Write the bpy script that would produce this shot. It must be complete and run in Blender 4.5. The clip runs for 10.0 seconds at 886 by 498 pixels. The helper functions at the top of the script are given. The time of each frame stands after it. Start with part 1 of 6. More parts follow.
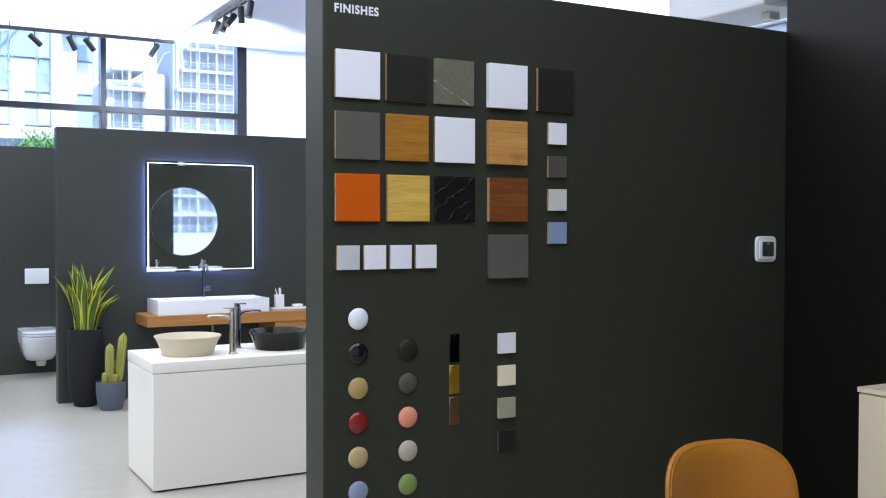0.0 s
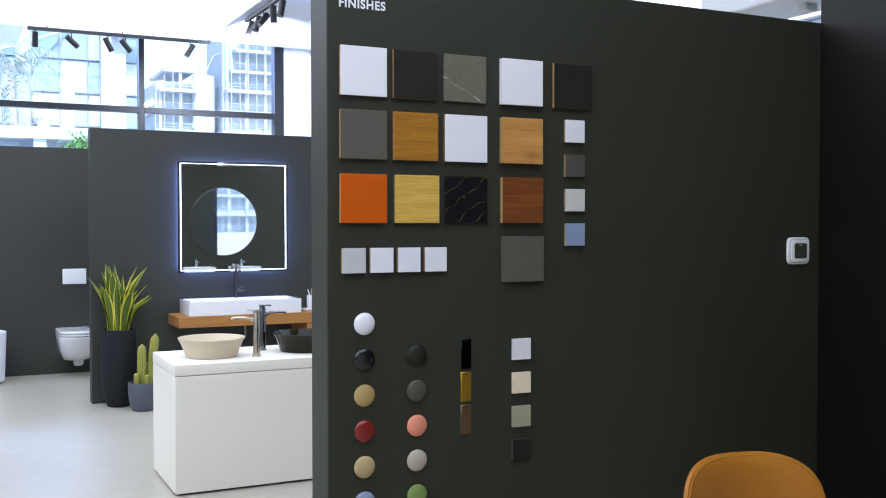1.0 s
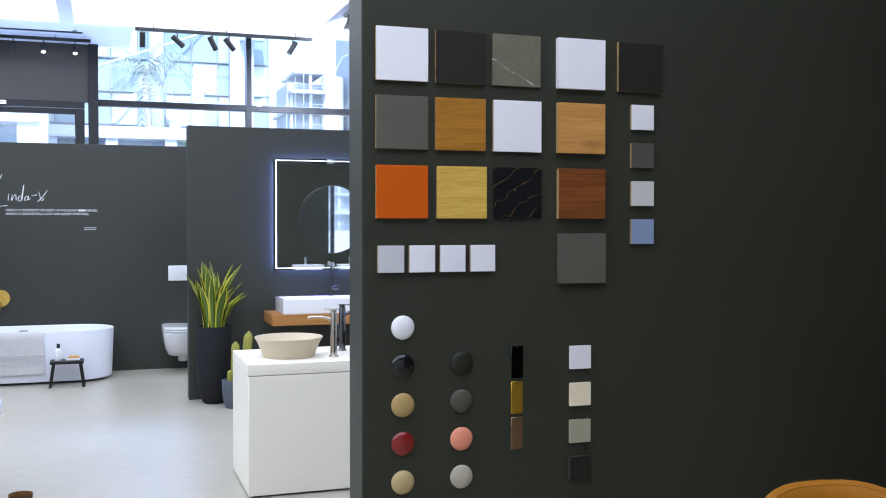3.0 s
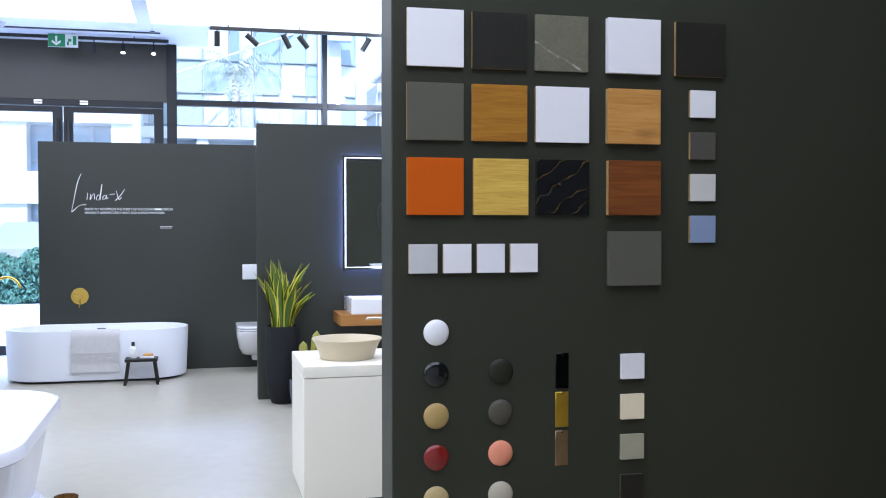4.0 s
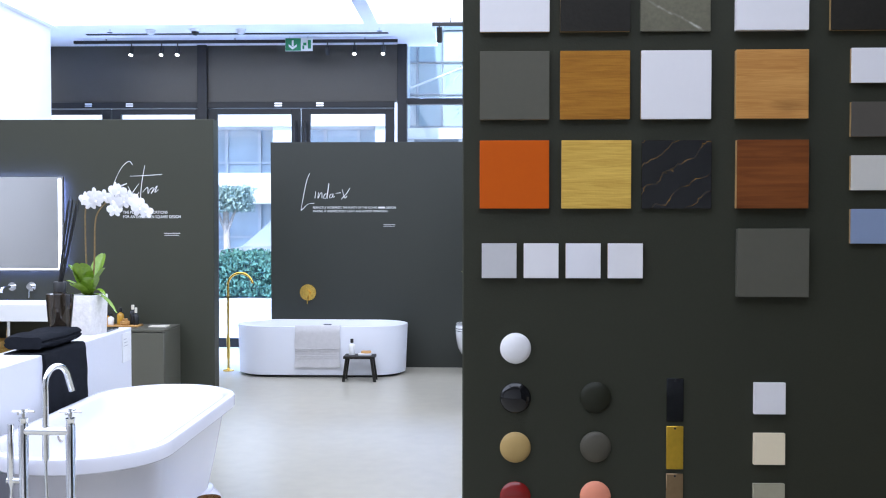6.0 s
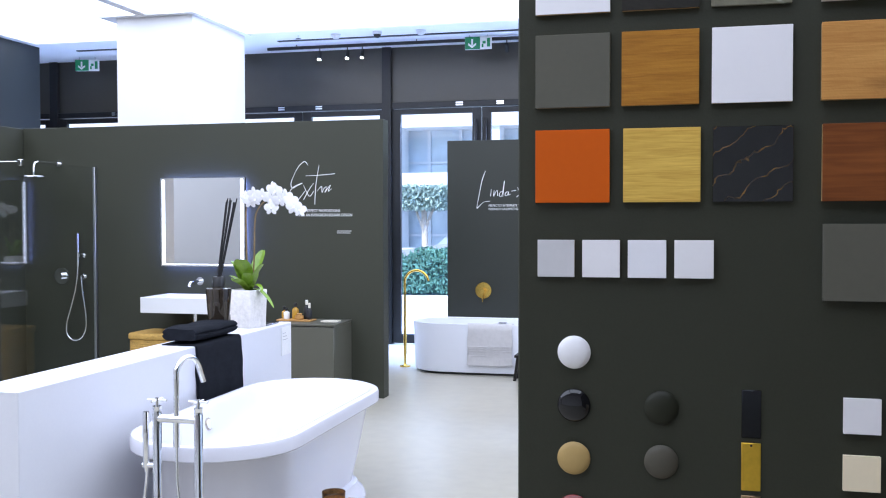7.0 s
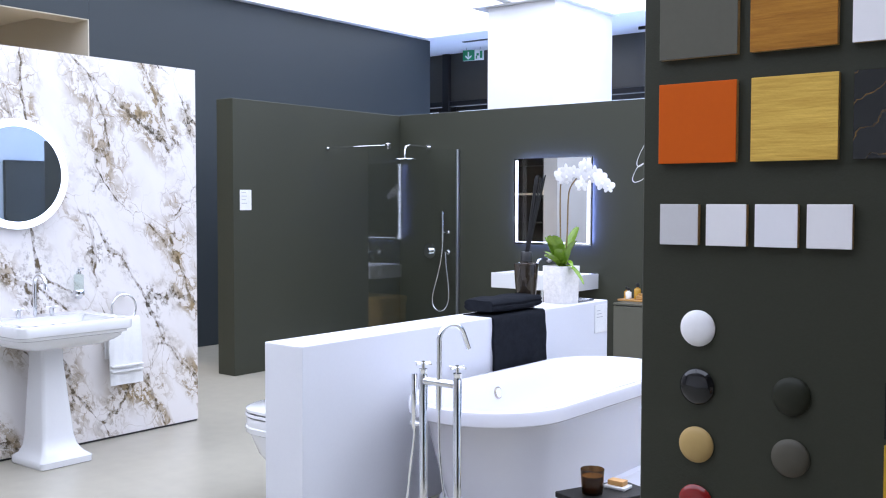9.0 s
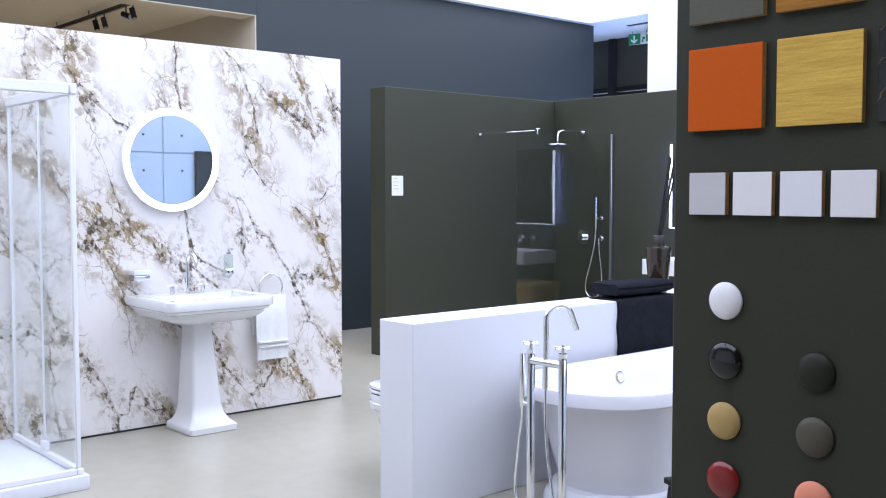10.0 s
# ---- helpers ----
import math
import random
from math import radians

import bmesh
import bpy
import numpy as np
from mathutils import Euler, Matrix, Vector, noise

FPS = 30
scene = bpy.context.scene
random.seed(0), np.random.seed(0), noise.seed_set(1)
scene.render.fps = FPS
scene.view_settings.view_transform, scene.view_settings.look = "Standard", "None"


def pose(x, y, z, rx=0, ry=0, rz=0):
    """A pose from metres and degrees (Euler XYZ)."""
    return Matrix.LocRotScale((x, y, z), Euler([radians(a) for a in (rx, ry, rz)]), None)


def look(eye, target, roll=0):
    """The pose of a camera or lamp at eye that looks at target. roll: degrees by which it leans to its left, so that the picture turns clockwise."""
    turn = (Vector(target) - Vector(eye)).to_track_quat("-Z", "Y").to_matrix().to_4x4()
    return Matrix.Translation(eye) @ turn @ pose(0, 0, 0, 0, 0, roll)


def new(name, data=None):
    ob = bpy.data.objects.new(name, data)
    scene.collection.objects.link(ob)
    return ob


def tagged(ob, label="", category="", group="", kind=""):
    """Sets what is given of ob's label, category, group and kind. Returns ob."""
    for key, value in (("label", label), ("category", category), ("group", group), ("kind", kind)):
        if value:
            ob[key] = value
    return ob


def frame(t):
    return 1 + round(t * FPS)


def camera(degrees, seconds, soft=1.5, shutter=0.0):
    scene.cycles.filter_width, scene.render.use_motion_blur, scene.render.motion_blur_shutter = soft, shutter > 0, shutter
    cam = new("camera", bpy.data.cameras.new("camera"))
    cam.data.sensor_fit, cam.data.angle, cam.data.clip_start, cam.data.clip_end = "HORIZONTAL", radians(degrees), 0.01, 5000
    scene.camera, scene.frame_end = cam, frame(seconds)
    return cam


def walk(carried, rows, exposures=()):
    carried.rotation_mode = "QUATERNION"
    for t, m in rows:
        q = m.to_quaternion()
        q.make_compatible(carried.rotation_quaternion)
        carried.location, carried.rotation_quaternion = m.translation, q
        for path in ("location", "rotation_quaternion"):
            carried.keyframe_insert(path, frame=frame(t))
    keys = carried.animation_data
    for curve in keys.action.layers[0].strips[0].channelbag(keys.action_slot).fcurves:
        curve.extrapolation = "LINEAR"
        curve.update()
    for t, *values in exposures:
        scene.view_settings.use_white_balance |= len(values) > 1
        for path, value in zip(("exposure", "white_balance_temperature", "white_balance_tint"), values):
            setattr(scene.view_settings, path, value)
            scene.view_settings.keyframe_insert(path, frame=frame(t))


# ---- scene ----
PATH = [
    (0, (-1.259, -3.066, 1.507), (-0.286, -1.319, 1.459), 0.1),
    (0.5, (-1.175, -3.039, 1.511), (-0.241, -1.271, 1.463), 0.0),
    (1, (-1.087, -3.018, 1.516), (-0.199, -1.226, 1.466), 0.0),
    (1.5, (-1.004, -3.002, 1.518), (-0.166, -1.186, 1.467), -0.0),
    (2, (-0.915, -2.974, 1.52), (-0.136, -1.132, 1.467), -0.1),
    (2.5, (-0.832, -2.931, 1.514), (-0.111, -1.067, 1.461), 0.0),
    (4, (-0.525, -2.702, 1.501), (-0.045, -0.761, 1.446), -0.0),
    (4.5, (-0.404, -2.605, 1.5), (-0.029, -0.641, 1.444), -0.0),
    (5, (-0.269, -2.507, 1.496), (-0.026, -0.523, 1.441), -0.0),
    (6.5, (0.197, -2.263, 1.489), (-0.061, -0.281, 1.431), -0.05),
    (7, (0.374, -2.19, 1.483), (-0.108, -0.25, 1.424), -0.1),
    (7.5, (0.52, -2.147, 1.466), (-0.163, -0.268, 1.408), 0.1),
    (8, (0.67, -2.056, 1.454), (-0.221, -0.267, 1.392), 0.1),
    (8.5, (0.808, -1.98, 1.446), (-0.257, -0.289, 1.373), 0.2),
    (9, (0.951, -1.871, 1.437), (-0.282, -0.299, 1.347), 0.1),
    (9.5, (1.079, -1.758, 1.424), (-0.296, -0.309, 1.321), -0.0),
    (10, (1.217, -1.671, 1.396), (-0.288, -0.358, 1.286), 0.0),
]
cam = camera(48.1, 10.0, 1.1)
walk(cam, [(t, look(e, q, r)) for t, e, q, r in PATH], exposures=((0.0, 1.52, 5780, 12.5), (5.0, 1.54, 5740, 13.5), (10.0, 1.52, 5780, 15.5)))

# ---- light ----
world = bpy.data.worlds.new("world")
scene.world = world
world.use_nodes = True
wn = world.node_tree
sky = wn.nodes.new("ShaderNodeTexSky")
sky.sky_type = "NISHITA"
sky.sun_disc = False
sky.sun_elevation = radians(52)
sky.sun_rotation = radians(170)
wn.links.new(sky.outputs[0], wn.nodes["Background"].inputs[0])
wn.nodes["Background"].inputs[1].default_value = 0.15
sun = new("sun", bpy.data.lights.new("sun", "SUN"))
sun.data.energy, sun.data.angle, sun.data.color = 2.7, radians(0.5), (1.0, 0.96, 0.9)
sun.matrix_world = look((-3, -20, 26), (0, 0, 0))
# added lamp for sky light through the glazed front, unseen just outside and above
skylight = new("skylight", bpy.data.lights.new("skylight", "AREA"))
skylight.data.shape, skylight.data.size, skylight.data.size_y = "RECTANGLE", 10.0, 1.3
skylight.data.energy, skylight.data.color = 2300, (0.42, 0.58, 1.0)
skylight.matrix_world = look((-2.6, 10.3, 4.9), (-2.6, 7.0, 0.6))
PANEL_GLOW = 1.15


# ---- materials ----
def mat(name, color, rough=0.5, metal=0.0, grain=0.06, scale=6.0, bump=0.0, fine=80.0, **extra):
    """Principled surface whose colour wanders at two scales, with fine relief."""
    m = bpy.data.materials.new(name)
    m.use_nodes = True
    t = m.node_tree
    b = t.nodes["Principled BSDF"]
    b.inputs["Roughness"].default_value = rough
    b.inputs["Metallic"].default_value = metal
    for key, value in extra.items():
        b.inputs[key.replace("_", " ")].default_value = value
    co = t.nodes.new("ShaderNodeTexCoord")
    big, small = t.nodes.new("ShaderNodeTexNoise"), t.nodes.new("ShaderNodeTexNoise")
    big.inputs["Scale"].default_value, small.inputs["Scale"].default_value = scale, fine
    big.inputs["Detail"].default_value = 4
    for n in (big, small):
        t.links.new(co.outputs["Object"], n.inputs["Vector"])
    add = t.nodes.new("ShaderNodeMath")
    add.operation = "ADD"
    t.links.new(big.outputs["Fac"], add.inputs[0])
    t.links.new(small.outputs["Fac"], add.inputs[1])
    ramp = t.nodes.new("ShaderNodeMapRange")
    ramp.inputs[1].default_value, ramp.inputs[2].default_value = 0.6, 1.4
    ramp.inputs[3].default_value, ramp.inputs[4].default_value = 1 - grain, 1 + grain
    t.links.new(add.outputs[0], ramp.inputs[0])
    mul = t.nodes.new("ShaderNodeVectorMath")
    mul.operation = "SCALE"
    mul.inputs[0].default_value = color
    t.links.new(ramp.outputs[0], mul.inputs["Scale"])
    t.links.new(mul.outputs[0], b.inputs["Base Color"])
    vary = t.nodes.new("ShaderNodeMapRange")
    vary.inputs[3].default_value, vary.inputs[4].default_value = max(0.02, rough * 0.85), min(1, rough * 1.15)
    t.links.new(big.outputs["Fac"], vary.inputs[0])
    t.links.new(vary.outputs[0], b.inputs["Roughness"])
    if bump:
        bp = t.nodes.new("ShaderNodeBump")
        bp.inputs["Strength"].default_value = bump
        bp.inputs["Distance"].default_value = 0.004
        t.links.new(small.outputs["Fac"], bp.inputs["Height"])
        t.links.new(bp.outputs[0], b.inputs["Normal"])
    return m


def ramp_node(t, stops):
    r = t.nodes.new("ShaderNodeValToRGB")
    while len(r.color_ramp.elements) < len(stops):
        r.color_ramp.elements.new(0.5)
    for e, (p, c) in zip(r.color_ramp.elements, stops):
        e.position, e.color = p, (*c, 1)
    return r


def wood(name, light, dark, scale=9.0, rough=0.45, knots=False, axis="X"):
    m = mat(name, light, rough, bump=0.15, fine=160, Specular_IOR_Level=0.2)
    t = m.node_tree
    b = t.nodes["Principled BSDF"]
    co = t.nodes.new("ShaderNodeTexCoord")
    mp = t.nodes.new("ShaderNodeMapping")
    mp.inputs["Scale"].default_value = (0.06, 1, 1) if axis == "X" else (1, 0.06, 1)
    n = t.nodes.new("ShaderNodeTexNoise")
    n.inputs["Scale"].default_value, n.inputs["Detail"].default_value = scale * 12, 8
    n.inputs["Distortion"].default_value = 1.4 if knots else 0.6
    n2 = t.nodes.new("ShaderNodeTexNoise")
    n2.inputs["Scale"].default_value, n2.inputs["Detail"].default_value = scale * 2.2, 3
    mix = t.nodes.new("ShaderNodeMath")
    mix.operation = "MULTIPLY_ADD"
    mix.inputs[1].default_value = 0.6
    t.links.new(co.outputs["Object"], mp.inputs[0])
    t.links.new(mp.outputs[0], n.inputs["Vector"])
    t.links.new(mp.outputs[0], n2.inputs["Vector"])
    t.links.new(n.outputs["Fac"], mix.inputs[0])
    half = t.nodes.new("ShaderNodeMath")
    half.operation = "MULTIPLY"
    half.inputs[1].default_value = 0.4
    t.links.new(n2.outputs["Fac"], half.inputs[0])
    t.links.new(half.outputs[0], mix.inputs[2])
    r = ramp_node(t, [(0.34, dark), (0.5, [(a + c) / 2 for a, c in zip(light, dark)]), (0.66, light)])
    t.links.new(mix.outputs[0], r.inputs[0])
    out = r.outputs[0]
    if knots:
        # one dark, ragged knot low on the board
        near = t.nodes.new("ShaderNodeMapping")
        near.inputs["Location"].default_value, near.inputs["Scale"].default_value = (-0.4, 0, 1.25), (11, 0, 22)
        t.links.new(co.outputs["Object"], near.inputs[0])
        far = t.nodes.new("ShaderNodeVectorMath")
        far.operation = "LENGTH"
        t.links.new(near.outputs[0], far.inputs[0])
        frayed = t.nodes.new("ShaderNodeMath")
        frayed.operation = "MULTIPLY_ADD"
        frayed.inputs[1].default_value = 2.2
        t.links.new(n2.outputs["Fac"], frayed.inputs[0])
        t.links.new(far.outputs["Value"], frayed.inputs[2])
        fac = t.nodes.new("ShaderNodeMapRange")
        fac.inputs[1].default_value, fac.inputs[2].default_value, fac.inputs[3].default_value, fac.inputs[4].default_value = 0.85, 1.5, 0.55, 0.0
        t.links.new(frayed.outputs[0], fac.inputs[0])
        dark_spot = t.nodes.new("ShaderNodeMix")
        dark_spot.data_type = "RGBA"
        t.links.new(fac.outputs[0], dark_spot.inputs["Factor"])
        t.links.new(out, dark_spot.inputs["A"])
        dark_spot.inputs["B"].default_value = (0.16, 0.07, 0.022, 1)
        out = dark_spot.outputs["Result"]
    t.links.new(out, b.inputs["Base Color"])
    return m


def glass(name, color=(0.95, 0.98, 0.97), ior=1.45):
    m = bpy.data.materials.new(name)
    m.use_nodes = True
    t = m.node_tree
    t.nodes.remove(t.nodes["Principled BSDF"])
    out = t.nodes["Material Output"]
    tr, gl = t.nodes.new("ShaderNodeBsdfTransparent"), t.nodes.new("ShaderNodeBsdfGlossy")
    tr.inputs[0].default_value = (*color, 1)
    gl.inputs["Roughness"].default_value = 0.01
    lw = t.nodes.new("ShaderNodeLayerWeight")
    lw.inputs[0].default_value = 0.5
    pw = t.nodes.new("ShaderNodeMath")
    pw.operation = "POWER"
    pw.inputs[1].default_value = 5
    t.links.new(lw.outputs["Facing"], pw.inputs[0])
    fr = t.nodes.new("ShaderNodeMath")
    fr.operation = "MULTIPLY_ADD"
    fr.inputs[1].default_value, fr.inputs[2].default_value = 0.94, (ior - 1) ** 2 / (ior + 1) ** 2
    t.links.new(pw.outputs[0], fr.inputs[0])
    mx = t.nodes.new("ShaderNodeMixShader")
    t.links.new(fr.outputs[0], mx.inputs[0])
    t.links.new(tr.outputs[0], mx.inputs[1])
    t.links.new(gl.outputs[0], mx.inputs[2])
    t.links.new(mx.outputs[0], out.inputs[0])
    return m


def glow(name, color, strength):
    m = bpy.data.materials.new(name)
    m.use_nodes = True
    t = m.node_tree
    t.nodes.remove(t.nodes["Principled BSDF"])
    e = t.nodes.new("ShaderNodeEmission")
    e.inputs[0].default_value, e.inputs[1].default_value = (*color, 1), strength
    t.links.new(e.outputs[0], t.nodes["Material Output"].inputs[0])
    return m


DARK_PAINT = mat("dark grey wall paint", (0.0315, 0.033, 0.0215), 0.5, grain=0.06, scale=1.5, bump=0.12, fine=220, Specular_IOR_Level=0.24)
# dark grey paint again, with a cool daylight tint put into the colour
COOL_LIT_DARK_PAINT = mat("dark grey wall paint in cool daylight", (0.0315, 0.0345, 0.028), 0.48, grain=0.07, scale=1.5, bump=0.12, fine=220, Specular_IOR_Level=0.35)
# same dark wall paint, the bay's warmer light put into its colour
WARM_LIT_DARK_PAINT = mat("dark grey wall paint in warm light", (0.0375, 0.0395, 0.0265), 0.5, grain=0.06, scale=1.5, bump=0.12, fine=220, Specular_IOR_Level=0.3)
BLUE_PAINT = mat("blue grey wall paint", (0.034, 0.042, 0.047), 0.55, grain=0.05, scale=1.2, bump=0.12, fine=220, Specular_IOR_Level=0.3)
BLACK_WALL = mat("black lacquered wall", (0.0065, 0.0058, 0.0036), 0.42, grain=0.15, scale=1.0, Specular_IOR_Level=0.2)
WHITE_PAINT = mat("white wall paint", (0.85, 0.85, 0.86), 0.6, grain=0.02, scale=1.5, bump=0.05, fine=200)
PALE_GREY = mat("pale grey wall paint", (0.46, 0.455, 0.46), 0.6, grain=0.03, scale=1.2)
# white plaster whose colour holds the lavender tint of the cool room light
PONY_PAINT = mat("white plaster with cool light tint", (0.665, 0.67, 0.71), 0.45, grain=0.015, scale=2)
# the blue of window daylight is put into this pale concrete colour
DAYLIT_CONCRETE = mat("daylight blue concrete panel", (0.4, 0.48, 0.58), 0.6, grain=0.05, scale=2, bump=0.1, fine=60)
BEIGE = mat("beige plaster", (0.5, 0.45, 0.36), 0.7, grain=0.03, scale=1.5)
FLOOR = mat("polished concrete", (0.375, 0.35, 0.285), 0.3, grain=0.09, scale=0.9, fine=9)
SOFFIT = mat("pale grey soffit", (0.86, 0.86, 0.9), 0.6, grain=0.02)
FRAME_DARK = mat("dark aluminium", (0.018, 0.019, 0.021), 0.4, 0.3, grain=0.08)
BLACK_METAL = mat("black powder coat", (0.012, 0.012, 0.013), 0.45, grain=0.1)
HEADER_DARK = mat("dark fascia panel", (0.058, 0.053, 0.042), 0.33, grain=0.08, scale=1.2)
CERAMIC = mat("white ceramic", (0.72, 0.72, 0.73), 0.12, grain=0.01, scale=3, Coat_Weight=0.5, Coat_Roughness=0.05)
# bath whites: the cool light's lavender tint is mixed into both colours
ACRYLIC = mat("white acrylic with cool light tint", (0.75, 0.76, 0.81), 0.35, grain=0.003, scale=1.2)
ENAMEL = mat("white enamel with cool light tint", (0.69, 0.685, 0.745), 0.16, grain=0.004, scale=2)
SOLID_WHITE = mat("white lacquer", (0.73, 0.685, 0.58), 0.4, grain=0.015, scale=2)
CHROME = mat("chrome", (0.82, 0.83, 0.85), 0.07, 1.0, grain=0.03)
STEEL = mat("brushed nickel", (0.46, 0.41, 0.33), 0.24, 1.0, grain=0.06)
DARK_STEEL = mat("dark chrome", (0.16, 0.16, 0.17), 0.18, 1.0, grain=0.06)
BRASS = mat("brushed brass", (0.85, 0.58, 0.13), 0.25, 1.0, grain=0.06)
MIRROR = mat("mirror silver", (0.9, 0.92, 0.93), 0.01, 1.0, grain=0.005)
GLASS = glass("clear glass", (0.985, 0.992, 0.99))
SHOWER_GLASS = glass("shower glass", (0.975, 0.985, 0.98), 1.7)
LUM = glow("lit stretch ceiling", (0.9, 0.935, 1.0), PANEL_GLOW)
LED = glow("cold led strip", (0.8, 0.86, 1.0), 2.2)
HALO = glow("cold led back glow", (0.3, 0.38, 1.0), 18.0)
SPOT_ON = glow("lit spot lens", (1.0, 0.93, 0.8), 14.0)


def marble_slab(name):
    """White stone with bands of brown specks and thin dark ridges that run steeply down along the wall."""
    m = mat(name, (0.8, 0.8, 0.8), 0.18, fine=200)
    t = m.node_tree
    b = t.nodes["Principled BSDF"]
    co = t.nodes.new("ShaderNodeTexCoord")

    def dot(v):
        d = t.nodes.new("ShaderNodeVectorMath")
        d.operation = "DOT_PRODUCT"
        d.inputs[1].default_value = v
        t.links.new(co.outputs["Object"], d.inputs[0])
        return d.outputs["Value"]

    def stretched(squeeze):
        c = t.nodes.new("ShaderNodeCombineXYZ")
        t.links.new(dot((0.3, 0.87, 0.5)), c.inputs[0])
        t.links.new(dot((0.0, 0.5 * squeeze, -0.87 * squeeze)), c.inputs[1])
        return c.outputs[0]

    def cloud(vec, scale, detail, rough, distort=0.0, w=0.0):
        n = t.nodes.new("ShaderNodeTexNoise")
        n.noise_dimensions = "4D"
        n.inputs["W"].default_value = w
        n.inputs["Scale"].default_value, n.inputs["Detail"].default_value = scale, detail
        n.inputs["Roughness"].default_value, n.inputs["Distortion"].default_value = rough, distort
        t.links.new(vec, n.inputs["Vector"])
        return n.outputs["Fac"]

    def step(v, lo, hi, a=0.0, c=1.0):
        r = t.nodes.new("ShaderNodeMapRange")
        r.inputs[1].default_value, r.inputs[2].default_value, r.inputs[3].default_value, r.inputs[4].default_value = lo, hi, a, c
        t.links.new(v, r.inputs[0])
        return r.outputs[0]

    def op(kind, a, c):
        x = t.nodes.new("ShaderNodeMath")
        x.operation = kind
        for i, v in enumerate((a, c)):
            if isinstance(v, float):
                x.inputs[i].default_value = v
            elif v is not None:
                t.links.new(v, x.inputs[i])
        return x.outputs[0]

    def over(under, fac, color):
        x = t.nodes.new("ShaderNodeMix")
        x.data_type = "RGBA"
        t.links.new(fac, x.inputs["Factor"])
        if isinstance(under, tuple):
            x.inputs["A"].default_value = (*under, 1)
        else:
            t.links.new(under, x.inputs["A"])
        x.inputs["B"].default_value = (*color, 1)
        return x.outputs["Result"]

    def shifted(vec, scale, amount, detail=4):
        n = t.nodes.new("ShaderNodeTexNoise")
        n.inputs["Scale"].default_value, n.inputs["Detail"].default_value = scale, detail
        t.links.new(vec, n.inputs["Vector"])
        off = t.nodes.new("ShaderNodeVectorMath")
        off.operation = "MULTIPLY_ADD"
        off.inputs[1].default_value = (amount, amount, 0)
        t.links.new(n.outputs["Color"], off.inputs[0])
        t.links.new(vec, off.inputs[2])
        return off.outputs[0]

    def cracks(vec, scale):
        v = t.nodes.new("ShaderNodeTexVoronoi")
        v.voronoi_dimensions, v.feature = "2D", "DISTANCE_TO_EDGE"
        v.inputs["Scale"].default_value = scale
        t.links.new(vec, v.inputs["Vector"])
        return v.outputs["Distance"]

    def both(*f):
        out_ = f[0]
        for g in f[1:]:
            out_ = op("MULTIPLY", out_, g)
        return out_

    wide, mid = stretched(0.42), stretched(0.75)
    bent = shifted(shifted(wide, 1.6, 0.5), 9.0, 0.11, 6)
    fine = shifted(shifted(mid, 2.6, 0.4), 16.0, 0.06, 6)
    main, small = cracks(bent, 3.0), cracks(fine, 8.0)
    band = step(cloud(wide, 2.0, 3, 0.5, 0.5, 3.1), 0.4, 0.54)
    vary = step(cloud(mid, 3.2, 3, 0.5, 0.3, 9.1), 0.36, 0.6)
    crumb = step(cloud(mid, 14.0, 12, 0.74, 0.6, 5.2), 0.485, 0.518)
    grit = step(cloud(mid, 34.0, 8, 0.7, 0.2, 2.7), 0.49, 0.56)
    near = step(main, 0.0, 0.36, 1.0, 0.0)
    edge = step(op("SUBTRACT", main, op("MULTIPLY", vary, 0.034)), -0.002, 0.006, 1.0, 0.0)
    hair = step(small, 0.004, 0.022, 1.0, 0.0)
    tint = step(cloud(mid, 4.0, 4, 0.6, 0.0, 2.0), 0.42, 0.6)
    out = over((0.755, 0.722, 0.708), op("MULTIPLY", step(cloud(wide, 2.6, 6, 0.6, 0.5, 6.0), 0.5, 0.7), 0.3), (0.56, 0.54, 0.53))
    out = over(out, op("MULTIPLY", both(near, vary, band), 0.38), (0.5, 0.4, 0.26))
    out = over(out, op("MULTIPLY", both(hair, band, step(near, 0.0, 0.5)), 0.75), (0.25, 0.175, 0.085))
    out = over(out, op("MULTIPLY", both(crumb, step(near, 0.1, 0.55), vary, band), 0.9), (0.27, 0.185, 0.075))
    out = over(out, op("MULTIPLY", both(crumb, grit, step(near, 0.35, 0.8), vary), 0.85), (0.1, 0.072, 0.032))
    out = over(out, op("MULTIPLY", both(edge, step(grit, 0.0, 1.0, 0.35, 1.0), step(vary, 0.02, 0.3, 0.25, 1.0)), 0.95), (0.12, 0.085, 0.038))
    out = over(out, op("MULTIPLY", both(edge, tint, vary, grit), 0.9), (0.035, 0.03, 0.024))
    t.links.new(out, b.inputs["Base Color"])
    return m


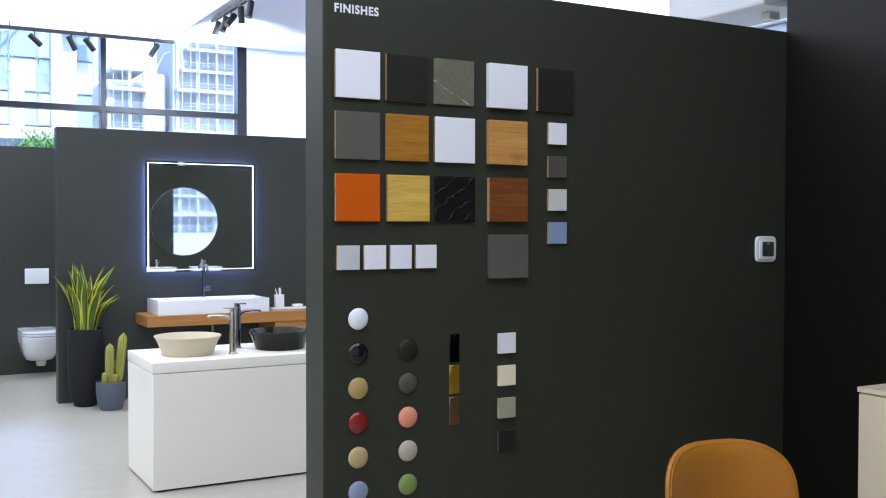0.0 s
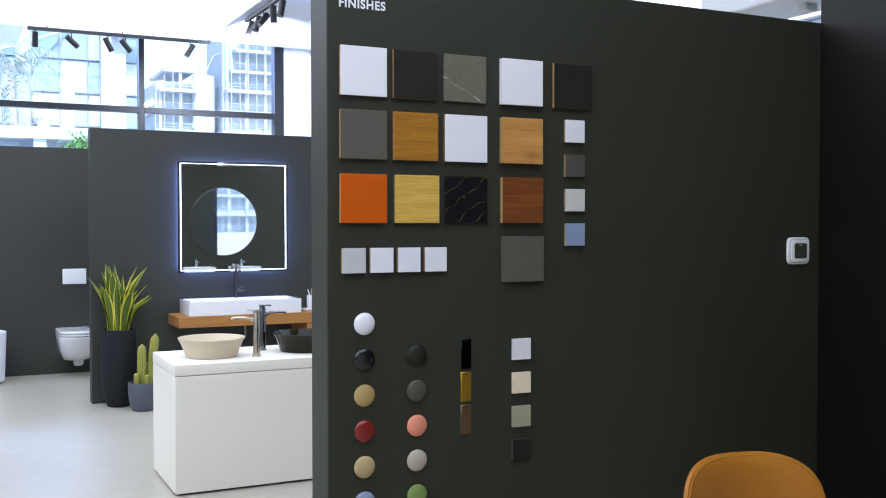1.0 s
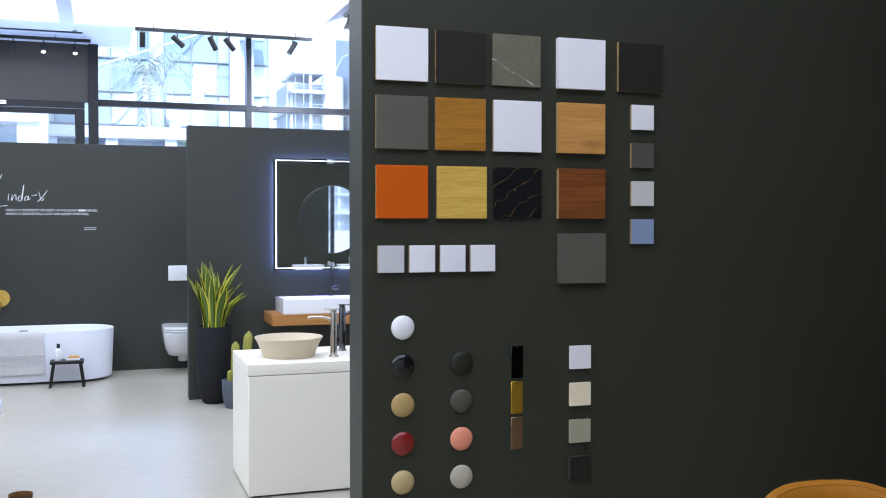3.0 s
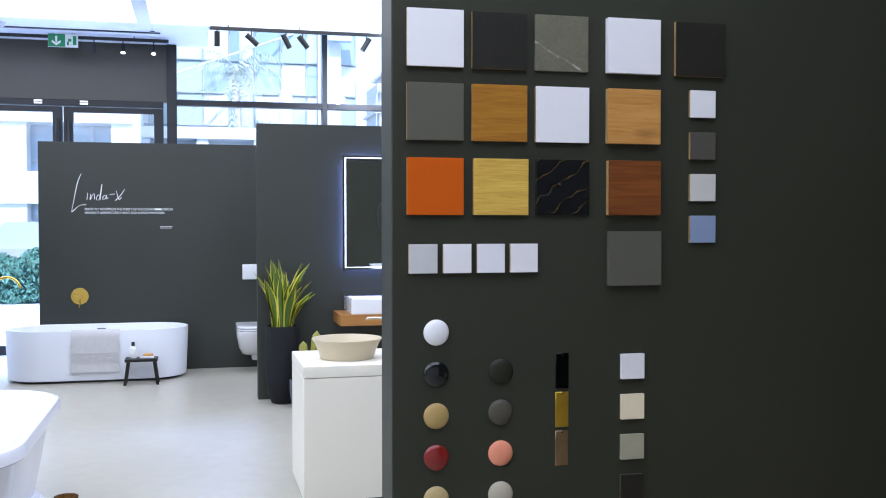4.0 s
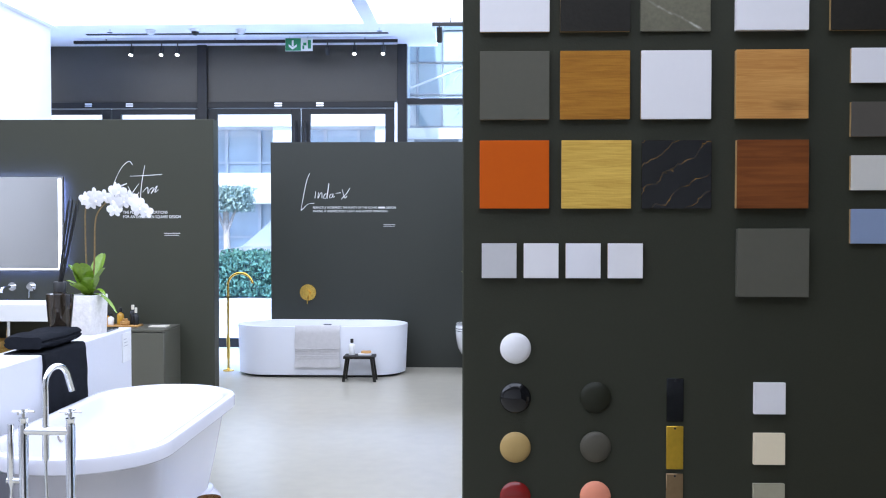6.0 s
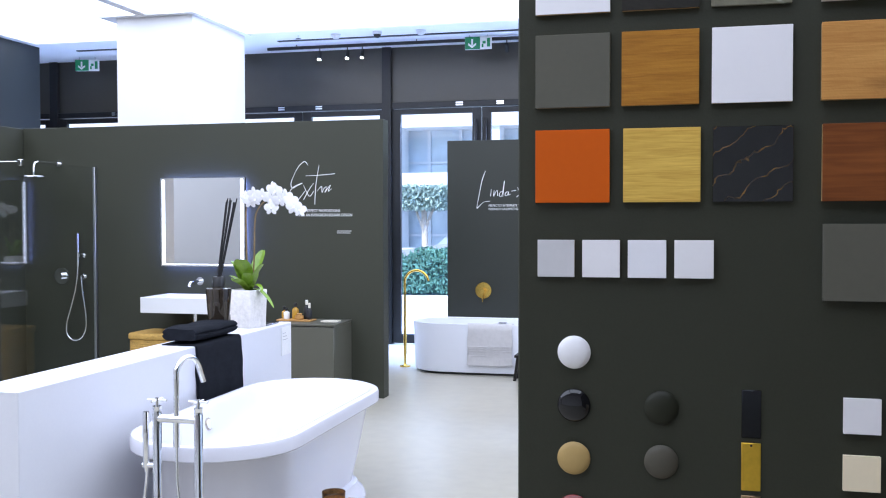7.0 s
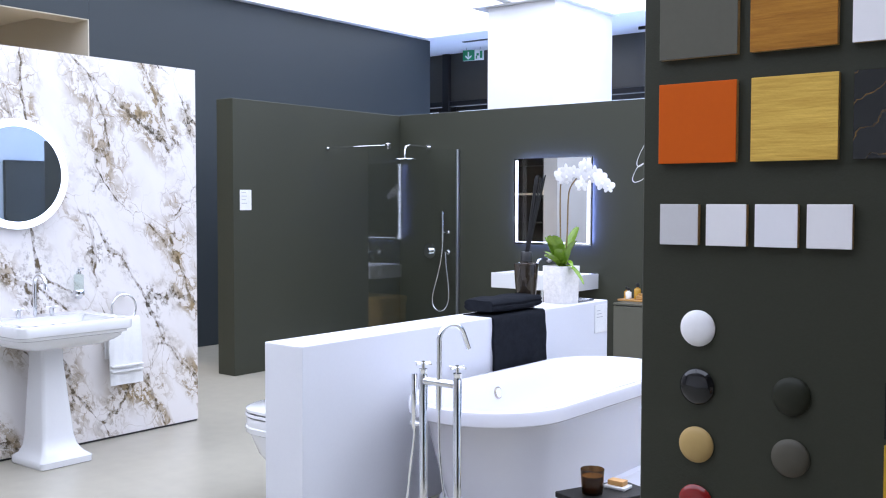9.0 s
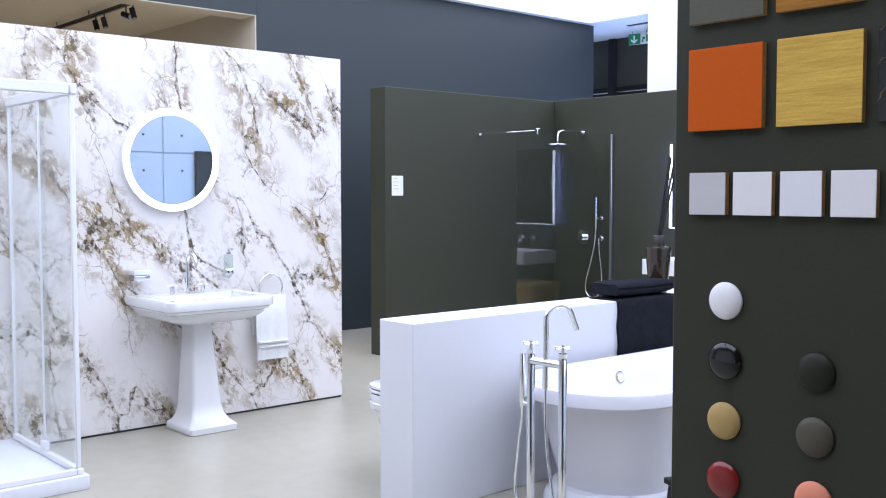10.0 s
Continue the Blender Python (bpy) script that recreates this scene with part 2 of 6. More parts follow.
def diagonal_veins(name, ground, vein, angle, spacing, width, shift, rough, wander=0.03, gate=0.4, cloudy=0.2):
    """Polished stone with thin slanting veins a given distance apart."""
    m = mat(name, ground, rough, grain=cloudy, scale=18, fine=150)
    t = m.node_tree
    b = t.nodes["Principled BSDF"]
    co = t.nodes.new("ShaderNodeTexCoord")
    d = t.nodes.new("ShaderNodeVectorMath")
    d.operation = "DOT_PRODUCT"
    d.inputs[1].default_value = (-math.sin(radians(angle)), 0, math.cos(radians(angle)))
    t.links.new(co.outputs["Object"], d.inputs[0])
    n = t.nodes.new("ShaderNodeTexNoise")
    n.inputs["Scale"].default_value, n.inputs["Detail"].default_value = 22, 5
    t.links.new(co.outputs["Object"], n.inputs["Vector"])
    w = t.nodes.new("ShaderNodeMath")
    w.operation = "MULTIPLY_ADD"
    w.inputs[1].default_value = wander
    t.links.new(n.outputs["Fac"], w.inputs[0])
    t.links.new(d.outputs["Value"], w.inputs[2])
    s = t.nodes.new("ShaderNodeMath")
    s.operation = "ADD"
    s.inputs[1].default_value = shift
    t.links.new(w.outputs[0], s.inputs[0])
    p = t.nodes.new("ShaderNodeMath")
    p.operation = "PINGPONG"
    p.inputs[1].default_value = spacing
    t.links.new(s.outputs[0], p.inputs[0])
    r = t.nodes.new("ShaderNodeMapRange")
    r.inputs[1].default_value, r.inputs[2].default_value, r.inputs[3].default_value, r.inputs[4].default_value = 0, width, 1, 0
    t.links.new(p.outputs[0], r.inputs[0])
    g = t.nodes.new("ShaderNodeTexNoise")
    g.inputs["Scale"].default_value = 30
    t.links.new(co.outputs["Object"], g.inputs["Vector"])
    gr = t.nodes.new("ShaderNodeMapRange")
    gr.inputs[1].default_value, gr.inputs[2].default_value, gr.inputs[3].default_value = gate, gate + 0.15, 0.15
    t.links.new(g.outputs["Fac"], gr.inputs[0])
    f = t.nodes.new("ShaderNodeMath")
    f.operation = "MULTIPLY"
    t.links.new(r.outputs[0], f.inputs[0])
    t.links.new(gr.outputs[0], f.inputs[1])
    x = t.nodes.new("ShaderNodeMix")
    x.data_type = "RGBA"
    t.links.new(f.outputs[0], x.inputs["Factor"])
    t.links.new(b.inputs["Base Color"].links[0].from_socket, x.inputs["A"])
    x.inputs["B"].default_value = (*vein, 1)
    t.links.new(x.outputs["Result"], b.inputs["Base Color"])
    return m


MARBLE = marble_slab("white veined marble")


# ---- mesh helpers ----
def box(bm, x0, x1, y0, y1, z0, z1, bev=0.0, seg=2):
    x0, x1, y0, y1, z0, z1 = min(x0, x1), max(x0, x1), min(y0, y1), max(y0, y1), min(z0, z1), max(z0, z1)
    v = [bm.verts.new((x, y, z)) for x in (x0, x1) for y in (y0, y1) for z in (z0, z1)]
    quads = ((0, 1, 3, 2), (4, 6, 7, 5), (0, 4, 5, 1), (2, 3, 7, 6), (0, 2, 6, 4), (1, 5, 7, 3))
    f = [bm.faces.new([v[i] for i in q]) for q in quads]
    if bev:
        bmesh.ops.bevel(bm, geom=list({e for q in f for e in q.edges}), offset=bev, segments=seg, affect="EDGES", profile=0.6)
    return bm


def loft(bm, rings, cap0=True, cap1=True, close=True):
    rows = [[bm.verts.new(p) for p in r] for r in rings]
    n = len(rows[0])
    for a, b in zip(rows, rows[1:]):
        for i in range(n if close else n - 1):
            j = (i + 1) % n
            bm.faces.new((a[i], a[j], b[j], b[i]))
    if cap0:
        bm.faces.new(rows[0][::-1])
    if cap1:
        bm.faces.new(rows[-1])
    return bm


def lathe(bm, prof, seg=28, at=(0, 0, 0), caps=True):
    rings = [[(at[0] + r * math.cos(2 * math.pi * i / seg), at[1] + r * math.sin(2 * math.pi * i / seg), at[2] + z) for i in range(seg)] for r, z in prof]
    return loft(bm, rings, caps, caps)


def tube(bm, pts, r, seg=10):
    """A round bar along pts; r may be one radius or one for each point."""
    pts = [Vector(p) for p in pts]
    rad = r if isinstance(r, (list, tuple)) else [r] * len(pts)
    up = Vector((0, 0, 1))
    t0 = (pts[1] - pts[0]).normalized()
    side = t0.cross(up if abs(t0.z) < 0.9 else Vector((1, 0, 0))).normalized()
    rings = []
    for i, p in enumerate(pts):
        t = (pts[min(i + 1, len(pts) - 1)] - pts[max(i - 1, 0)]).normalized()
        side = (side - t * side.dot(t)).normalized()
        other = t.cross(side)
        rings.append([p + (side * math.cos(2 * math.pi * k / seg) + other * math.sin(2 * math.pi * k / seg)) * rad[i] for k in range(seg)])
    return loft(bm, rings)


def arc(c, r, a0, a1, n, u, w):
    """Points on an arc about c in the plane of u and w, from a0 to a1 degrees."""
    c, u, w = Vector(c), Vector(u), Vector(w)
    return [c + u * r * math.cos(radians(a0 + (a1 - a0) * i / n)) + w * r * math.sin(radians(a0 + (a1 - a0) * i / n)) for i in range(n + 1)]


def oval(a, b, z, n=48, p=2.0, cx=0.0, cy=0.0):
    """A superellipse ring, half sizes a and b."""
    out = []
    for i in range(n):
        c, s = math.cos(2 * math.pi * i / n), math.sin(2 * math.pi * i / n)
        out.append((cx + a * math.copysign(abs(c) ** (2 / p), c), cy + b * math.copysign(abs(s) ** (2 / p), s), z))
    return out


def stadium(a, b, z, n=14, cx=0.0, cy=0.0):
    """A ring of two half circles of radius min(a, b), joined by straights."""
    out = []
    if a >= b:
        for side, st in ((1, -90), (-1, 90)):
            out += [(cx + side * (a - b) + b * math.cos(radians(st + 180 * i / n)), cy + b * math.sin(radians(st + 180 * i / n)), z) for i in range(n + 1)]
    else:
        for side, st in ((1, 0), (-1, 180)):
            out += [(cx + a * math.cos(radians(st + 180 * i / n)), cy + side * (b - a) + a * math.sin(radians(st + 180 * i / n)), z) for i in range(n + 1)]
    return out


def finish(name, bm, material, smooth=True, angle=40):
    bmesh.ops.recalc_face_normals(bm, faces=bm.faces)
    me = bpy.data.meshes.new(name)
    bm.to_mesh(me)
    bm.free()
    for m in material if isinstance(material, (list, tuple)) else [material]:
        me.materials.append(m)
    if smooth:
        me.shade_smooth()
        me.set_sharp_from_angle(angle=radians(angle))
    return new(name, me)


def part(name, bm, material, parent, label="", smooth=True):
    ob = finish(name, bm, material, smooth)
    ob.parent = parent
    if label:
        ob["label"] = label
    return ob


def solid(name, bm, material, label, category, group="", kind="", at=(0, 0, 0), smooth=True):
    ob = finish(name, bm, material, smooth)
    ob.location = at
    return tagged(ob, label, category, group, kind)


def base(name, at, label, category, group="", kind="", turn=0):
    ob = new(name)
    ob.location = at
    ob.rotation_euler = (0, 0, radians(turn))
    ob.empty_display_size = 0.1
    return tagged(ob, label, category, group, kind)


def B():
    return bmesh.new()


def slab(name, x0, x1, y0, y1, z0, z1, material, label, category="wall", bev=0.003):
    return solid(name, box(B(), x0, x1, y0, y1, z0, z1, bev, 1), material, label, category, kind="structure", smooth=False)


# ---- structure ----
slab("floor", -11.5, 6.9, -6.2, 9.28, -0.2, 0.0, FLOOR, "pale grey polished concrete showroom floor", "floor", 0)
fw = slab("wall_finishes", 0.0, 4.6, 0.016, 0.175, 0.0, 2.356, DARK_PAINT, "dark grey painted partition carrying finish samples", "partition wall")
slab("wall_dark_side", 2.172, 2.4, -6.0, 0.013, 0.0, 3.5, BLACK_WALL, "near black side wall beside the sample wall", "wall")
slab("wall_plants", -0.037, 3.62, 5.765, 5.90, 0.0, 2.326, COOL_LIT_DARK_PAINT, "dark grey partition behind the lit mirror", "partition wall")
slab("wall_bath", -2.04, 3.5, 7.715, 7.86, 0.0, 2.29, COOL_LIT_DARK_PAINT, "dark grey partition behind the oval bath", "partition wall")
slab("wall_extra", -5.49, -2.08, 5.645, 5.785, 0.0, 2.313, WARM_LIT_DARK_PAINT, "dark grey partition with square mirror and basin", "partition wall")
slab("wall_shower", -5.70, -5.492, 3.53, 5.785, 0.0, 2.311, WARM_LIT_DARK_PAINT, "dark grey shower partition", "partition wall")
slab("wall_big", -7.35, -7.1, 3.24, 8.12, 0.0, 3.6, BLUE_PAINT, "tall blue grey wall", "wall")
slab("wall_big_lintel", -7.35, -7.1, -0.05, 3.24, 3.09, 3.6, BLUE_PAINT, "blue grey wall over the wide opening", "wall")
slab("wall_big_south", -7.35, -7.1, -6.0, -0.05, 0.0, 3.6, PALE_GREY, "pale grey wall beside the wide opening", "wall")
slab("wall_marble", -4.48, -4.36, -1.4, 2.271, 0.012, 2.31, MARBLE, "white marble slab partition with brown veins", "marble wall", 0.002)
slab("plinth_marble", -4.475, -4.366, -1.4, 2.262, 0.0, 0.012, BLACK_METAL, "black shadow gap under the marble slab", "plinth", 0)
# unseen rear wall, added; its white is chosen for the light it bounces
slab("wall_south", -7.35, 2.4, -6.2, -6.0, 0.0, 3.6, WHITE_PAINT, "unseen white rear wall", "wall")
slab("wall_far_west", -11.5, -11.3, -6.2, 9.1, 0.0, 3.6, BEIGE, "beige rear wall of the side room", "wall")
slab("trim_opening_jamb", -7.352, -7.098, 3.228, 3.238, 0.0, 3.08, BEIGE, "beige lining of the wide opening", "lining", 0)
slab("trim_opening_head", -7.352, -7.098, -0.05, 3.238, 3.08, 3.088, BEIGE, "beige lining over the wide opening", "lining", 0)
slab("wall_side_room_north", -11.3, -7.35, 3.24, 3.4, 0.0, 3.4, BEIGE, "beige wall of the side room", "wall")
slab("wall_side_room_south", -11.3, -7.35, -6.2, -6.0, 0.0, 3.4, BEIGE, "beige wall of the side room", "wall")
slab("ceiling_side_room", -11.3, -7.352, -6.0, 3.24, 3.2, 3.3, BEIGE, "beige side room ceiling", "ceiling")

# pale concrete side wall, of separate panels with recessed joints
cw = slab("wall_concrete", 6.52, 6.8, 0.0, 9.28, 0.0, 3.9, DAYLIT_CONCRETE, "daylight blue concrete panel wall", "wall")

# ceiling: soffits round the lit fields, all one mesh
cb = B()
for x0, x1, y0, y1, z0, z1 in ((-7.35, -0.4, 7.93, 9.28, 3.525, 3.6), (-0.4, 6.7, 7.93, 7.95, 3.525, 3.9), (-0.42, -0.4, 7.95, 9.28, 3.6, 3.9), (-7.1, -7.0, -6.0, 7.93, 3.525, 3.6), (-4.985, -4.875, -6.0, 7.93, 3.525, 3.6),
                               (-1.11, -0.97, -6.0, 7.93, 3.525, 3.6), (1.43, 3.2, -6.0, 7.93, 3.525, 3.6), (6.4, 6.7, -6.0, 7.93, 3.525, 3.6), (3.2, 6.4, -6.0, 0.4, 3.525, 3.6), (-11.5, 6.9, -6.2, 9.4, 3.9, 4.05),
                               (-11.3, -7.35, 3.4, 9.28, 3.525, 3.6), (-5.40, -4.34, 6.70, 8.0, 3.515, 3.524), (-7.0, 1.43, -6.0, -3.4, 3.525, 3.6), (-0.97, 1.43, -3.4, -2.6, 3.525, 3.6)):
    box(cb, x0, x1, y0, y1, z0, z1)
solid("ceiling", cb, SOFFIT, "pale ceiling with soffits round lit fields", "ceiling", kind="structure", smooth=False)
# the last, eastern field is unseen and added to brighten that side
for x0, x1, y0 in ((-7.0, -4.985, -3.4), (-4.875, -1.11, -3.4), (-0.97, 1.43, -2.6), (3.2, 6.4, 0.4)):
    solid("ceiling_light_field", box(B(), x0, x1, y0, 7.93, 3.548, 3.56), LUM, "large glowing white stretch ceiling field", "ceiling light", kind="structure", smooth=False)
slab("pillar", -5.25, -4.41, 6.8, 7.99, 0.0, 3.515, WHITE_PAINT, "square white pillar reaching the ceiling", "pillar")
slab("low_wall", -2.30, -2.066, 1.02, 3.65, 0.0, 0.84, PONY_PAINT, "low white wall beside the bath", "low wall", 0.004)
slab("wall_room_south_east", 4.6, 6.52, 0.0, 0.16, 0.0, 3.6, WHITE_PAINT, "white end wall behind the partitions", "wall")
slab("wall_upper_east", 2.4, 2.5, -6.0, 0.0, 0.0, 3.6, WHITE_PAINT, "plain wall closing the corner", "wall")
slab("wall_nib", 2.692, 3.95, 9.12, 9.28, 0.0, 3.9, WHITE_PAINT, "white wall end beside the shop window", "wall")
# unseen outer shell, added to close the room against sun and sky
slab("wall_outer_west", -11.7, -11.5, -6.2, 9.4, 0.0, 3.9, WHITE_PAINT, "outer wall", "wall", 0)
slab("wall_outer_south", -11.5, 6.9, -6.4, -6.2, 0.0, 3.9, WHITE_PAINT, "outer wall", "wall", 0)
slab("wall_outer_east", 6.8, 6.9, -6.2, 9.28, 0.0, 3.9, WHITE_PAINT, "outer wall", "wall", 0)
slab("wall_outer_north", -11.5, -0.42, 9.27, 9.4, 3.6, 3.9, WHITE_PAINT, "outer wall over the doors", "wall", 0)

# ---- glazed front ----
FY = 9.15


def pane(name, x0, x1, z0, z1, parent, y=FY + 0.03):
    ob = part(name, box(B(), x0, x1, y, y + 0.012, z0, z1), GLASS, parent, smooth=False)
    ob.visible_shadow = False
    return ob


slab("wall_fascia", -9.9, -0.76, FY + 0.01, FY + 0.12, 2.87, 3.6, HEADER_DARK, "dark fascia panels over the glazed doors", "fascia")
for px in (-9.9, -7.62, -5.34, -3.12, -0.80):
    slab("door_post", px - 0.055, px + 0.055, FY - 0.05, FY + 0.12, 0.0, 3.524, FRAME_DARK, "dark aluminium post between glazed doors", "post")
for px in (-9.845, -7.565, -5.285, -3.065):
    w = 2.17
    d = base("door_pair", (px, FY, 0), "dark framed double glazed doors, shut", "door", "entrance doors", "structure")
    part("head_rail", box(B(), 0, w, -0.03, 0.1, 2.80, 2.868, 0.004, 1), FRAME_DARK, d)
    for k in (0, 1):
        a, c = (0.0, w / 2 - 0.006) if k == 0 else (w / 2 + 0.006, w)
        leaf = part("leaf_frame", box(box(box(box(B(), a, a + 0.105, 0, 0.06, 0.012, 2.79, 0.003, 1), c - 0.105, c, 0, 0.06, 0.012, 2.79, 0.003, 1), a + 0.105, c - 0.105, 0, 0.06, 2.73, 2.79, 0.003, 1), a + 0.105, c - 0.105, 0, 0.06, 0.012, 0.12, 0.003, 1), FRAME_DARK, d)
        pane("pane", a + 0.105, c - 0.105, 0.12, 2.73, d, 0.022)
        hx = c - 0.05 if k == 0 else a + 0.05
        part("pull_handle", tube(tube(tube(B(), [(hx, -0.06, 0.8), (hx, -0.06, 2.65)], 0.016), [(hx, -0.06, 1.0), (hx, 0.01, 1.0)], 0.008), [(hx, -0.06, 2.4), (hx, 0.01, 2.4)], 0.008), BLACK_METAL, leaf)
        kx = hx - 0.24 if k == 0 else hx + 0.13
        part("closer_clip", box(box(B(), kx, kx + 0.085, -0.045, -0.03, 2.84, 2.855), kx, kx + 0.085, -0.045, -0.03, 2.815, 2.83), CHROME, leaf)
win = base("window_1", (0, FY, 0), "dark framed floor to ceiling shop window", "window", "", "structure")
for a, c in ((-0.745, 0.92), (0.985, 2.57)):
    pane("pane", a, c, 0.1, 2.83, win, 0.03)
    pane("pane", a, c, 2.91, 3.9, win, 0.03)
for a, c in ((0.92, 0.985), (2.57, 2.69)):
    part("mullion", box(B(), a, c, -0.03, 0.12, 0, 3.9, 0.003, 1), FRAME_DARK, win)
for a, c in ((-0.745, 0.92), (0.985, 2.57)):
    part("transom", box(B(), a, c, -0.03, 0.1, 2.835, 2.905, 0.003, 1), FRAME_DARK, win)
    part("sill_rail", box(B(), a, c, -0.02, 0.1, 0, 0.1, 0.003, 1), FRAME_DARK, win)

win2 = base("window_2", (0, FY, 0), "dark framed shop window beyond the white wall end", "window", "", "structure")
for a, c in ((3.95, 4.42), (4.5, 6.5)):
    pane("pane", a, c, 0.05, 3.9, win2, 0.03)
for a, c in ((4.42, 4.5), (6.46, 6.52)):
    part("mullion", box(B(), a, c, -0.03, 0.12, 0, 3.9, 0.003, 1), FRAME_DARK, win2)

# ---- outside ----
PAVING = mat("pale paving", (0.45, 0.44, 0.42), 0.8, grain=0.12, scale=0.5, bump=0.2, fine=8)
# white render and concrete: outdoor haze put into the colours as pale blue
HAZY_RENDER = mat("hazy white render", (0.5, 0.56, 0.63), 0.8, grain=0.05, scale=0.4)
HAZY_CONCRETE = mat("hazy raw concrete", (0.4, 0.46, 0.53), 0.85, grain=0.12, scale=0.6)
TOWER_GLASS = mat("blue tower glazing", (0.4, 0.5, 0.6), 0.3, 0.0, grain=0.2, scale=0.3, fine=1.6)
# palm leaves paled and blued: outdoor haze and glare are in the colour
HAZY_PALM_LEAF = mat("hazy palm leaf", (0.3, 0.39, 0.39), 0.6, grain=0.2, scale=3)
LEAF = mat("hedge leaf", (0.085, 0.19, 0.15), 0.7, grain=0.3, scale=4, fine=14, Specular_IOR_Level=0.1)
# haze is mixed into the clipped trees' leaf colour too
HAZY_TREE_LEAF = mat("hazy clipped tree leaf", (0.26, 0.36, 0.34), 0.7, grain=0.3, scale=4, fine=14, Specular_IOR_Level=0.1)
SHADED_HEDGE_CORE = mat("shaded hedge twigs", (0.03, 0.075, 0.075), 0.8, grain=0.5, scale=5, bump=0.6, fine=20)
BARK = mat("palm bark", (0.42, 0.4, 0.37), 0.9, grain=0.2, scale=5, bump=0.5, fine=20)
solid("ground", box(B(), -150, 150, 9.285, 320, -0.4, -0.02), PAVING, "pale paved ground outside the showroom", "ground", kind="structure", smooth=False)


def facade_building(x0, x1, y, h, floors, bays, material, gl, name, label, deep=8.0, slab_t=0.5, col=0.6):
    b = base(name, ((x0 + x1) / 2, y, 0), label, "building")
    w = x1 - x0
    body = B()
    box(body, -w / 2, w / 2, 3.2 if gl is None else 1.2, deep, -0.1, h)
    part("wall", body, HAZY_RENDER if gl is None else gl, b, smooth=False)
    fl = h / floors
    for i in range(floors + 1):
        part("floor_slab", box(B(), -w / 2 - 0.2, w / 2 + 0.2, 0, 3.25 if gl is None else 1.21, i * fl - slab_t / 2, i * fl + slab_t / 2), material, b, smooth=False)
    me = None
    for j in range(bays + 1):
        x = -w / 2 + w * j / bays
        if me is None:
            ob = part("column", box(B(), -col / 2, col / 2, 0.1, 0.9, 0, h), material, b, smooth=False)
            me = ob.data
        else:
            ob = new("column", me)
            ob.parent = b
        ob.location.x = x
    if gl is not None:
        bar = part("mullion", box(B(), -0.05, 0.05, 1.08, 1.19, 0, h), material, b, smooth=False)
        bar.location.x = -w / 2 + w / bays / 3
        for j in range(1, 3 * bays):
            if j % 3 != 2:
                o = new("mullion", bar.data)
                o.parent, o.location.x = b, -w / 2 + w / bays / 3 * (j + 1)
        for i in range(floors):
            part("window_rail", box(B(), -w / 2, w / 2, 1.1, 1.19, i * fl + fl * 0.42, i * fl + fl * 0.45), material, b, smooth=False)
            part("parapet", box(B(), -w / 2, w / 2, 0.02, 0.1, i * fl + slab_t / 2, i * fl + slab_t / 2 + 0.35), material, b, smooth=False)
    return b


facade_building(-30, -2.5, 27, 16, 7, 9, HAZY_RENDER, TOWER_GLASS, "office_building", "white office building with blue glazing and columns", 10, 0.55, 0.8)
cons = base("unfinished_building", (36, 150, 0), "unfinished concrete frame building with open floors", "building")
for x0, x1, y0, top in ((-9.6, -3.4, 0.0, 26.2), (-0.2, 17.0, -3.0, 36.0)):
    part("core_wall", box(B(), x0 + 0.6, x1, y0 + 1.7, y0 + 12, 0, top - 3), HAZY_CONCRETE, cons, smooth=False)
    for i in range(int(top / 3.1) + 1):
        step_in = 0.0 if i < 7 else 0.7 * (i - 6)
        part("floor_slab", box(B(), x0 + step_in, x1, y0 - 0.6 * (i % 2), y0 + 12, i * 3.1 - 0.22, i * 3.1 + 0.22), HAZY_CONCRETE, cons, smooth=False)
        part("edge_rail", box(box(B(), x0 + step_in, x1, y0 - 0.05, y0, i * 3.1 + 1.2, i * 3.1 + 1.3), x0 + step_in, x1, y0 - 0.05, y0, i * 3.1 + 0.75, i * 3.1 + 0.82), HAZY_CONCRETE, cons, smooth=False)
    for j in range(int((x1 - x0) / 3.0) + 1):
        part("column", box(B(), x0 + 0.8 + j * 3.0, x0 + 1.2 + j * 3.0, y0 + 0.4, y0 + 0.8, 0, top - 3.1 * (j == 0)), HAZY_RENDER, cons, smooth=False)
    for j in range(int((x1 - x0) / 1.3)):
        part("scaffold_pole", box(B(), x0 + j * 1.3, x0 + 0.09 + j * 1.3, y0 - 0.9, y0 - 0.82, 0, top - 5 + 2.6 * ((j * 7) % 3)), HAZY_CONCRETE, cons, smooth=False)
part("lift_shaft", lathe(B(), [(1.75, 0), (1.75, 24.2), (1.5, 24.3)], 20, (-2.0, 1.0, 0)), HAZY_RENDER, cons)
part("hoist_arm", tube(B(), [(-2.0, 1.0, 24.2), (-0.5, 0.5, 27.5), (3.2, -0.5, 29.0)], 0.12, 6), HAZY_CONCRETE, cons)
TOWER_METAL = mat("grey blue cladding metal", (0.22, 0.28, 0.34), 0.5, grain=0.05)
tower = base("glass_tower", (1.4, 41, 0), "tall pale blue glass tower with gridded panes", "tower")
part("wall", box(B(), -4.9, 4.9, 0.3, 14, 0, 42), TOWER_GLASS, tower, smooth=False)


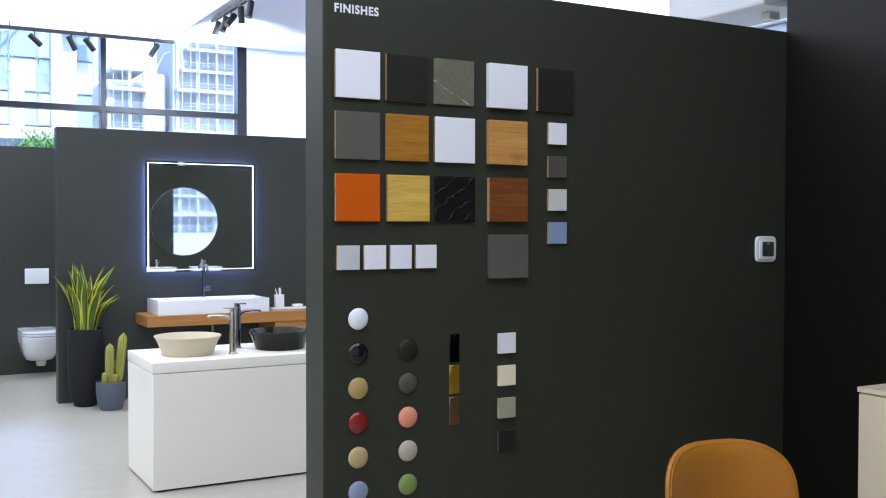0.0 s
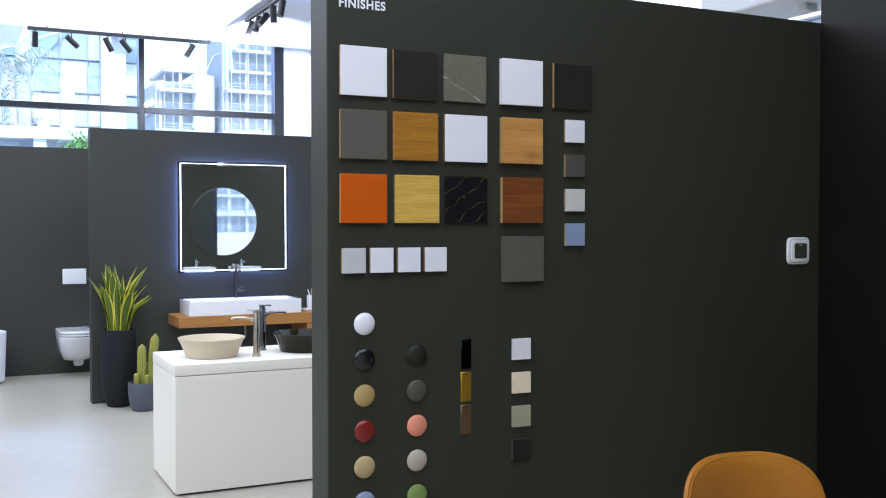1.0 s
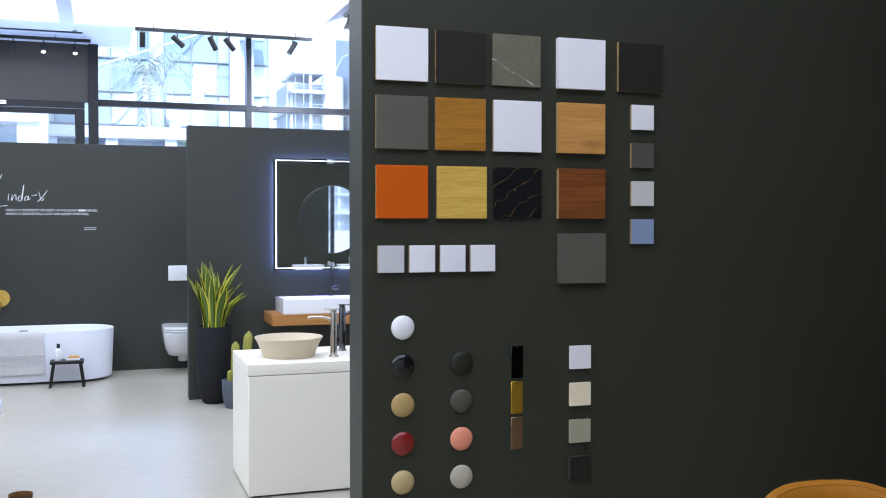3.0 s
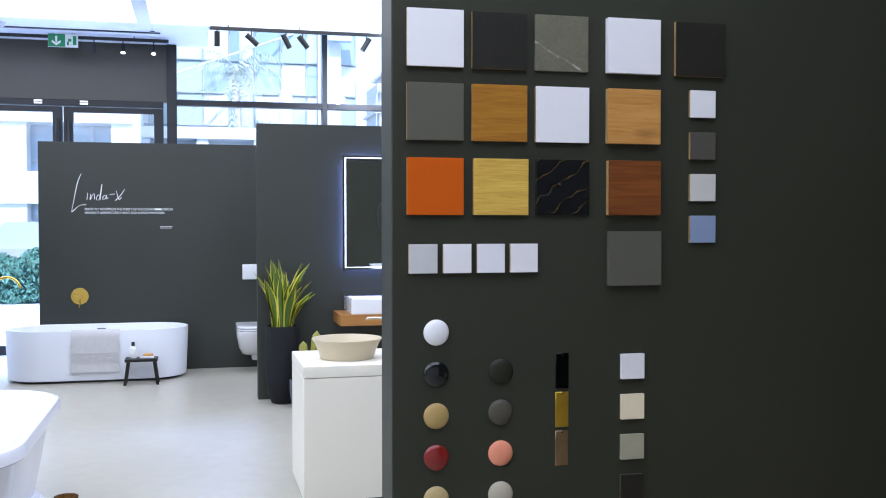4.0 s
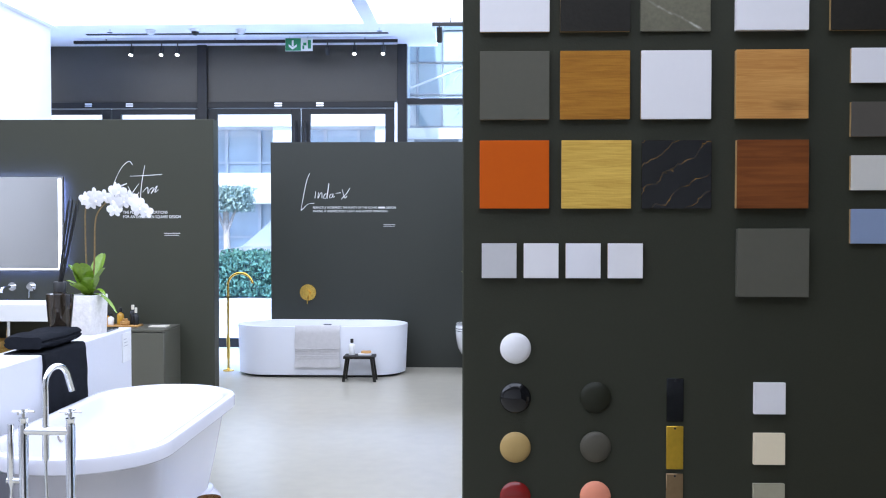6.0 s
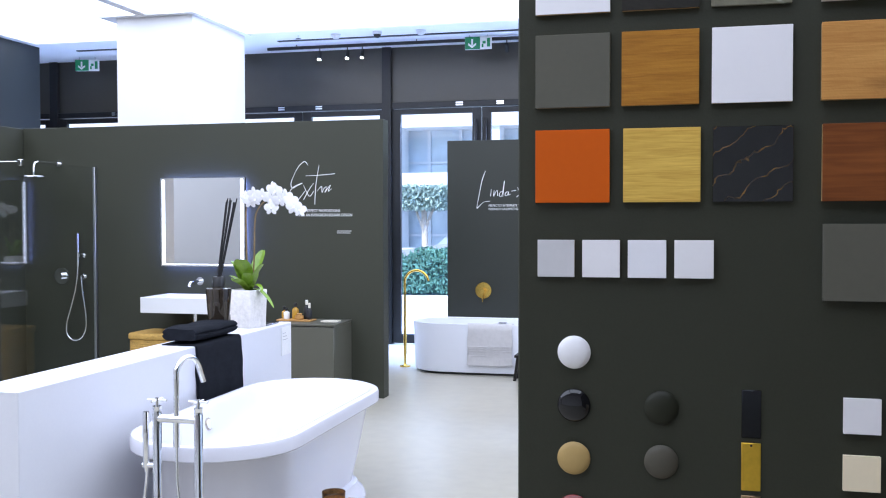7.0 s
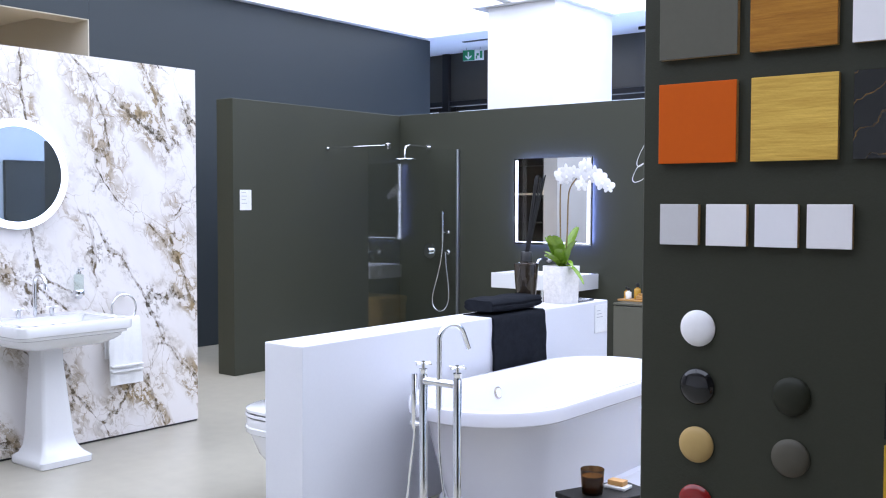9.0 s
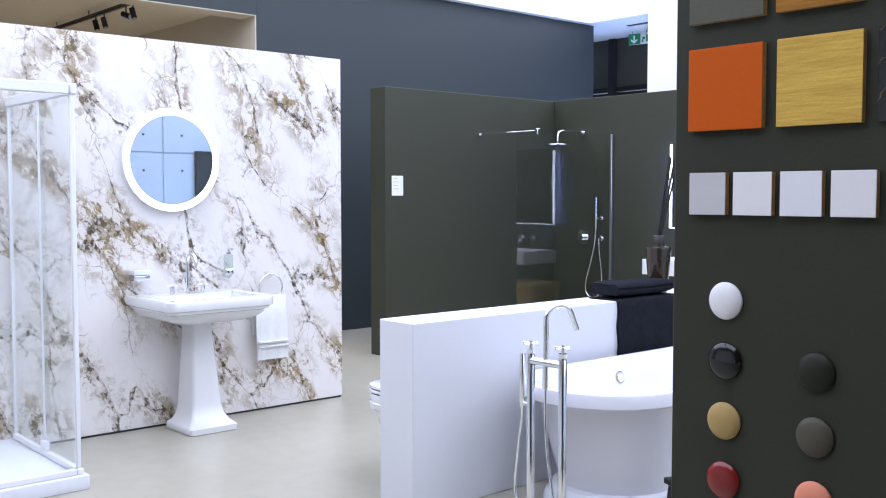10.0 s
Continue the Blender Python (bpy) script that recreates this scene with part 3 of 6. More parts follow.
def varied_panes(name):
    """Curtain wall glass whose panes differ from one another."""
    m = mat(name, (0.4, 0.5, 0.56), 0.25, grain=0.1, scale=0.7)
    t = m.node_tree
    info = t.nodes.new("ShaderNodeObjectInfo")
    r = ramp_node(t, [(0.0, (0.17, 0.26, 0.33)), (0.35, (0.26, 0.37, 0.43)), (0.7, (0.34, 0.44, 0.49)), (1.0, (0.52, 0.57, 0.6))])
    t.links.new(info.outputs["Random"], r.inputs[0])
    t.links.new(r.outputs[0], t.nodes["Principled BSDF"].inputs["Base Color"])
    return m


tower_pane = part("pane", box(B(), -0.5, 0.5, 0.2, 0.29, 0.05, 1.35), varied_panes("curtain wall pane"), tower, smooth=False)
tower_pane.location = (-4.4, 0, 0)
for i in range(14):
    for j in range(9):
        if i or j:
            o = new("pane", tower_pane.data)
            o.parent, o.location = tower, (-4.4 + 1.1 * j, 0, 1.4 * i)
spandrel = part("spandrel", box(B(), -5.0, 5.0, 0.13, 0.25, 0, 0.06), TOWER_METAL, tower, smooth=False)
for i in range(1, 30):
    o = new("spandrel", spandrel.data)
    o.parent, o.location.z = tower, i * 1.4
fin = part("fin", box(B(), -5.0, -4.96, 0.14, 0.22, 0, 42), TOWER_METAL, tower, smooth=False)
for j in range(1, 10):
    o = new("fin", fin.data)
    o.parent, o.location.x = tower, j * 1.1
part("corner_column", box(B(), 3.2, 4.2, -0.4, 0.1, 0, 42), HAZY_RENDER, tower, smooth=False)
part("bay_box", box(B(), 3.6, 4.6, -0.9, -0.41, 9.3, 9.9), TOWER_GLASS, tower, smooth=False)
shop = facade_building(-2.3, 9.5, 33, 4.6, 2, 6, HAZY_RENDER, TOWER_GLASS, "low_shop_row", "low white shop row with canopy", 6, 0.4, 0.4)


def leaf_cloud(bm, n, place, size, rng):
    for _ in range(n):
        c, s = Vector(place(rng)), size * rng.uniform(0.6, 1.3)
        q = Euler((rng.uniform(0, 6.3), rng.uniform(0, 6.3), rng.uniform(0, 6.3))).to_matrix()
        pts = [c + q @ Vector(p) * s for p in ((-1, 0, 0), (0, -0.45, 0.12), (1, 0, 0), (0, 0.45, 0.12))]
        bm.faces.new([bm.verts.new(p) for p in pts])
    return bm


rng = random.Random(4)


def hedge_leaf(r):
    x = r.uniform(-11, 3)
    top = 0.86 + 0.1 * math.sin(x * 1.7) + 0.08 * math.sin(x * 4.3 + 1) + 0.05 * math.sin(x * 11)
    if r.random() < 0.55:
        return x, 15.12 + r.uniform(-0.12, 0.12) + 0.06 * math.sin(x * 6), 0.16 + (top - 0.16) * r.random()
    return x, 15.6 + r.uniform(-0.55, 0.55), top + r.uniform(-0.1, 0.1)


hedge = solid("hedge", leaf_cloud(B(), 26000, hedge_leaf, 0.05, rng), LEAF, "leafy green hedge along the pavement", "hedge", kind="stuff", smooth=False)
# a solid block in the hedge, coloured for the shade between its leaves
part("twigs", box(B(), -10.9, 2.9, 15.2, 16.1, 0.1, 0.78, 0.08, 2), SHADED_HEDGE_CORE, hedge)
planter = slab("hedge_planter", -11.2, 3.2, 14.75, 16.4, -0.02, 0.12, HAZY_RENDER, "low white planter wall under the hedge", "planter")


def palm(x, y, h, seed):
    r = random.Random(seed)
    p = base("palm_tree", (x, y, -0.02), "tall palm tree with arching fronds", "tree")
    part("trunk", tube(B(), [(0.05 * math.sin(i), 0, h * i / 12) for i in range(13)], [0.2 - 0.006 * i for i in range(13)], 12), BARK, p)
    bm = B()
    for k in range(30):
        a, lift, ln = r.uniform(0, 6.28), r.uniform(-0.7, 1.2), r.uniform(1.5, 2.3)
        out = Vector((math.cos(a), math.sin(a), 0))
        side = Vector((-math.sin(a), math.cos(a), 0))
        spine = [Vector((0, 0, h)) + out * ln * t + Vector((0, 0, lift * ln * t - 1.3 * t * t * ln * 0.6)) for t in [i / 16 for i in range(17)]]
        for i in range(1, 17):
            for sg in (-1, 1):
                q = spine[i]
                tip = q + side * sg * r.uniform(0.18, 0.32) * (1 - (i / 17) ** 2 * 0.6) + out * r.uniform(0.1, 0.3) - Vector((0, 0, r.uniform(0.12, 0.42)))
                d = (spine[i] - spine[i - 1]) * 0.2
                bm.faces.new([bm.verts.new(v) for v in (q - d, tip, q + d)])
    part("crown", bm, HAZY_PALM_LEAF, p, smooth=False)


palm(1.0, 36.8, 7.4, 3)


def street_post(x, y, h, r=0.28):
    p = base("street_post", (x, y, -0.02), "plain white round post beside the street", "post", "white street posts")
    part("shaft", lathe(B(), [(r * 1.2, 0), (r * 1.2, 0.12), (r, 0.16), (r, h), (r * 0.8, h + 0.05)], 18), HAZY_RENDER, p)
    part("cap", lathe(B(), [(r * 1.08, h - 0.02), (r * 1.08, h + 0.06), (0.01, h + 0.1)], 18), HAZY_RENDER, p)


street_post(1.36, 37.0, 11.0)
street_post(1.98, 36.0, 5.35, 0.22)
street_post(2.8, 36.0, 6.45, 0.26)
guy = solid("guy_cable", tube(B(), [(3.6, 41.2, 9.7), (-6.0, 36.9, 5.4)], 0.045, 8), HAZY_RENDER, "pale stay cable slung between the buildings", "cable")


def clipped_tree(x, y, w, seed):
    r = random.Random(seed)
    tb = base("street_tree", (x, y, 0), "small street tree with a box clipped crown", "tree", "clipped street trees")
    part("trunk", tube(tube(tube(B(), [(0, 0, -0.02), (0.03, 0, 0.9), (0, 0.03, 1.8)], [0.09, 0.075, 0.06]), [(0.02, 0, 1.2), (0.25, 0, 1.8)], [0.04, 0.025]), [(0.0, 0, 1.25), (-0.25, 0.1, 1.8)], [0.04, 0.025]), BARK, tb)
    part("crown", leaf_cloud(B(), 3500, lambda q: (q.uniform(-w, w) + q.gauss(0, 0.04), q.uniform(-0.45, 0.45), 1.98 + q.uniform(-0.24, 0.26) + 0.04 * math.sin(q.uniform(0, 20))), 0.06, r), HAZY_TREE_LEAF, tb, smooth=False)


LEAF_GREEN = mat("bright tree leaf", (0.13, 0.27, 0.1), 0.7, grain=0.3, scale=4, fine=14, Specular_IOR_Level=0.1)


def round_tree(x, y, z, r, seed):
    q = random.Random(seed)
    tb = base("street_tree", (x, y, -0.02), "young street tree with a loose leafy crown", "tree")
    part("trunk", tube(tube(B(), [(0, 0, 0), (0.04, 0, z * 0.5), (0, 0.03, z)], [0.08, 0.06, 0.03]), [(0.03, 0, z * 0.7), (0.2, 0, z)], [0.03, 0.015]), BARK, tb)
    part("crown", leaf_cloud(B(), 1600, lambda k: (k.gauss(0, r * 0.5), k.gauss(0, r * 0.5), z + k.gauss(0, r * 0.34)), 0.055, q), LEAF_GREEN, tb, smooth=False)


round_tree(1.62, 20.0, 3.15, 0.42, 9)
clipped_tree(-5.6, 20.0, 0.55, 5)
clipped_tree(-7.7, 20.0, 0.6, 6)
car = base("parked_car", (-3.4, 18.6, 0), "silver blue parked car behind the hedge", "car")
CAR_PAINT = mat("silver blue car paint", (0.4, 0.45, 0.52), 0.25, 0.3, grain=0.05)
# pale reflection on the car windows is put into the glass colour
PALE_CAR_GLASS = mat("car glass with pale reflection", (0.34, 0.41, 0.5), 0.05)
part("body", loft(B(), [[(x, 0.9 * s, z) for x, z in ((-2.1, 0.35), (-2.1, 0.85), (-1.2, 0.98), (1.0, 0.98), (2.1, 0.8), (2.15, 0.35))] for s in (-1, -0.9, 0.9, 1)]), CAR_PAINT, car)
part("cabin", loft(B(), [[(x * k, 0.8 * s, z) for x, z in ((-1.3, 0.98), (-0.7, 1.5), (0.5, 1.5), (1.2, 0.98))] for s, k in ((-1, 1), (-0.8, 1), (0.8, 1), (1, 1))]), PALE_CAR_GLASS, car)
for wx in (-1.35, 1.35):
    for wy in (-0.85, 0.85):
        part("wheel", tube(B(), [(wx, wy - 0.1, 0.32), (wx, wy + 0.1, 0.32)], 0.32, 20), BLACK_METAL, car)

# ---- samples on the display wall ----
G1 = "finish samples on the wall"
EDGE = wood("raw board edge", (0.5, 0.33, 0.13), (0.32, 0.2, 0.08), 20)
S_WHITE = mat("white sample finish", (0.79, 0.77, 0.78), 0.45, grain=0.01, scale=8)
S_WHITE_GLOSS = mat("white gloss sample finish", (0.78, 0.77, 0.8), 0.12, grain=0.01, scale=8)
S_BLACK = mat("black sample laminate", (0.0165, 0.0147, 0.011), 0.5, grain=0.2, scale=9, bump=0.2, fine=120, Specular_IOR_Level=0.25)
S_GREY = mat("mid grey sample lacquer", (0.098, 0.094, 0.072), 0.45, grain=0.03, scale=9, Specular_IOR_Level=0.25)
S_ORANGE = mat("orange sample lacquer", (0.54, 0.094, 0.002), 0.45, grain=0.02, scale=9, Specular_IOR_Level=0.15)
S_TAUPE = mat("taupe sample", (0.076, 0.067, 0.054), 0.5, grain=0.03)
S_PALE = mat("pale grey sample", (0.6, 0.58, 0.53), 0.35, grain=0.03)
S_LGREY = mat("light grey sample", (0.56, 0.55, 0.555), 0.4, grain=0.02)
S_BLUE = mat("powder blue sample", (0.24, 0.30, 0.44), 0.45, grain=0.02)
S_CREAM = mat("cream sample", (0.82, 0.71, 0.5), 0.4, grain=0.02)
S_STONE = mat("grey stone sample", (0.36, 0.335, 0.235), 0.4, grain=0.05, scale=30)
S_OAK = wood("honey oak", (0.43, 0.195, 0.022), (0.27, 0.11, 0.012), 20)
S_LIGHT_OAK = wood("pale yellow oak", (0.72, 0.48, 0.095), (0.5, 0.3, 0.05), 19)
S_KNOT = wood("knotted oak", (0.6, 0.31, 0.085), (0.42, 0.19, 0.045), 11, knots=True)
S_MAHOGANY = wood("red brown walnut", (0.23, 0.074, 0.016), (0.13, 0.038, 0.009), 8)
S_OLIVE = diagonal_veins("olive grey marble", (0.138, 0.13, 0.086), (0.55, 0.54, 0.48), -28, 0.12, 0.004, 0.028, 0.4, 0.02, 0.45)
S_NERO = diagonal_veins("black marble with gold veins", (0.009, 0.0095, 0.01), (0.26, 0.145, 0.035), 36, 0.024, 0.0014, 0.004, 0.07, 0.06, 0.42, 0.5)


def board(x, z, w, h, d, material, label, edge=True, bev=0.0012):
    """A sample board on the wall: a core of raw board and a thin face, both one thing."""
    b = base("sample_board", (x + w / 2, 0.016, z + h / 2), label, "sample board", G1)
    part("core", box(B(), -w / 2 + 0.0006, w / 2 - 0.0006, -d + 0.0022, 0, -h / 2 + 0.0006, h / 2 - 0.0006), EDGE if edge else material, b, "raw board core" if edge else "", smooth=False)
    part("face", box(B(), -w / 2, w / 2, -d, -d + 0.002, -h / 2, h / 2, 0.0007, 1), material, b, smooth=False)
    return b


L, TH = 0.163, 0.014
R1, R2, R3 = 1.934, 1.729, 1.520
for x, z, w, material, label in (
        (0.041, R1, L, S_WHITE, "white lacquered sample board"), (0.229, R1, L, S_BLACK, "black ribbed laminate sample board"),
        (0.416, R1, L, S_OLIVE, "olive grey marble sample with pale vein"), (0.636, R1, 0.167, S_WHITE, "thick white sample board"),
        (0.855, R1, L, S_BLACK, "black sample board with raw edge"), (0.041, R2, L, S_GREY, "mid grey lacquered sample board"),
        (0.229, R2, L, S_OAK, "honey oak veneer sample board"), (0.418, R2, L, S_WHITE, "plain white sample board"),
        (0.637, R2, 0.167, S_KNOT, "knotted oak sample board"), (0.041, R3, L, S_ORANGE, "bright orange lacquered sample board"),
        (0.233, R3, L, S_LIGHT_OAK, "pale yellow oak sample board"), (0.421, R3, L, S_NERO, "black marble sample with gold veins"),
        (0.640, R3, 0.166, S_MAHOGANY, "red brown walnut sample board"), (0.643, 1.313, 0.166, S_GREY, "thick mid grey sample board")):
    thick = 0.02 if w > 0.1635 else (0.010 if material in (S_OLIVE, S_NERO) else TH)
    board(x, z, w, 0.160, thick, material, label, edge=material not in (S_OLIVE, S_NERO) and not (w > 0.1635 and material in (S_WHITE, S_GREY)))
for i, (material, label) in enumerate(((S_LGREY, "small light grey sample board"), (S_WHITE, "small white sample board"), (S_WHITE_GLOSS, "small glossy white sample board"), (S_WHITE, "small off-white sample board"))):
    board(0.046 + i * 0.0988, 1.356, 0.082, 0.082, 0.014, material, label)
for i, (material, label) in enumerate(((S_WHITE, "small white sample board"), (S_TAUPE, "small taupe sample board"), (S_PALE, "small pale grey gloss sample board"), (S_BLUE, "small powder blue sample board"))):
    board(0.904 + i * 0.0008, 1.812 - i * 0.1247, 0.0835, 0.081, 0.012, material, label)
for i, (material, label) in enumerate(((S_WHITE, "white stone sample tile"), (S_CREAM, "cream stone sample tile"), (S_STONE, "grey stone sample tile"), (S_BLACK, "black stone sample tile with grey edge"))):
    b = board(0.687, 1.036 - i * 0.1197, 0.0735, 0.0745, 0.012, material, label, False)
    if i == 3:
        b.children[0].data.materials[0] = S_TAUPE
for i, (c, r, label) in enumerate((((0.035, 0.037, 0.04), 0.14, "dark polished metal sample strip on the wall"), ((0.72, 0.46, 0.05), 0.3, "brass sample strip on the wall"), ((0.36, 0.25, 0.14), 0.28, "bronze sample strip on the wall"))):
    m = mat(label, c, r, 1.0, grain=0.1, scale=12)
    st = base("sample_strip", (0.504, 0.016, 1.067 - i * 0.1135), label, "metal sample", G1)
    part("plate", box(B(), -0.02, 0.02, -0.004, 0, -0.0515, 0.0515, 0.001, 1), m, st)
    part("screw", tube(B(), [(0, -0.0048, 0.046), (0, -0.003, 0.046)], 0.0025), BLACK_METAL, st)
DISC = [(0.0355, 0.0), (0.0365, 0.002), (0.0368, 0.005), (0.034, 0.009), (0.027, 0.0125), (0.018, 0.0148), (0.009, 0.016), (0.0, 0.0164)]


def disc(x, z, color, rough, label):
    m = mat(label, color, rough, grain=0.03, scale=15, Specular_IOR_Level=0.22 if rough > 0.35 else 0.5)
    bm = lathe(B(), [(max(r, 0.0004), h) for r, h in DISC], 36)
    ob = solid("sample_disc", bm, m, label, "sample disc", G1, at=(x, 0.016, z))
    ob.rotation_euler = (radians(90), 0, 0)


for i, (c, r, label) in enumerate((((0.8, 0.79, 0.8), 0.3, "domed white ceramic sample disc"), ((0.008, 0.008, 0.009), 0.04, "glossy black ceramic sample disc"), ((0.42, 0.29, 0.11), 0.4, "sand beige ceramic sample disc"),
                                   ((0.2, 0.012, 0.01), 0.2, "dark red ceramic sample disc"), ((0.47, 0.36, 0.17), 0.4, "straw yellow ceramic sample disc"), ((0.26, 0.29, 0.4), 0.4, "grey blue ceramic sample disc"))):
    disc(0.1265, 1.1885 - i * 0.1183, c, r, label)
for i, (c, r, label) in enumerate((((0.018, 0.019, 0.011), 0.5, "matt black ceramic sample disc"), ((0.078, 0.071, 0.053), 0.45, "dark taupe ceramic sample disc"), ((0.75, 0.28, 0.17), 0.4, "salmon pink ceramic sample disc"),
                                   ((0.45, 0.4, 0.31), 0.4, "greige ceramic sample disc"), ((0.2, 0.27, 0.075), 0.4, "moss green ceramic sample disc"))):
    disc(0.3165, 1.0725 - i * 0.1183, c, r, label)


def words(text, x, y, z, size, parent, material, turn=0, name="lettering", spread=1.0, width=None):
    cu = bpy.data.curves.new(name, "FONT")
    cu.body, cu.size, cu.extrude, cu.space_character = text, size, 0.0006, spread
    cu.materials.append(material)
    ob = new(name, cu)
    ob.location, ob.rotation_euler = (x, y, z), (radians(90), 0, radians(turn))
    if width:
        bpy.context.view_layer.update()
        ob.scale.x = width / max(ob.dimensions.x, 0.001)
    ob.parent = parent
    return ob


INK = mat("white vinyl lettering", (0.8, 0.8, 0.8), 0.5)
t1 = words("FINISHES", 0.040, 0.0148, 2.219, 0.04, None, INK, spread=1.14, width=0.16)
tagged(t1, "white vinyl word lettering on the dark wall", "lettering")
t1.data.offset = 0.0011
th = base("thermostat", (2.055, 0.016, 1.406), "white square thermostat with dark display", "thermostat")
def rounded(bm, half, depths, p=6):
    """Stacked rounded squares in the wall's plane: (share of half, y)."""
    return loft(bm, [[(x, yy, z) for x, z, _ in oval(half * k, half * k * 0.93, 0, 40, p)] for k, yy in depths])


THERMO_GREY = mat("grey thermostat plastic", (0.3, 0.3, 0.29), 0.5)
THERMO_WHITE = mat("white thermostat plastic", (0.84, 0.83, 0.8), 0.35, grain=0.01)
part("plate", rounded(B(), 0.06, ((1.0, 0.0), (1.0, -0.007), (0.97, -0.01), (0.86, -0.011))), THERMO_WHITE, th)
part("bezel", rounded(B(), 0.05, ((1.0, -0.0108), (1.0, -0.016), (0.95, -0.0185), (0.78, -0.019))), THERMO_WHITE, th)
part("bezel_groove", rounded(B(), 0.0515, ((1.0, -0.0095), (1.0, -0.0125))), THERMO_GREY, th, "grey shadow line round the bezel")
part("screen", rounded(B(), 0.034, ((1.0, -0.0185), (1.0, -0.0202)), 9), mat("dark display", (0.05, 0.055, 0.04), 0.15), th)
part("mark", box(B(), -0.008, 0.008, -0.0208, -0.0201, 0.021, 0.026), THERMO_GREY, th, smooth=False)

# ---- vanity island ----
isl = base("vanity_island", (0.014, 2.55, 0), "white lacquered vanity island with overhanging top", "vanity island")
part("body", box(B(), 0.001, 1.957, 0.001, 0.667, 0.012, 0.668, 0.003, 1), SOLID_WHITE, isl)
part("plinth", box(B(), 0.03, 1.93, 0.03, 0.64, 0, 0.012), BLACK_METAL, isl, "dark recessed plinth")
part("worktop", box(B(), 0, 1.958, 0, 0.668, 0.672, 0.733, 0.004, 2), SOLID_WHITE, isl)


def bowl(x, y, z, r, h, material, label):
    prof = [(r * 0.74, 0.0), (r * 0.765, 0.003), (r * 0.825, h * 0.35), (r * 0.92, h * 0.75), (r, h * 0.97), (r * 0.992, h), (r * 0.975, h * 0.99), (r * 0.9, h * 0.75),
            (r * 0.79, h * 0.3), (r * 0.66, 0.018), (r * 0.25, 0.012), (0.02, 0.011)]
    b = base("wash_bowl", (x, y, z), label, "wash basin", "wash bowls")
    part("basin", lathe(B(), prof, 48), material, b)
    part("drain", lathe(B(), [(0.022, 0.011), (0.022, 0.014), (0.001, 0.015)], 20), CHROME, b)


BOWL_BEIGE = mat("beige matt ceramic", (0.52, 0.44, 0.305), 0.45, grain=0.02)
BOWL_DARK = mat("dark olive glazed ceramic", (0.012, 0.0125, 0.006), 0.1, Specular_IOR_Level=0.2, grain=0.1)
bowl(0.29, 2.85, 0.733, 0.196, 0.114, BOWL_BEIGE, "round beige ceramic wash bowl on the white island")
bowl(0.875, 2.87, 0.733, 0.2, 0.116, BOWL_DARK, "round dark olive wash bowl on the white island")


def tall_tap(x, y, z, h, material, way, label):
    """A tall basin mixer whose flat spout points along the unit vector way in the plan."""
    t = base("basin_tap", (x, y, z), label, "tap", "tall basin taps")
    wx, wy = way
    part("body", lathe(B(), [(0.027, 0), (0.027, 0.005), (0.0205, 0.01), (0.0205, h), (0.019, h + 0.004)], 24), material, t)
    sp = [(wx * d, wy * d, h - 0.022 + dz) for d, dz in ((0.008, -0.02), (0.026, -0.008), (0.048, 0.0), (0.1, 0.003), (0.135, 0.002), (0.146, -0.004))]
    part("spout", tube(B(), sp, [0.013, 0.0115, 0.009, 0.0075, 0.0075, 0.007], 12), material, t)
    part("lever", tube(B(), [(0, 0, h + 0.003), (0, 0, h + 0.02)], [0.017, 0.0185], 18), material, t)
    hd_ = part("handle", box(B(), -0.022, 0.055, -0.017, 0.017, h + 0.0205, h + 0.0265, 0.003, 2), material, t)
    hd_.rotation_euler.z = math.atan2(wy, wx)


tall_tap(0.53, 2.735, 0.733, 0.25, STEEL, (-1, 0.15), "tall brushed nickel tap beside the beige bowl")
tall_tap(0.642, 3.0, 0.733, 0.255, DARK_STEEL, (0.95, -0.3), "tall dark chrome tap beside the dark bowl")

# ---- lit square mirror and wooden shelf ----


def lit_mirror(name, x, y, z, w, h, label, halo=0.03, strip=0.014, sides=False):
    m = base(name, (x, y, z), label, "mirror")
    part("back_tray", box(B(), -w / 2 + halo, w / 2 - halo, -0.03, 0.0, -h / 2 + halo, h / 2 - halo), HALO, m, "glowing cold white back light", smooth=False)
    part("frame", box(B(), -w / 2, w / 2, -0.048, -0.031, -h / 2, h / 2, 0.002, 1), BLACK_METAL, m, "thin dark mirror frame")
    part("glass", box(B(), -w / 2 + 0.004, w / 2 - 0.004, -0.0495, -0.0482, -h / 2 + 0.004, h / 2 - 0.004), MIRROR, m, smooth=False)
    a, c = (w / 2 - 0.018, h / 2 - 0.018)
    for x0, x1, z0, z1 in ((-a + strip, a - strip, c - strip * 0.5, c), (-a + strip, a - strip, -c, -c + (0.006 if sides else strip * 0.5)), (-a, -a + strip, -c, c), (a - strip, a, -c, c))[1 if sides else 0:]:
        part("light_strip", box(B(), x0, x1, -0.0505, -0.0497, z0, z1), LED, m, "frosted lit strip", smooth=False)
    return m


lit_mirror("lit_mirror", 1.17, 5.763, 1.578, 0.985, 0.975, "square mirror with glowing white edge light", 0.03, 0.009)
OAK_SHELF = wood("oak shelf", (0.40, 0.19, 0.055), (0.28, 0.125, 0.035), 5)
shelf = base("wooden_shelf", (0.597, 5.30, 0.652), "thick oak vanity shelf fixed to the dark wall", "shelf")
part("top_board", box(B(), 0, 2.31, 0, 0.463, 0, 0.09, 0.002, 1), OAK_SHELF, shelf)
part("drawer_box", box(B(), 1.11, 2.31, 0.01, 0.463, -0.2, -0.002, 0.002, 1), OAK_SHELF, shelf)
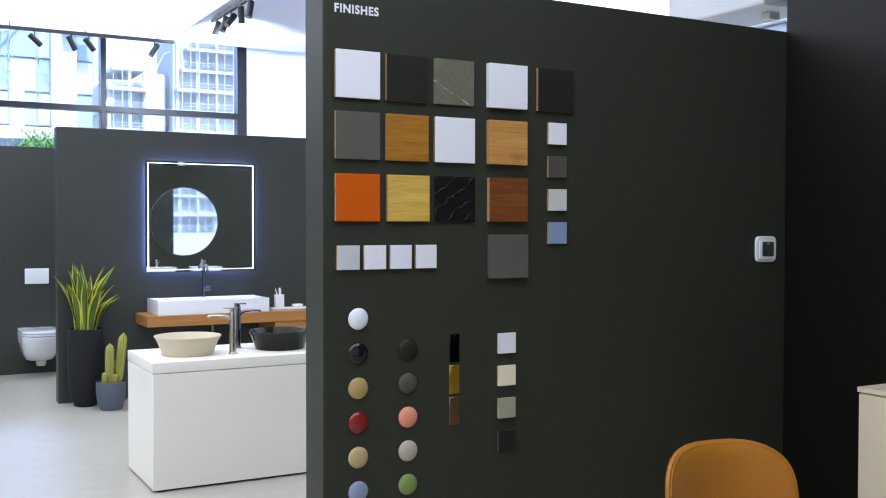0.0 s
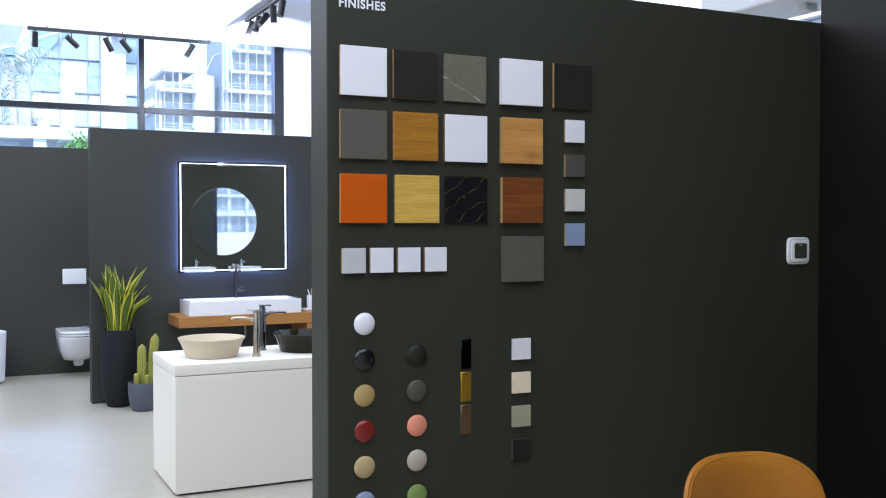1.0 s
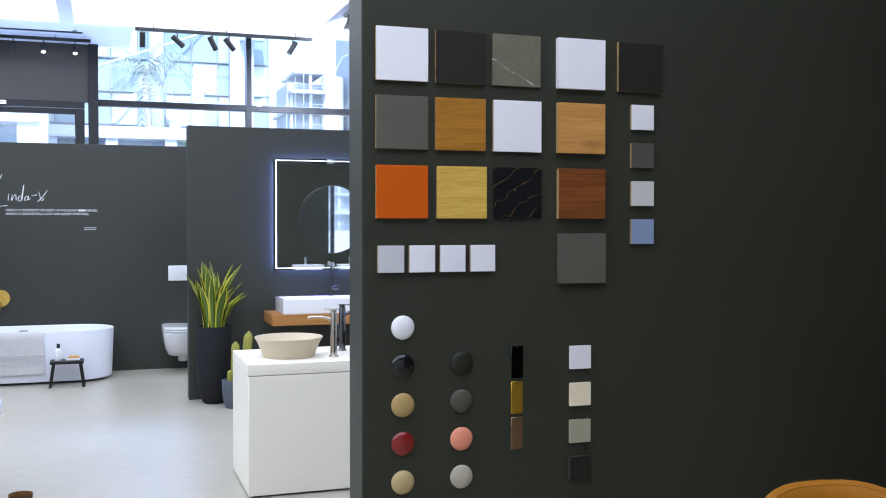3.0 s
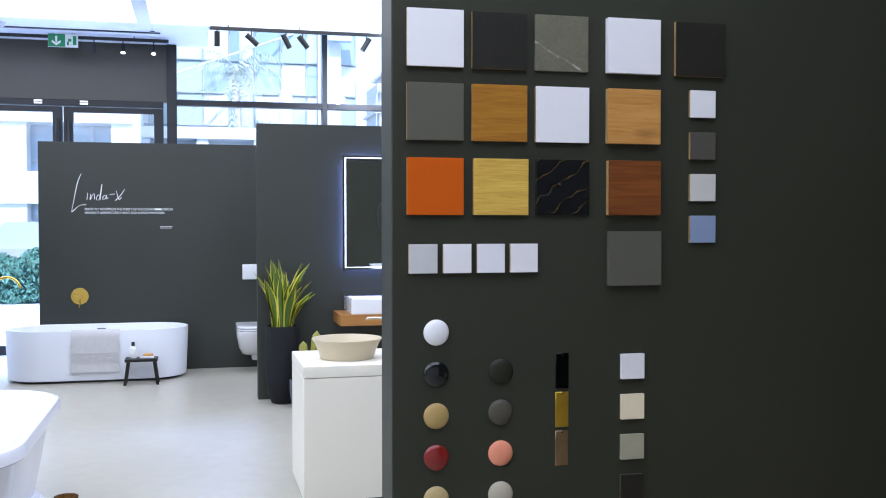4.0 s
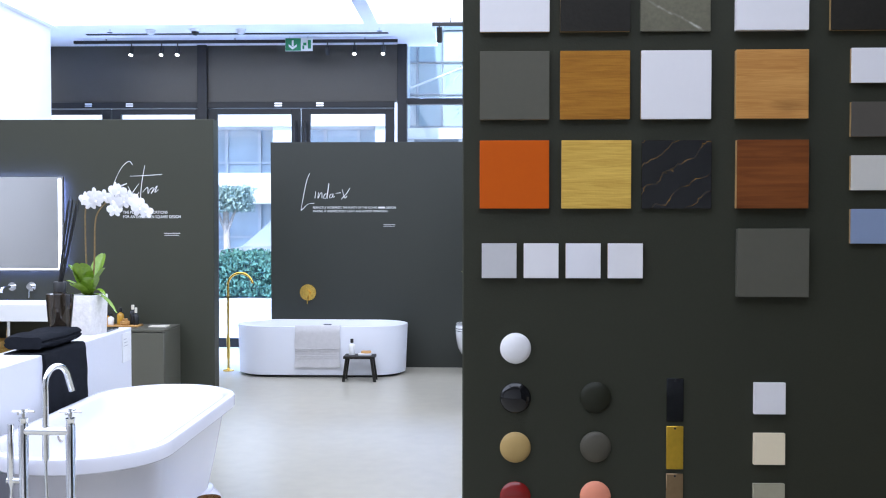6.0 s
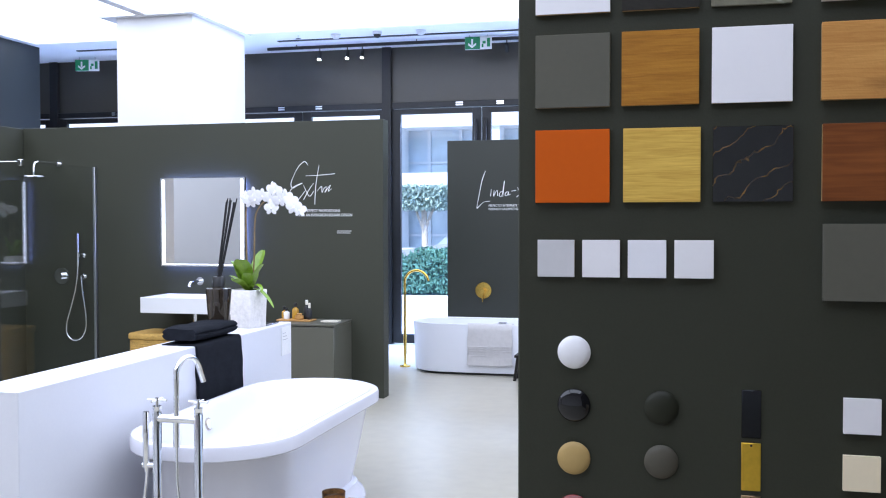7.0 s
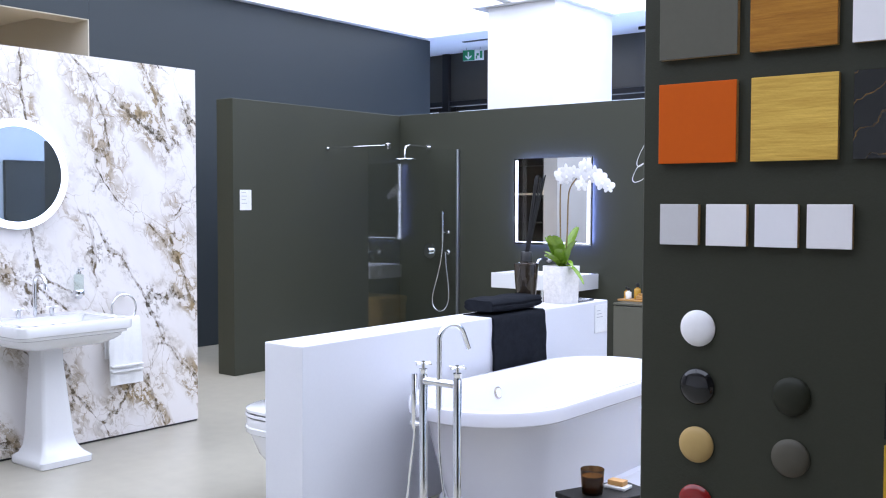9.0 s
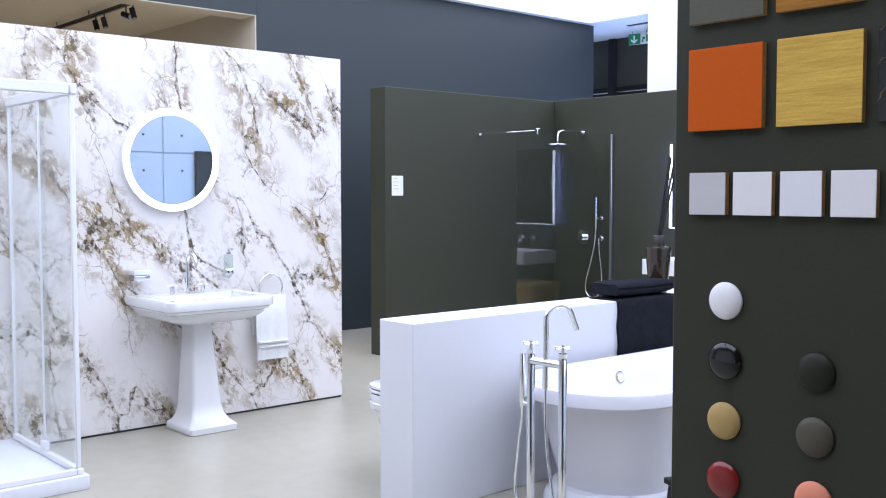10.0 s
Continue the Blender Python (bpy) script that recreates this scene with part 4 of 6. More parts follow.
part("trap", tube(B(), [(0.62, 0.25, 0.0), (0.62, 0.25, -0.12), (0.62, 0.3, -0.16), (0.62, 0.453, -0.16)], 0.018), DARK_STEEL, shelf, "dark waste pipe")


def block_basin(name, x, y, z, w, d, h, label, wall=0.018, material=CERAMIC):
    b = base(name, (x, y, z), label, "wash basin")
    bm = B()
    cy = -0.02 if d > 0.3 else 0

    def outline(x, y, z, r, y0=0.0):
        return [(sx * (x - r) + r * math.cos(q), y0 + sy * (y - r) + r * math.sin(q), z) for sx, sy, a0 in ((1, 1, 0), (-1, 1, 90), (-1, -1, 180), (1, -1, 270)) for q in [radians(a0 + 18 * i) for i in range(6)]]
    rings = [outline(w / 2 - 0.003, d / 2 - 0.003, 0, 0.008), outline(w / 2, d / 2, 0.003, 0.01), outline(w / 2, d / 2, h - 0.003, 0.01), outline(w / 2 - 0.003, d / 2 - 0.003, h, 0.01),
             outline(w / 2 - wall, d / 2 - wall + cy * 0.5, h, 0.012, cy * 0.5), outline(w / 2 - wall - 0.004, d / 2 - wall - 0.004 + cy * 0.5, h - 0.006, 0.014, cy * 0.5), outline(w / 2 - wall - 0.03, d / 2 - wall - 0.03, h * 0.45, 0.04, cy), outline(w * 0.3, d * 0.22, h * 0.35, 0.05, cy)]
    part("basin", loft(bm, rings), material, b)
    part("drain", lathe(B(), [(0.025, h * 0.35), (0.025, h * 0.36), (0.001, h * 0.365)], 20, (0, -0.02, 0)), CHROME, b)
    return b


block_basin("block_basin", 1.178, 5.54, 0.742, 0.973, 0.42, 0.123, "long white rectangular basin on the oak shelf")
gt = base("gooseneck_tap", (1.18, 5.70, 0.862), "dark chrome gooseneck basin tap with side lever", "tap")
part("body", tube(B(), [(0, 0, 0), (0, 0, 0.08), (0, 0, 0.23)] + [Vector(p) for p in arc((0, -0.06, 0.23), 0.06, 0, 170, 10, (0, 1, 0), (0, 0, 1))], 0.0125, 14), DARK_STEEL, gt)
part("side_lever", tube(B(), [(0, 0, 0.07), (0.06, 0, 0.07)], 0.017, 14), DARK_STEEL, gt)
part("lever_pin", tube(B(), [(0.05, 0, 0.085), (0.065, -0.01, 0.095), (0.02, -0.01, 0.1)], 0.005), DARK_STEEL, gt)
cup = base("tooth_mug", (1.825, 5.53, 0.762), "white square tooth mug with toothpaste and brush", "tooth mug")
part("mug", box(B(), -0.037, 0.037, -0.034, 0.034, 0.0, 0.115, 0.006, 2), CERAMIC, cup)
part("toothbrush", tube(B(), [(-0.015, 0, 0.1), (-0.036, 0.0, 0.165)], 0.005), SOLID_WHITE, cup)
part("paste_tube", tube(B(), [(0.008, 0, 0.112), (0.008, 0, 0.15), (0.004, 0, 0.172)], [0.01, 0.012, 0.008]), SOLID_WHITE, cup)
solid("soap_tray", box(B(), -0.16, 0.16, -0.06, 0.06, 0, 0.02, 0.005, 2), CERAMIC, "flat white ceramic tray on the oak shelf", "tray", at=(1.905, 5.53, 0.742))
solid("soap_bar", box(B(), -0.045, 0.045, -0.03, 0.03, 0, 0.022, 0.009, 3), SOLID_WHITE, "white soap bar lying on the tray", "soap", at=(2.0, 5.53, 0.762))

# things on the rear face of the sample wall, seen in the lit mirror
rm = base("round_mirror", (2.44, 0.178, 1.553), "round frameless mirror on the dark partition", "mirror")
part("glass", tube(B(), [(0, 0.012, 0), (0, 0.02, 0)], 0.485, 64), MIRROR, rm)
part("backing", tube(B(), [(0, 0.0, 0), (0, 0.011, 0)], 0.489, 64), STEEL, rm)
rv = base("wall_vanity", (2.35, 0.178, 0.72), "white wall hung vanity slab with two basins", "vanity")
part("slab", box(B(), -0.65, 0.68, 0, 0.48, 0, 0.1, 0.004, 2), ACRYLIC, rv)
for bx in (-0.32, 0.33):
    part("basin", loft(B(), [oval(0.19, 0.14, 0.1, 32, 4, bx, 0.26), oval(0.23, 0.17, 0.19, 32, 4, bx, 0.26), oval(0.22, 0.16, 0.19, 32, 4, bx, 0.26), oval(0.16, 0.1, 0.12, 32, 4, bx, 0.26)]), CERAMIC, rv)
    part("tap", tube(tube(B(), [(bx, 0.08, 0.1), (bx, 0.08, 0.29)], 0.02), [(bx, 0.08, 0.27), (bx, 0.22, 0.26)], 0.012), CHROME, rv)

# ---- plants beside the partition ----
POT_DARK = mat("charcoal fibre cement", (0.0115, 0.012, 0.0135), 0.7, Specular_IOR_Level=0.2, grain=0.25, scale=8, bump=0.2, fine=90)
POT_BLUE = mat("blue grey fibre cement", (0.07, 0.08, 0.1), 0.7, grain=0.15, scale=9, bump=0.2, fine=90)
SOIL = mat("dark soil", (0.03, 0.022, 0.015), 0.95, grain=0.4, scale=30, bump=0.8, fine=120)


def variegated():
    """Sword leaf: dark green middle with pale yellow margins, across the width (texture u)."""
    m = mat("variegated leaf", (0.1, 0.2, 0.03), 0.35)
    t = m.node_tree
    uv = t.nodes.new("ShaderNodeUVMap")
    sx = t.nodes.new("ShaderNodeSeparateXYZ")
    t.links.new(uv.outputs[0], sx.inputs[0])
    n = t.nodes.new("ShaderNodeTexNoise")
    n.inputs["Scale"].default_value = 14
    t.links.new(uv.outputs[0], n.inputs["Vector"])
    ad = t.nodes.new("ShaderNodeMath")
    ad.operation = "MULTIPLY_ADD"
    ad.inputs[1].default_value = 0.12
    t.links.new(n.outputs["Fac"], ad.inputs[0])
    t.links.new(sx.outputs[0], ad.inputs[2])
    r = ramp_node(t, [(0.0, (0.55, 0.5, 0.04)), (0.16, (0.5, 0.47, 0.04)), (0.22, (0.035, 0.07, 0.006)), (0.5, (0.085, 0.14, 0.014)), (0.86, (0.035, 0.07, 0.006)), (0.92, (0.55, 0.5, 0.04))])
    t.links.new(ad.outputs[0], r.inputs[0])
    t.links.new(r.outputs[0], t.nodes["Principled BSDF"].inputs["Base Color"])
    return m


def sword_leaf(length, width, lean, turn, twist, rng):
    bm = B()
    uvl = bm.loops.layers.uv.new("UVMap")
    n, cols = 14, 4
    rows = []
    for i in range(n + 1):
        t = i / n
        w = width * (0.55 + 0.75 * math.sin(min(1, t * 1.15) * math.pi * 0.62)) * (1 - max(0, (t - 0.62) / 0.38) ** 1.8) * 0.75
        w = max(w, 0.0008)
        bend = lean * t * t
        c = Vector((math.cos(turn), math.sin(turn), 0)) * bend * length + Vector((0, 0, t * length * (1 - 0.25 * lean * t)))
        ang = turn + 1.57 + twist * t
        d = Vector((math.cos(ang), math.sin(ang), 0))
        nrm = Vector((-d.y, d.x, 0))
        row = []
        for k in range(cols + 1):
            u = k / cols - 0.5
            row.append((bm.verts.new(c + d * u * w + nrm * (u * u) * w * 0.7), k / cols, t))
        rows.append(row)
    for a, b in zip(rows, rows[1:]):
        for k in range(cols):
            quad = (a[k], a[k + 1], b[k + 1], b[k])
            f = bm.faces.new([q[0] for q in quad])
            for lp, q in zip(f.loops, quad):
                lp[uvl].uv = (q[1], q[2])
    return bm


VARIEGATED = variegated()
sp = base("snake_plant", (0.152, 5.575, 0), "snake plant with yellow edged leaves in tall charcoal pot", "plant")
pot = part("pot", lathe(B(), [(0.075, 0.0), (0.09, 0.006), (0.117, 0.07), (0.138, 0.17), (0.147, 0.3), (0.146, 0.45), (0.141, 0.6), (0.14, 0.64), (0.133, 0.643), (0.12, 0.64), (0.12, 0.6), (0.001, 0.6)], 40), POT_DARK, sp, "tall charcoal fibre cement pot")
part("soil", lathe(B(), [(0.118, 0.6), (0.118, 0.625), (0.06, 0.635), (0.001, 0.632)], 24), SOIL, sp)
rg = random.Random(12)
for i in range(42):
    a = i * 2.4 + rg.uniform(-0.3, 0.3)
    rad = 0.015 + 0.075 * (i % 5) / 4
    lf = part("leaf", sword_leaf(rg.uniform(0.33, 0.62), rg.uniform(0.055, 0.088), (0.04 + 0.26 * rad / 0.09) * rg.uniform(0.4, 1.3) + 0.24 * max(0.0, math.cos(a)), a, rg.uniform(-1.6, 1.6), rg), VARIEGATED, sp)
    lf.location = (rad * math.cos(a), rad * math.sin(a), 0.6)


def cactus_column(parent, x, y, z, r, h, lean=0.0):
    bm = B()
    rings = []
    ribs, seg = 11, 44
    for i in range(13):
        t = i / 12
        rr = r * (math.sqrt(max(0.0, 1 - max(0, (t - 0.8) / 0.2) ** 2)) if t > 0.8 else (0.86 + 0.14 * math.sin(t * 3)))
        rr = max(rr, 0.002)
        rings.append([(x + lean * t * h + rr * (1 + 0.1 * math.cos(ribs * 2 * math.pi * k / seg)) * math.cos(2 * math.pi * k / seg), y + rr * (1 + 0.1 * math.cos(ribs * 2 * math.pi * k / seg)) * math.sin(2 * math.pi * k / seg), z + t * h) for k in range(seg)])
    part("column", loft(bm, rings), CACTUS, parent)


CACTUS = mat("cactus skin", (0.26, 0.25, 0.04), 0.6, grain=0.25, scale=20, bump=0.4, fine=200)
SPINE = mat("cactus spine", (0.55, 0.42, 0.2), 0.6)
cp = base("cactus", (0.302, 5.3, 0), "column cactus in round blue grey pot", "plant")
part("pot", lathe(B(), [(0.078, 0), (0.088, 0.004), (0.108, 0.07), (0.117, 0.15), (0.117, 0.228), (0.11, 0.231), (0.105, 0.22), (0.1, 0.2), (0.001, 0.2)], 40), POT_BLUE, cp, "round blue grey pot")
part("soil", lathe(B(), [(0.098, 0.2), (0.098, 0.215), (0.001, 0.22)], 24), SOIL, cp)
for cx, cy, cr, ch, ln in ((-0.012, 0.0, 0.032, 0.33, 0.02), (0.06, 0.015, 0.034, 0.41, 0.11), (-0.055, -0.03, 0.02, 0.1, 0), (0.022, -0.05, 0.019, 0.085, 0), (0.025, 0.05, 0.022, 0.19, 0)):
    cactus_column(cp, cx, cy, 0.21, cr, ch, ln)
sb = B()
for _ in range(500):
    a, hh = rg.uniform(0, 6.28), rg.random()
    for cx, cy, cr, ch, ln in ((-0.012, 0.0, 0.034, 0.31, 0.02), (0.06, 0.015, 0.036, 0.39, 0.11)):
        p = Vector((cx + ln * hh * ch + cr * math.cos(a), cy + cr * math.sin(a), 0.22 + hh * ch))
        o = Vector((math.cos(a), math.sin(a), rg.uniform(-0.3, 0.5))) * 0.009
        d = Vector((-math.sin(a), math.cos(a), 0)) * 0.0005
        sb.faces.new([sb.verts.new(v) for v in (p - d, p + d, p + o)])
part("spines", sb, SPINE, cp, smooth=False)

# ---- wall hung toilets ----


def wall_toilet(x, y, z, turn, label, vintage=False, long=1.0):
    """The wall is at the origin's y = 0; the pan reaches to -y."""
    t = base("toilet", (x, y, z), label, "toilet", turn=turn)

    def ring(w, l, zz, y0=0.0):
        """D-shaped outline, flat at the wall."""
        l *= long
        out = [(w / 2 * math.cos(radians(180 + 180 * i / 24)) * (1 if 3 < i < 21 else 1.0), -(l - w / 2) * 1.0 + (w / 2) * math.sin(radians(180 + 180 * i / 24)) + y0, zz) for i in range(25)]
        return [(-w / 2, y0, zz)] + out + [(w / 2, y0, zz)]
    part("bowl", loft(B(), [ring(0.2, 0.26, -0.26), ring(0.26, 0.34, -0.245), ring(0.32, 0.45, -0.17), ring(0.35, 0.5, -0.085)] + ([ring(0.352, 0.505, -0.075), ring(0.368, 0.53, -0.07), ring(0.37, 0.535, -0.045), ring(0.36, 0.525, -0.04)] if vintage else []) + [ring(0.362, 0.53, -0.01), ring(0.355, 0.525, 0.0)]), CERAMIC, t)
    part("trap", lathe(B(), [(0.05, -0.25), (0.05, -0.3), (0.04, -0.32), (0.001, -0.322)], 20, (0.02, -0.16, 0)), CERAMIC, t)
    part("seat", loft(B(), [ring(0.35, 0.52, 0.004), ring(0.366, 0.535, 0.008), ring(0.366, 0.535, 0.018), ring(0.36, 0.53, 0.022)]), CERAMIC, t)
    part("lid", loft(B(), [ring(0.35, 0.515, 0.026), ring(0.364, 0.53, 0.03), ring(0.362, 0.53, 0.042), ring(0.34, 0.51, 0.05), ring(0.2, 0.4, 0.053)]), CERAMIC, t)
    return t


wall_toilet(0.03, 7.715, 0.415, 0, "white wall hung toilet with closed lid")
plate = base("flush_plate", (0.035, 7.715, 0.984), "white flush plate on the dark wall", "flush plate")
part("plate", box(B(), -0.114, 0.114, -0.012, 0, -0.078, 0.078, 0.0055, 3), CERAMIC, plate)
part("button", box(B(), -0.03, 0.03, -0.0135, -0.0115, -0.004, 0.004, 0.0005, 1), SOLID_WHITE, plate)
wc2 = wall_toilet(-2.298, 1.45, 0.405, -90, "white toilet with closed lid on the low wall", True, 1.0)

# ---- oval bath ----


def soft_towel(bm, w, pts, th, folds, rng, nx=20):
    """A cloth of width w (along x) hung along the y-z line pts, with thickness and soft folds."""
    P = [Vector((0, *p)) for p in pts]
    top, bot = [], []
    for i, p in enumerate(P):
        t = (P[min(i + 1, len(P) - 1)] - P[max(i - 1, 0)]).normalized()
        nn = Vector((0, -t.z, t.y))
        for lst, s in ((top, 1), (bot, 0)):
            lst.append([bm.verts.new(p + Vector((w * (k / nx - 0.5) * (1 + 0.015 * math.sin(i * 0.9)), 0, 0)) + nn * (s * th + folds * (math.sin(k / nx * 9 + i * 0.25) + 0.6 * math.sin(k / nx * 21 + 2)) * i / len(P))) for k in range(nx + 1)])
    n = len(P)
    for i in range(n - 1):
        for k in range(nx):
            bm.faces.new((top[i][k], top[i][k + 1], top[i + 1][k + 1], top[i + 1][k]))
            bm.faces.new((bot[i][k], bot[i + 1][k], bot[i + 1][k + 1], bot[i][k + 1]))
        for k in (0, nx):
            bm.faces.new((top[i][k], top[i + 1][k], bot[i + 1][k], bot[i][k]))
    for i in (0, n - 1):
        for k in range(nx):
            bm.faces.new((top[i][k], bot[i][k], bot[i][k + 1], top[i][k + 1]))
    return bm


TOWEL_GREY = mat("pale grey terry", (0.6, 0.58, 0.58), 0.95, grain=0.08, scale=30, bump=0.9, fine=420)
TOWEL_WHITE = mat("white terry", (0.8, 0.8, 0.8), 0.95, grain=0.05, scale=30, bump=0.9, fine=420)
TOWEL_DARK = mat("charcoal terry", (0.015, 0.0165, 0.021), 0.95, grain=0.35, scale=30, bump=1.0, fine=300, Specular_IOR_Level=0.04)
ob = base("oval_bath", (-1.455, 7.36, 0), "white freestanding oval bath on a dark recessed plinth", "bath")
part("tub", loft(B(), [stadium(0.8, 0.325, 0.022, 20), stadium(0.816, 0.34, 0.027, 20), stadium(0.835, 0.352, 0.478, 20), stadium(0.833, 0.35, 0.487, 20), stadium(0.814, 0.331, 0.488, 20), stadium(0.805, 0.322, 0.482, 20), stadium(0.7, 0.26, 0.14, 20), stadium(0.6, 0.18, 0.1, 20)]), ACRYLIC, ob)
part("plinth", loft(B(), [stadium(0.77, 0.3, 0.0, 20), stadium(0.77, 0.3, 0.025, 20)]), BLACK_METAL, ob, "dark recessed plinth")
part("overflow", box(B(), -0.04, 0.04, 0.285, 0.313, 0.436, 0.445, 0.002, 1), DARK_STEEL, ob, "dark overflow slot")
hand_towel = base("bath_towel", (-1.455, 7.018, 0.492), "pale grey towel with ribbed band over the bath edge", "towel")
part("cloth", soft_towel(B(), 0.43, [(0.16, -0.13), (0.08, -0.02), (0.03, 0.004), (0.0, 0.006), (-0.016, -0.01), (-0.024, -0.06)] + [(-0.024 - 0.0008 * i, -0.06 - 0.03 * i) for i in range(1, 12)], 0.008, 0.002, rg), TOWEL_GREY, hand_towel)
for i in range(5):
    part("rib", box(B(), -0.213, 0.213, -0.0345, -0.03, -0.215 - i * 0.022, -0.209 - i * 0.022, 0.0018, 1), TOWEL_GREY, hand_towel)
bs = base("brass_bath_spout", (-2.41, 7.42, -0.0), "freestanding brushed brass bath spout", "tap")
part("floor_plate", lathe(B(), [(0.055, 0), (0.055, 0.012), (0.02, 0.02), (0.013, 0.03)], 28), BRASS, bs)
part("pipe", tube(B(), [(0, 0, 0.01), (0, 0, 0.5), (0, 0, 0.85)] + arc((0.125, -0.01, 0.85), 0.125, 180, 10, 14, (1, 0, 0), (0, 0, 1)), 0.0125, 14), BRASS, bs)
part("sleeve", tube(B(), [(0, 0, 0.13), (0, 0, 0.36)], 0.017, 14), BRASS, bs)
bv = base("brass_valve", (-1.662, 7.715, 0.762), "round brushed brass wall valve above the bath", "tap")
part("rosette", tube(B(), [(0, -0.012, 0), (0, 0, 0)], 0.083, 40), BRASS, bv)
part("knob", tube(B(), [(0, -0.065, -0.005), (0, -0.012, -0.005)], 0.026, 24), BRASS, bv)
part("lever", tube(B(), [(0, -0.05, -0.03), (0, -0.05, -0.115)], 0.006), BRASS, bv)
STOOL = wood("black stained wood", (0.02, 0.018, 0.015), (0.010, 0.009, 0.008), 8)


def stool(x, y, turn, label, w=0.29, d=0.2, h=0.24):
    s = base("stool", (x, y, 0), label, "stool", "small black stools", turn=turn)
    part("seat", box(B(), -w / 2, w / 2, -d / 2, d / 2, h - 0.025, h, 0.003, 1), STOOL, s)
    for sx in (-1, 1):
        for sy in (-1, 1):
            part("leg", loft(B(), [[(sx * (w / 2 - 0.03 + 0.03 * q) + a * 0.013, sy * (d / 2 - 0.025) + b * 0.013, (h - 0.024) * (1 - q)) for a, b in ((-1, -1), (1, -1), (1, 1), (-1, 1))] for q in (0, 1)]), STOOL, s, smooth=False)
    return s


stool(-1.035, 6.86, 0, "small black wooden stool with soap and bottle beside the bath")
CLEAR = glass("clear bottle glass", (0.85, 0.9, 0.88))


def bottle(x, y, z, r, h, material, cap, label, cap_h=0.035, group="toiletry bottles"):
    b = base("bottle", (x, y, z), label, "bottle", group)
    part("body", lathe(B(), [(r * 0.95, 0), (r, 0.004), (r, h * 0.85), (r * 0.8, h * 0.95), (r * 0.4, h), (r * 0.38, h + 0.008)], 24), material, b)
    part("cap", lathe(B(), [(r * 0.5, h + 0.008), (r * 0.5, h + 0.008 + cap_h), (r * 0.3, h + 0.011 + cap_h)], 20), cap, b)
    return b


LABEL_WHITE = mat("white printed label", (0.75, 0.75, 0.74), 0.6)
AMBER = mat("amber liquid", (0.45, 0.25, 0.03), 0.15)
SOAP = mat("caramel soap", (0.55, 0.3, 0.1), 0.5)
bt = bottle(-1.11, 6.87, 0.24, 0.03, 0.105, LABEL_WHITE, BLACK_METAL, "pale bottle with black cap on the stool")
sd = solid("soap_dish", box(B(), -0.062, 0.062, -0.045, 0.045, 0, 0.018, 0.004, 2), CERAMIC, "white soap dish standing on the stool", "soap dish", at=(-0.985, 6.86, 0.24))
solid("soap_bar", box(B(), -0.045, 0.045, -0.028, 0.028, 0, 0.022, 0.006, 2), SOAP, "caramel soap bar in the white dish", "soap", at=(-0.975, 6.86, 0.258))


def stroke(name, pts, at, parent, r=0.004, n=6):
    """One pen line through pts (x, z), smoothed, as a thin ribbon-like bar on a wall facing -y."""
    P = [Vector((p[0], 0, p[1])) for p in pts]
    out = []
    for i in range(len(P) - 1):
        p0, p1, p2, p3 = P[max(i - 1, 0)], P[i], P[i + 1], P[min(i + 2, len(P) - 1)]
        for k in range(n):
            t = k / n
            out.append(0.5 * ((2 * p1) + (p2 - p0) * t + (2 * p0 - 5 * p1 + 4 * p2 - p3) * t * t + (3 * p1 - p0 - 3 * p2 + p3) * t ** 3))
    out.append(P[-1])
    s = part(name, tube(B(), out, [r * (0.55 + 0.5 * abs(math.sin(i * 0.21))) for i in range(len(out))], 6), INK, parent)
    s.location = at
    return s


def bars(parent, x, z, w, h, n, gap):
    for i in range(n):
        part("text_bar", box(B(), x, x + w * (1 if i == 0 else 0.93), -0.001, 0, z - i * gap, z - i * gap + h), INK, parent, smooth=False)


sg = base("wall_script", (-1.61, 7.7145, 1.615), "white handwritten style motif with caption lettering", "wall lettering")
for pts in (((-0.03, 0.36), (-0.065, 0.27), (-0.1, 0.1), (-0.12, -0.01), (-0.1, 0.0), (-0.05, 0.045), (0.015, 0.055)),
            ((0.03, 0.175), (0.022, 0.105)), ((0.06, 0.165), (0.052, 0.105), (0.075, 0.15), (0.092, 0.16), (0.094, 0.108)),
            ((0.15, 0.15), (0.122, 0.145), (0.112, 0.108), (0.14, 0.115), (0.165, 0.26), (0.148, 0.1)),
            ((0.2, 0.15), (0.178, 0.14), (0.172, 0.11), (0.195, 0.115), (0.208, 0.15), (0.205, 0.115), (0.225, 0.125)),
            ((0.235, 0.155), (0.285, 0.162)), ((0.3, 0.195), (0.325, 0.11), (0.35, 0.13)), ((0.38, 0.21), (0.345, 0.155), (0.29, 0.095))):
    stroke("pen_stroke", pts, (0, -0.002, 0), sg, 0.0036)
words("PERFECTLY INTERPRETS THE PURITY OF THE ICONIC", 0.0, -0.001, 0.0, 0.032, sg, INK, width=0.655)
part("text_bar", box(B(), 0.665, 0.735, -0.001, 0, 0.002, 0.02), INK, sg, smooth=False)
words("DESIGN", 0.742, -0.001, 0.0, 0.032, sg, INK, width=0.1)
words("MAKING IT UNEXPECTEDLY LIGHT AND ALMOST IMMATERIAL", 0.0, -0.001, -0.036, 0.032, sg, INK, width=0.765)
bars(sg, 0.72, -0.165, 0.12, 0.0042, 2, 0.015)

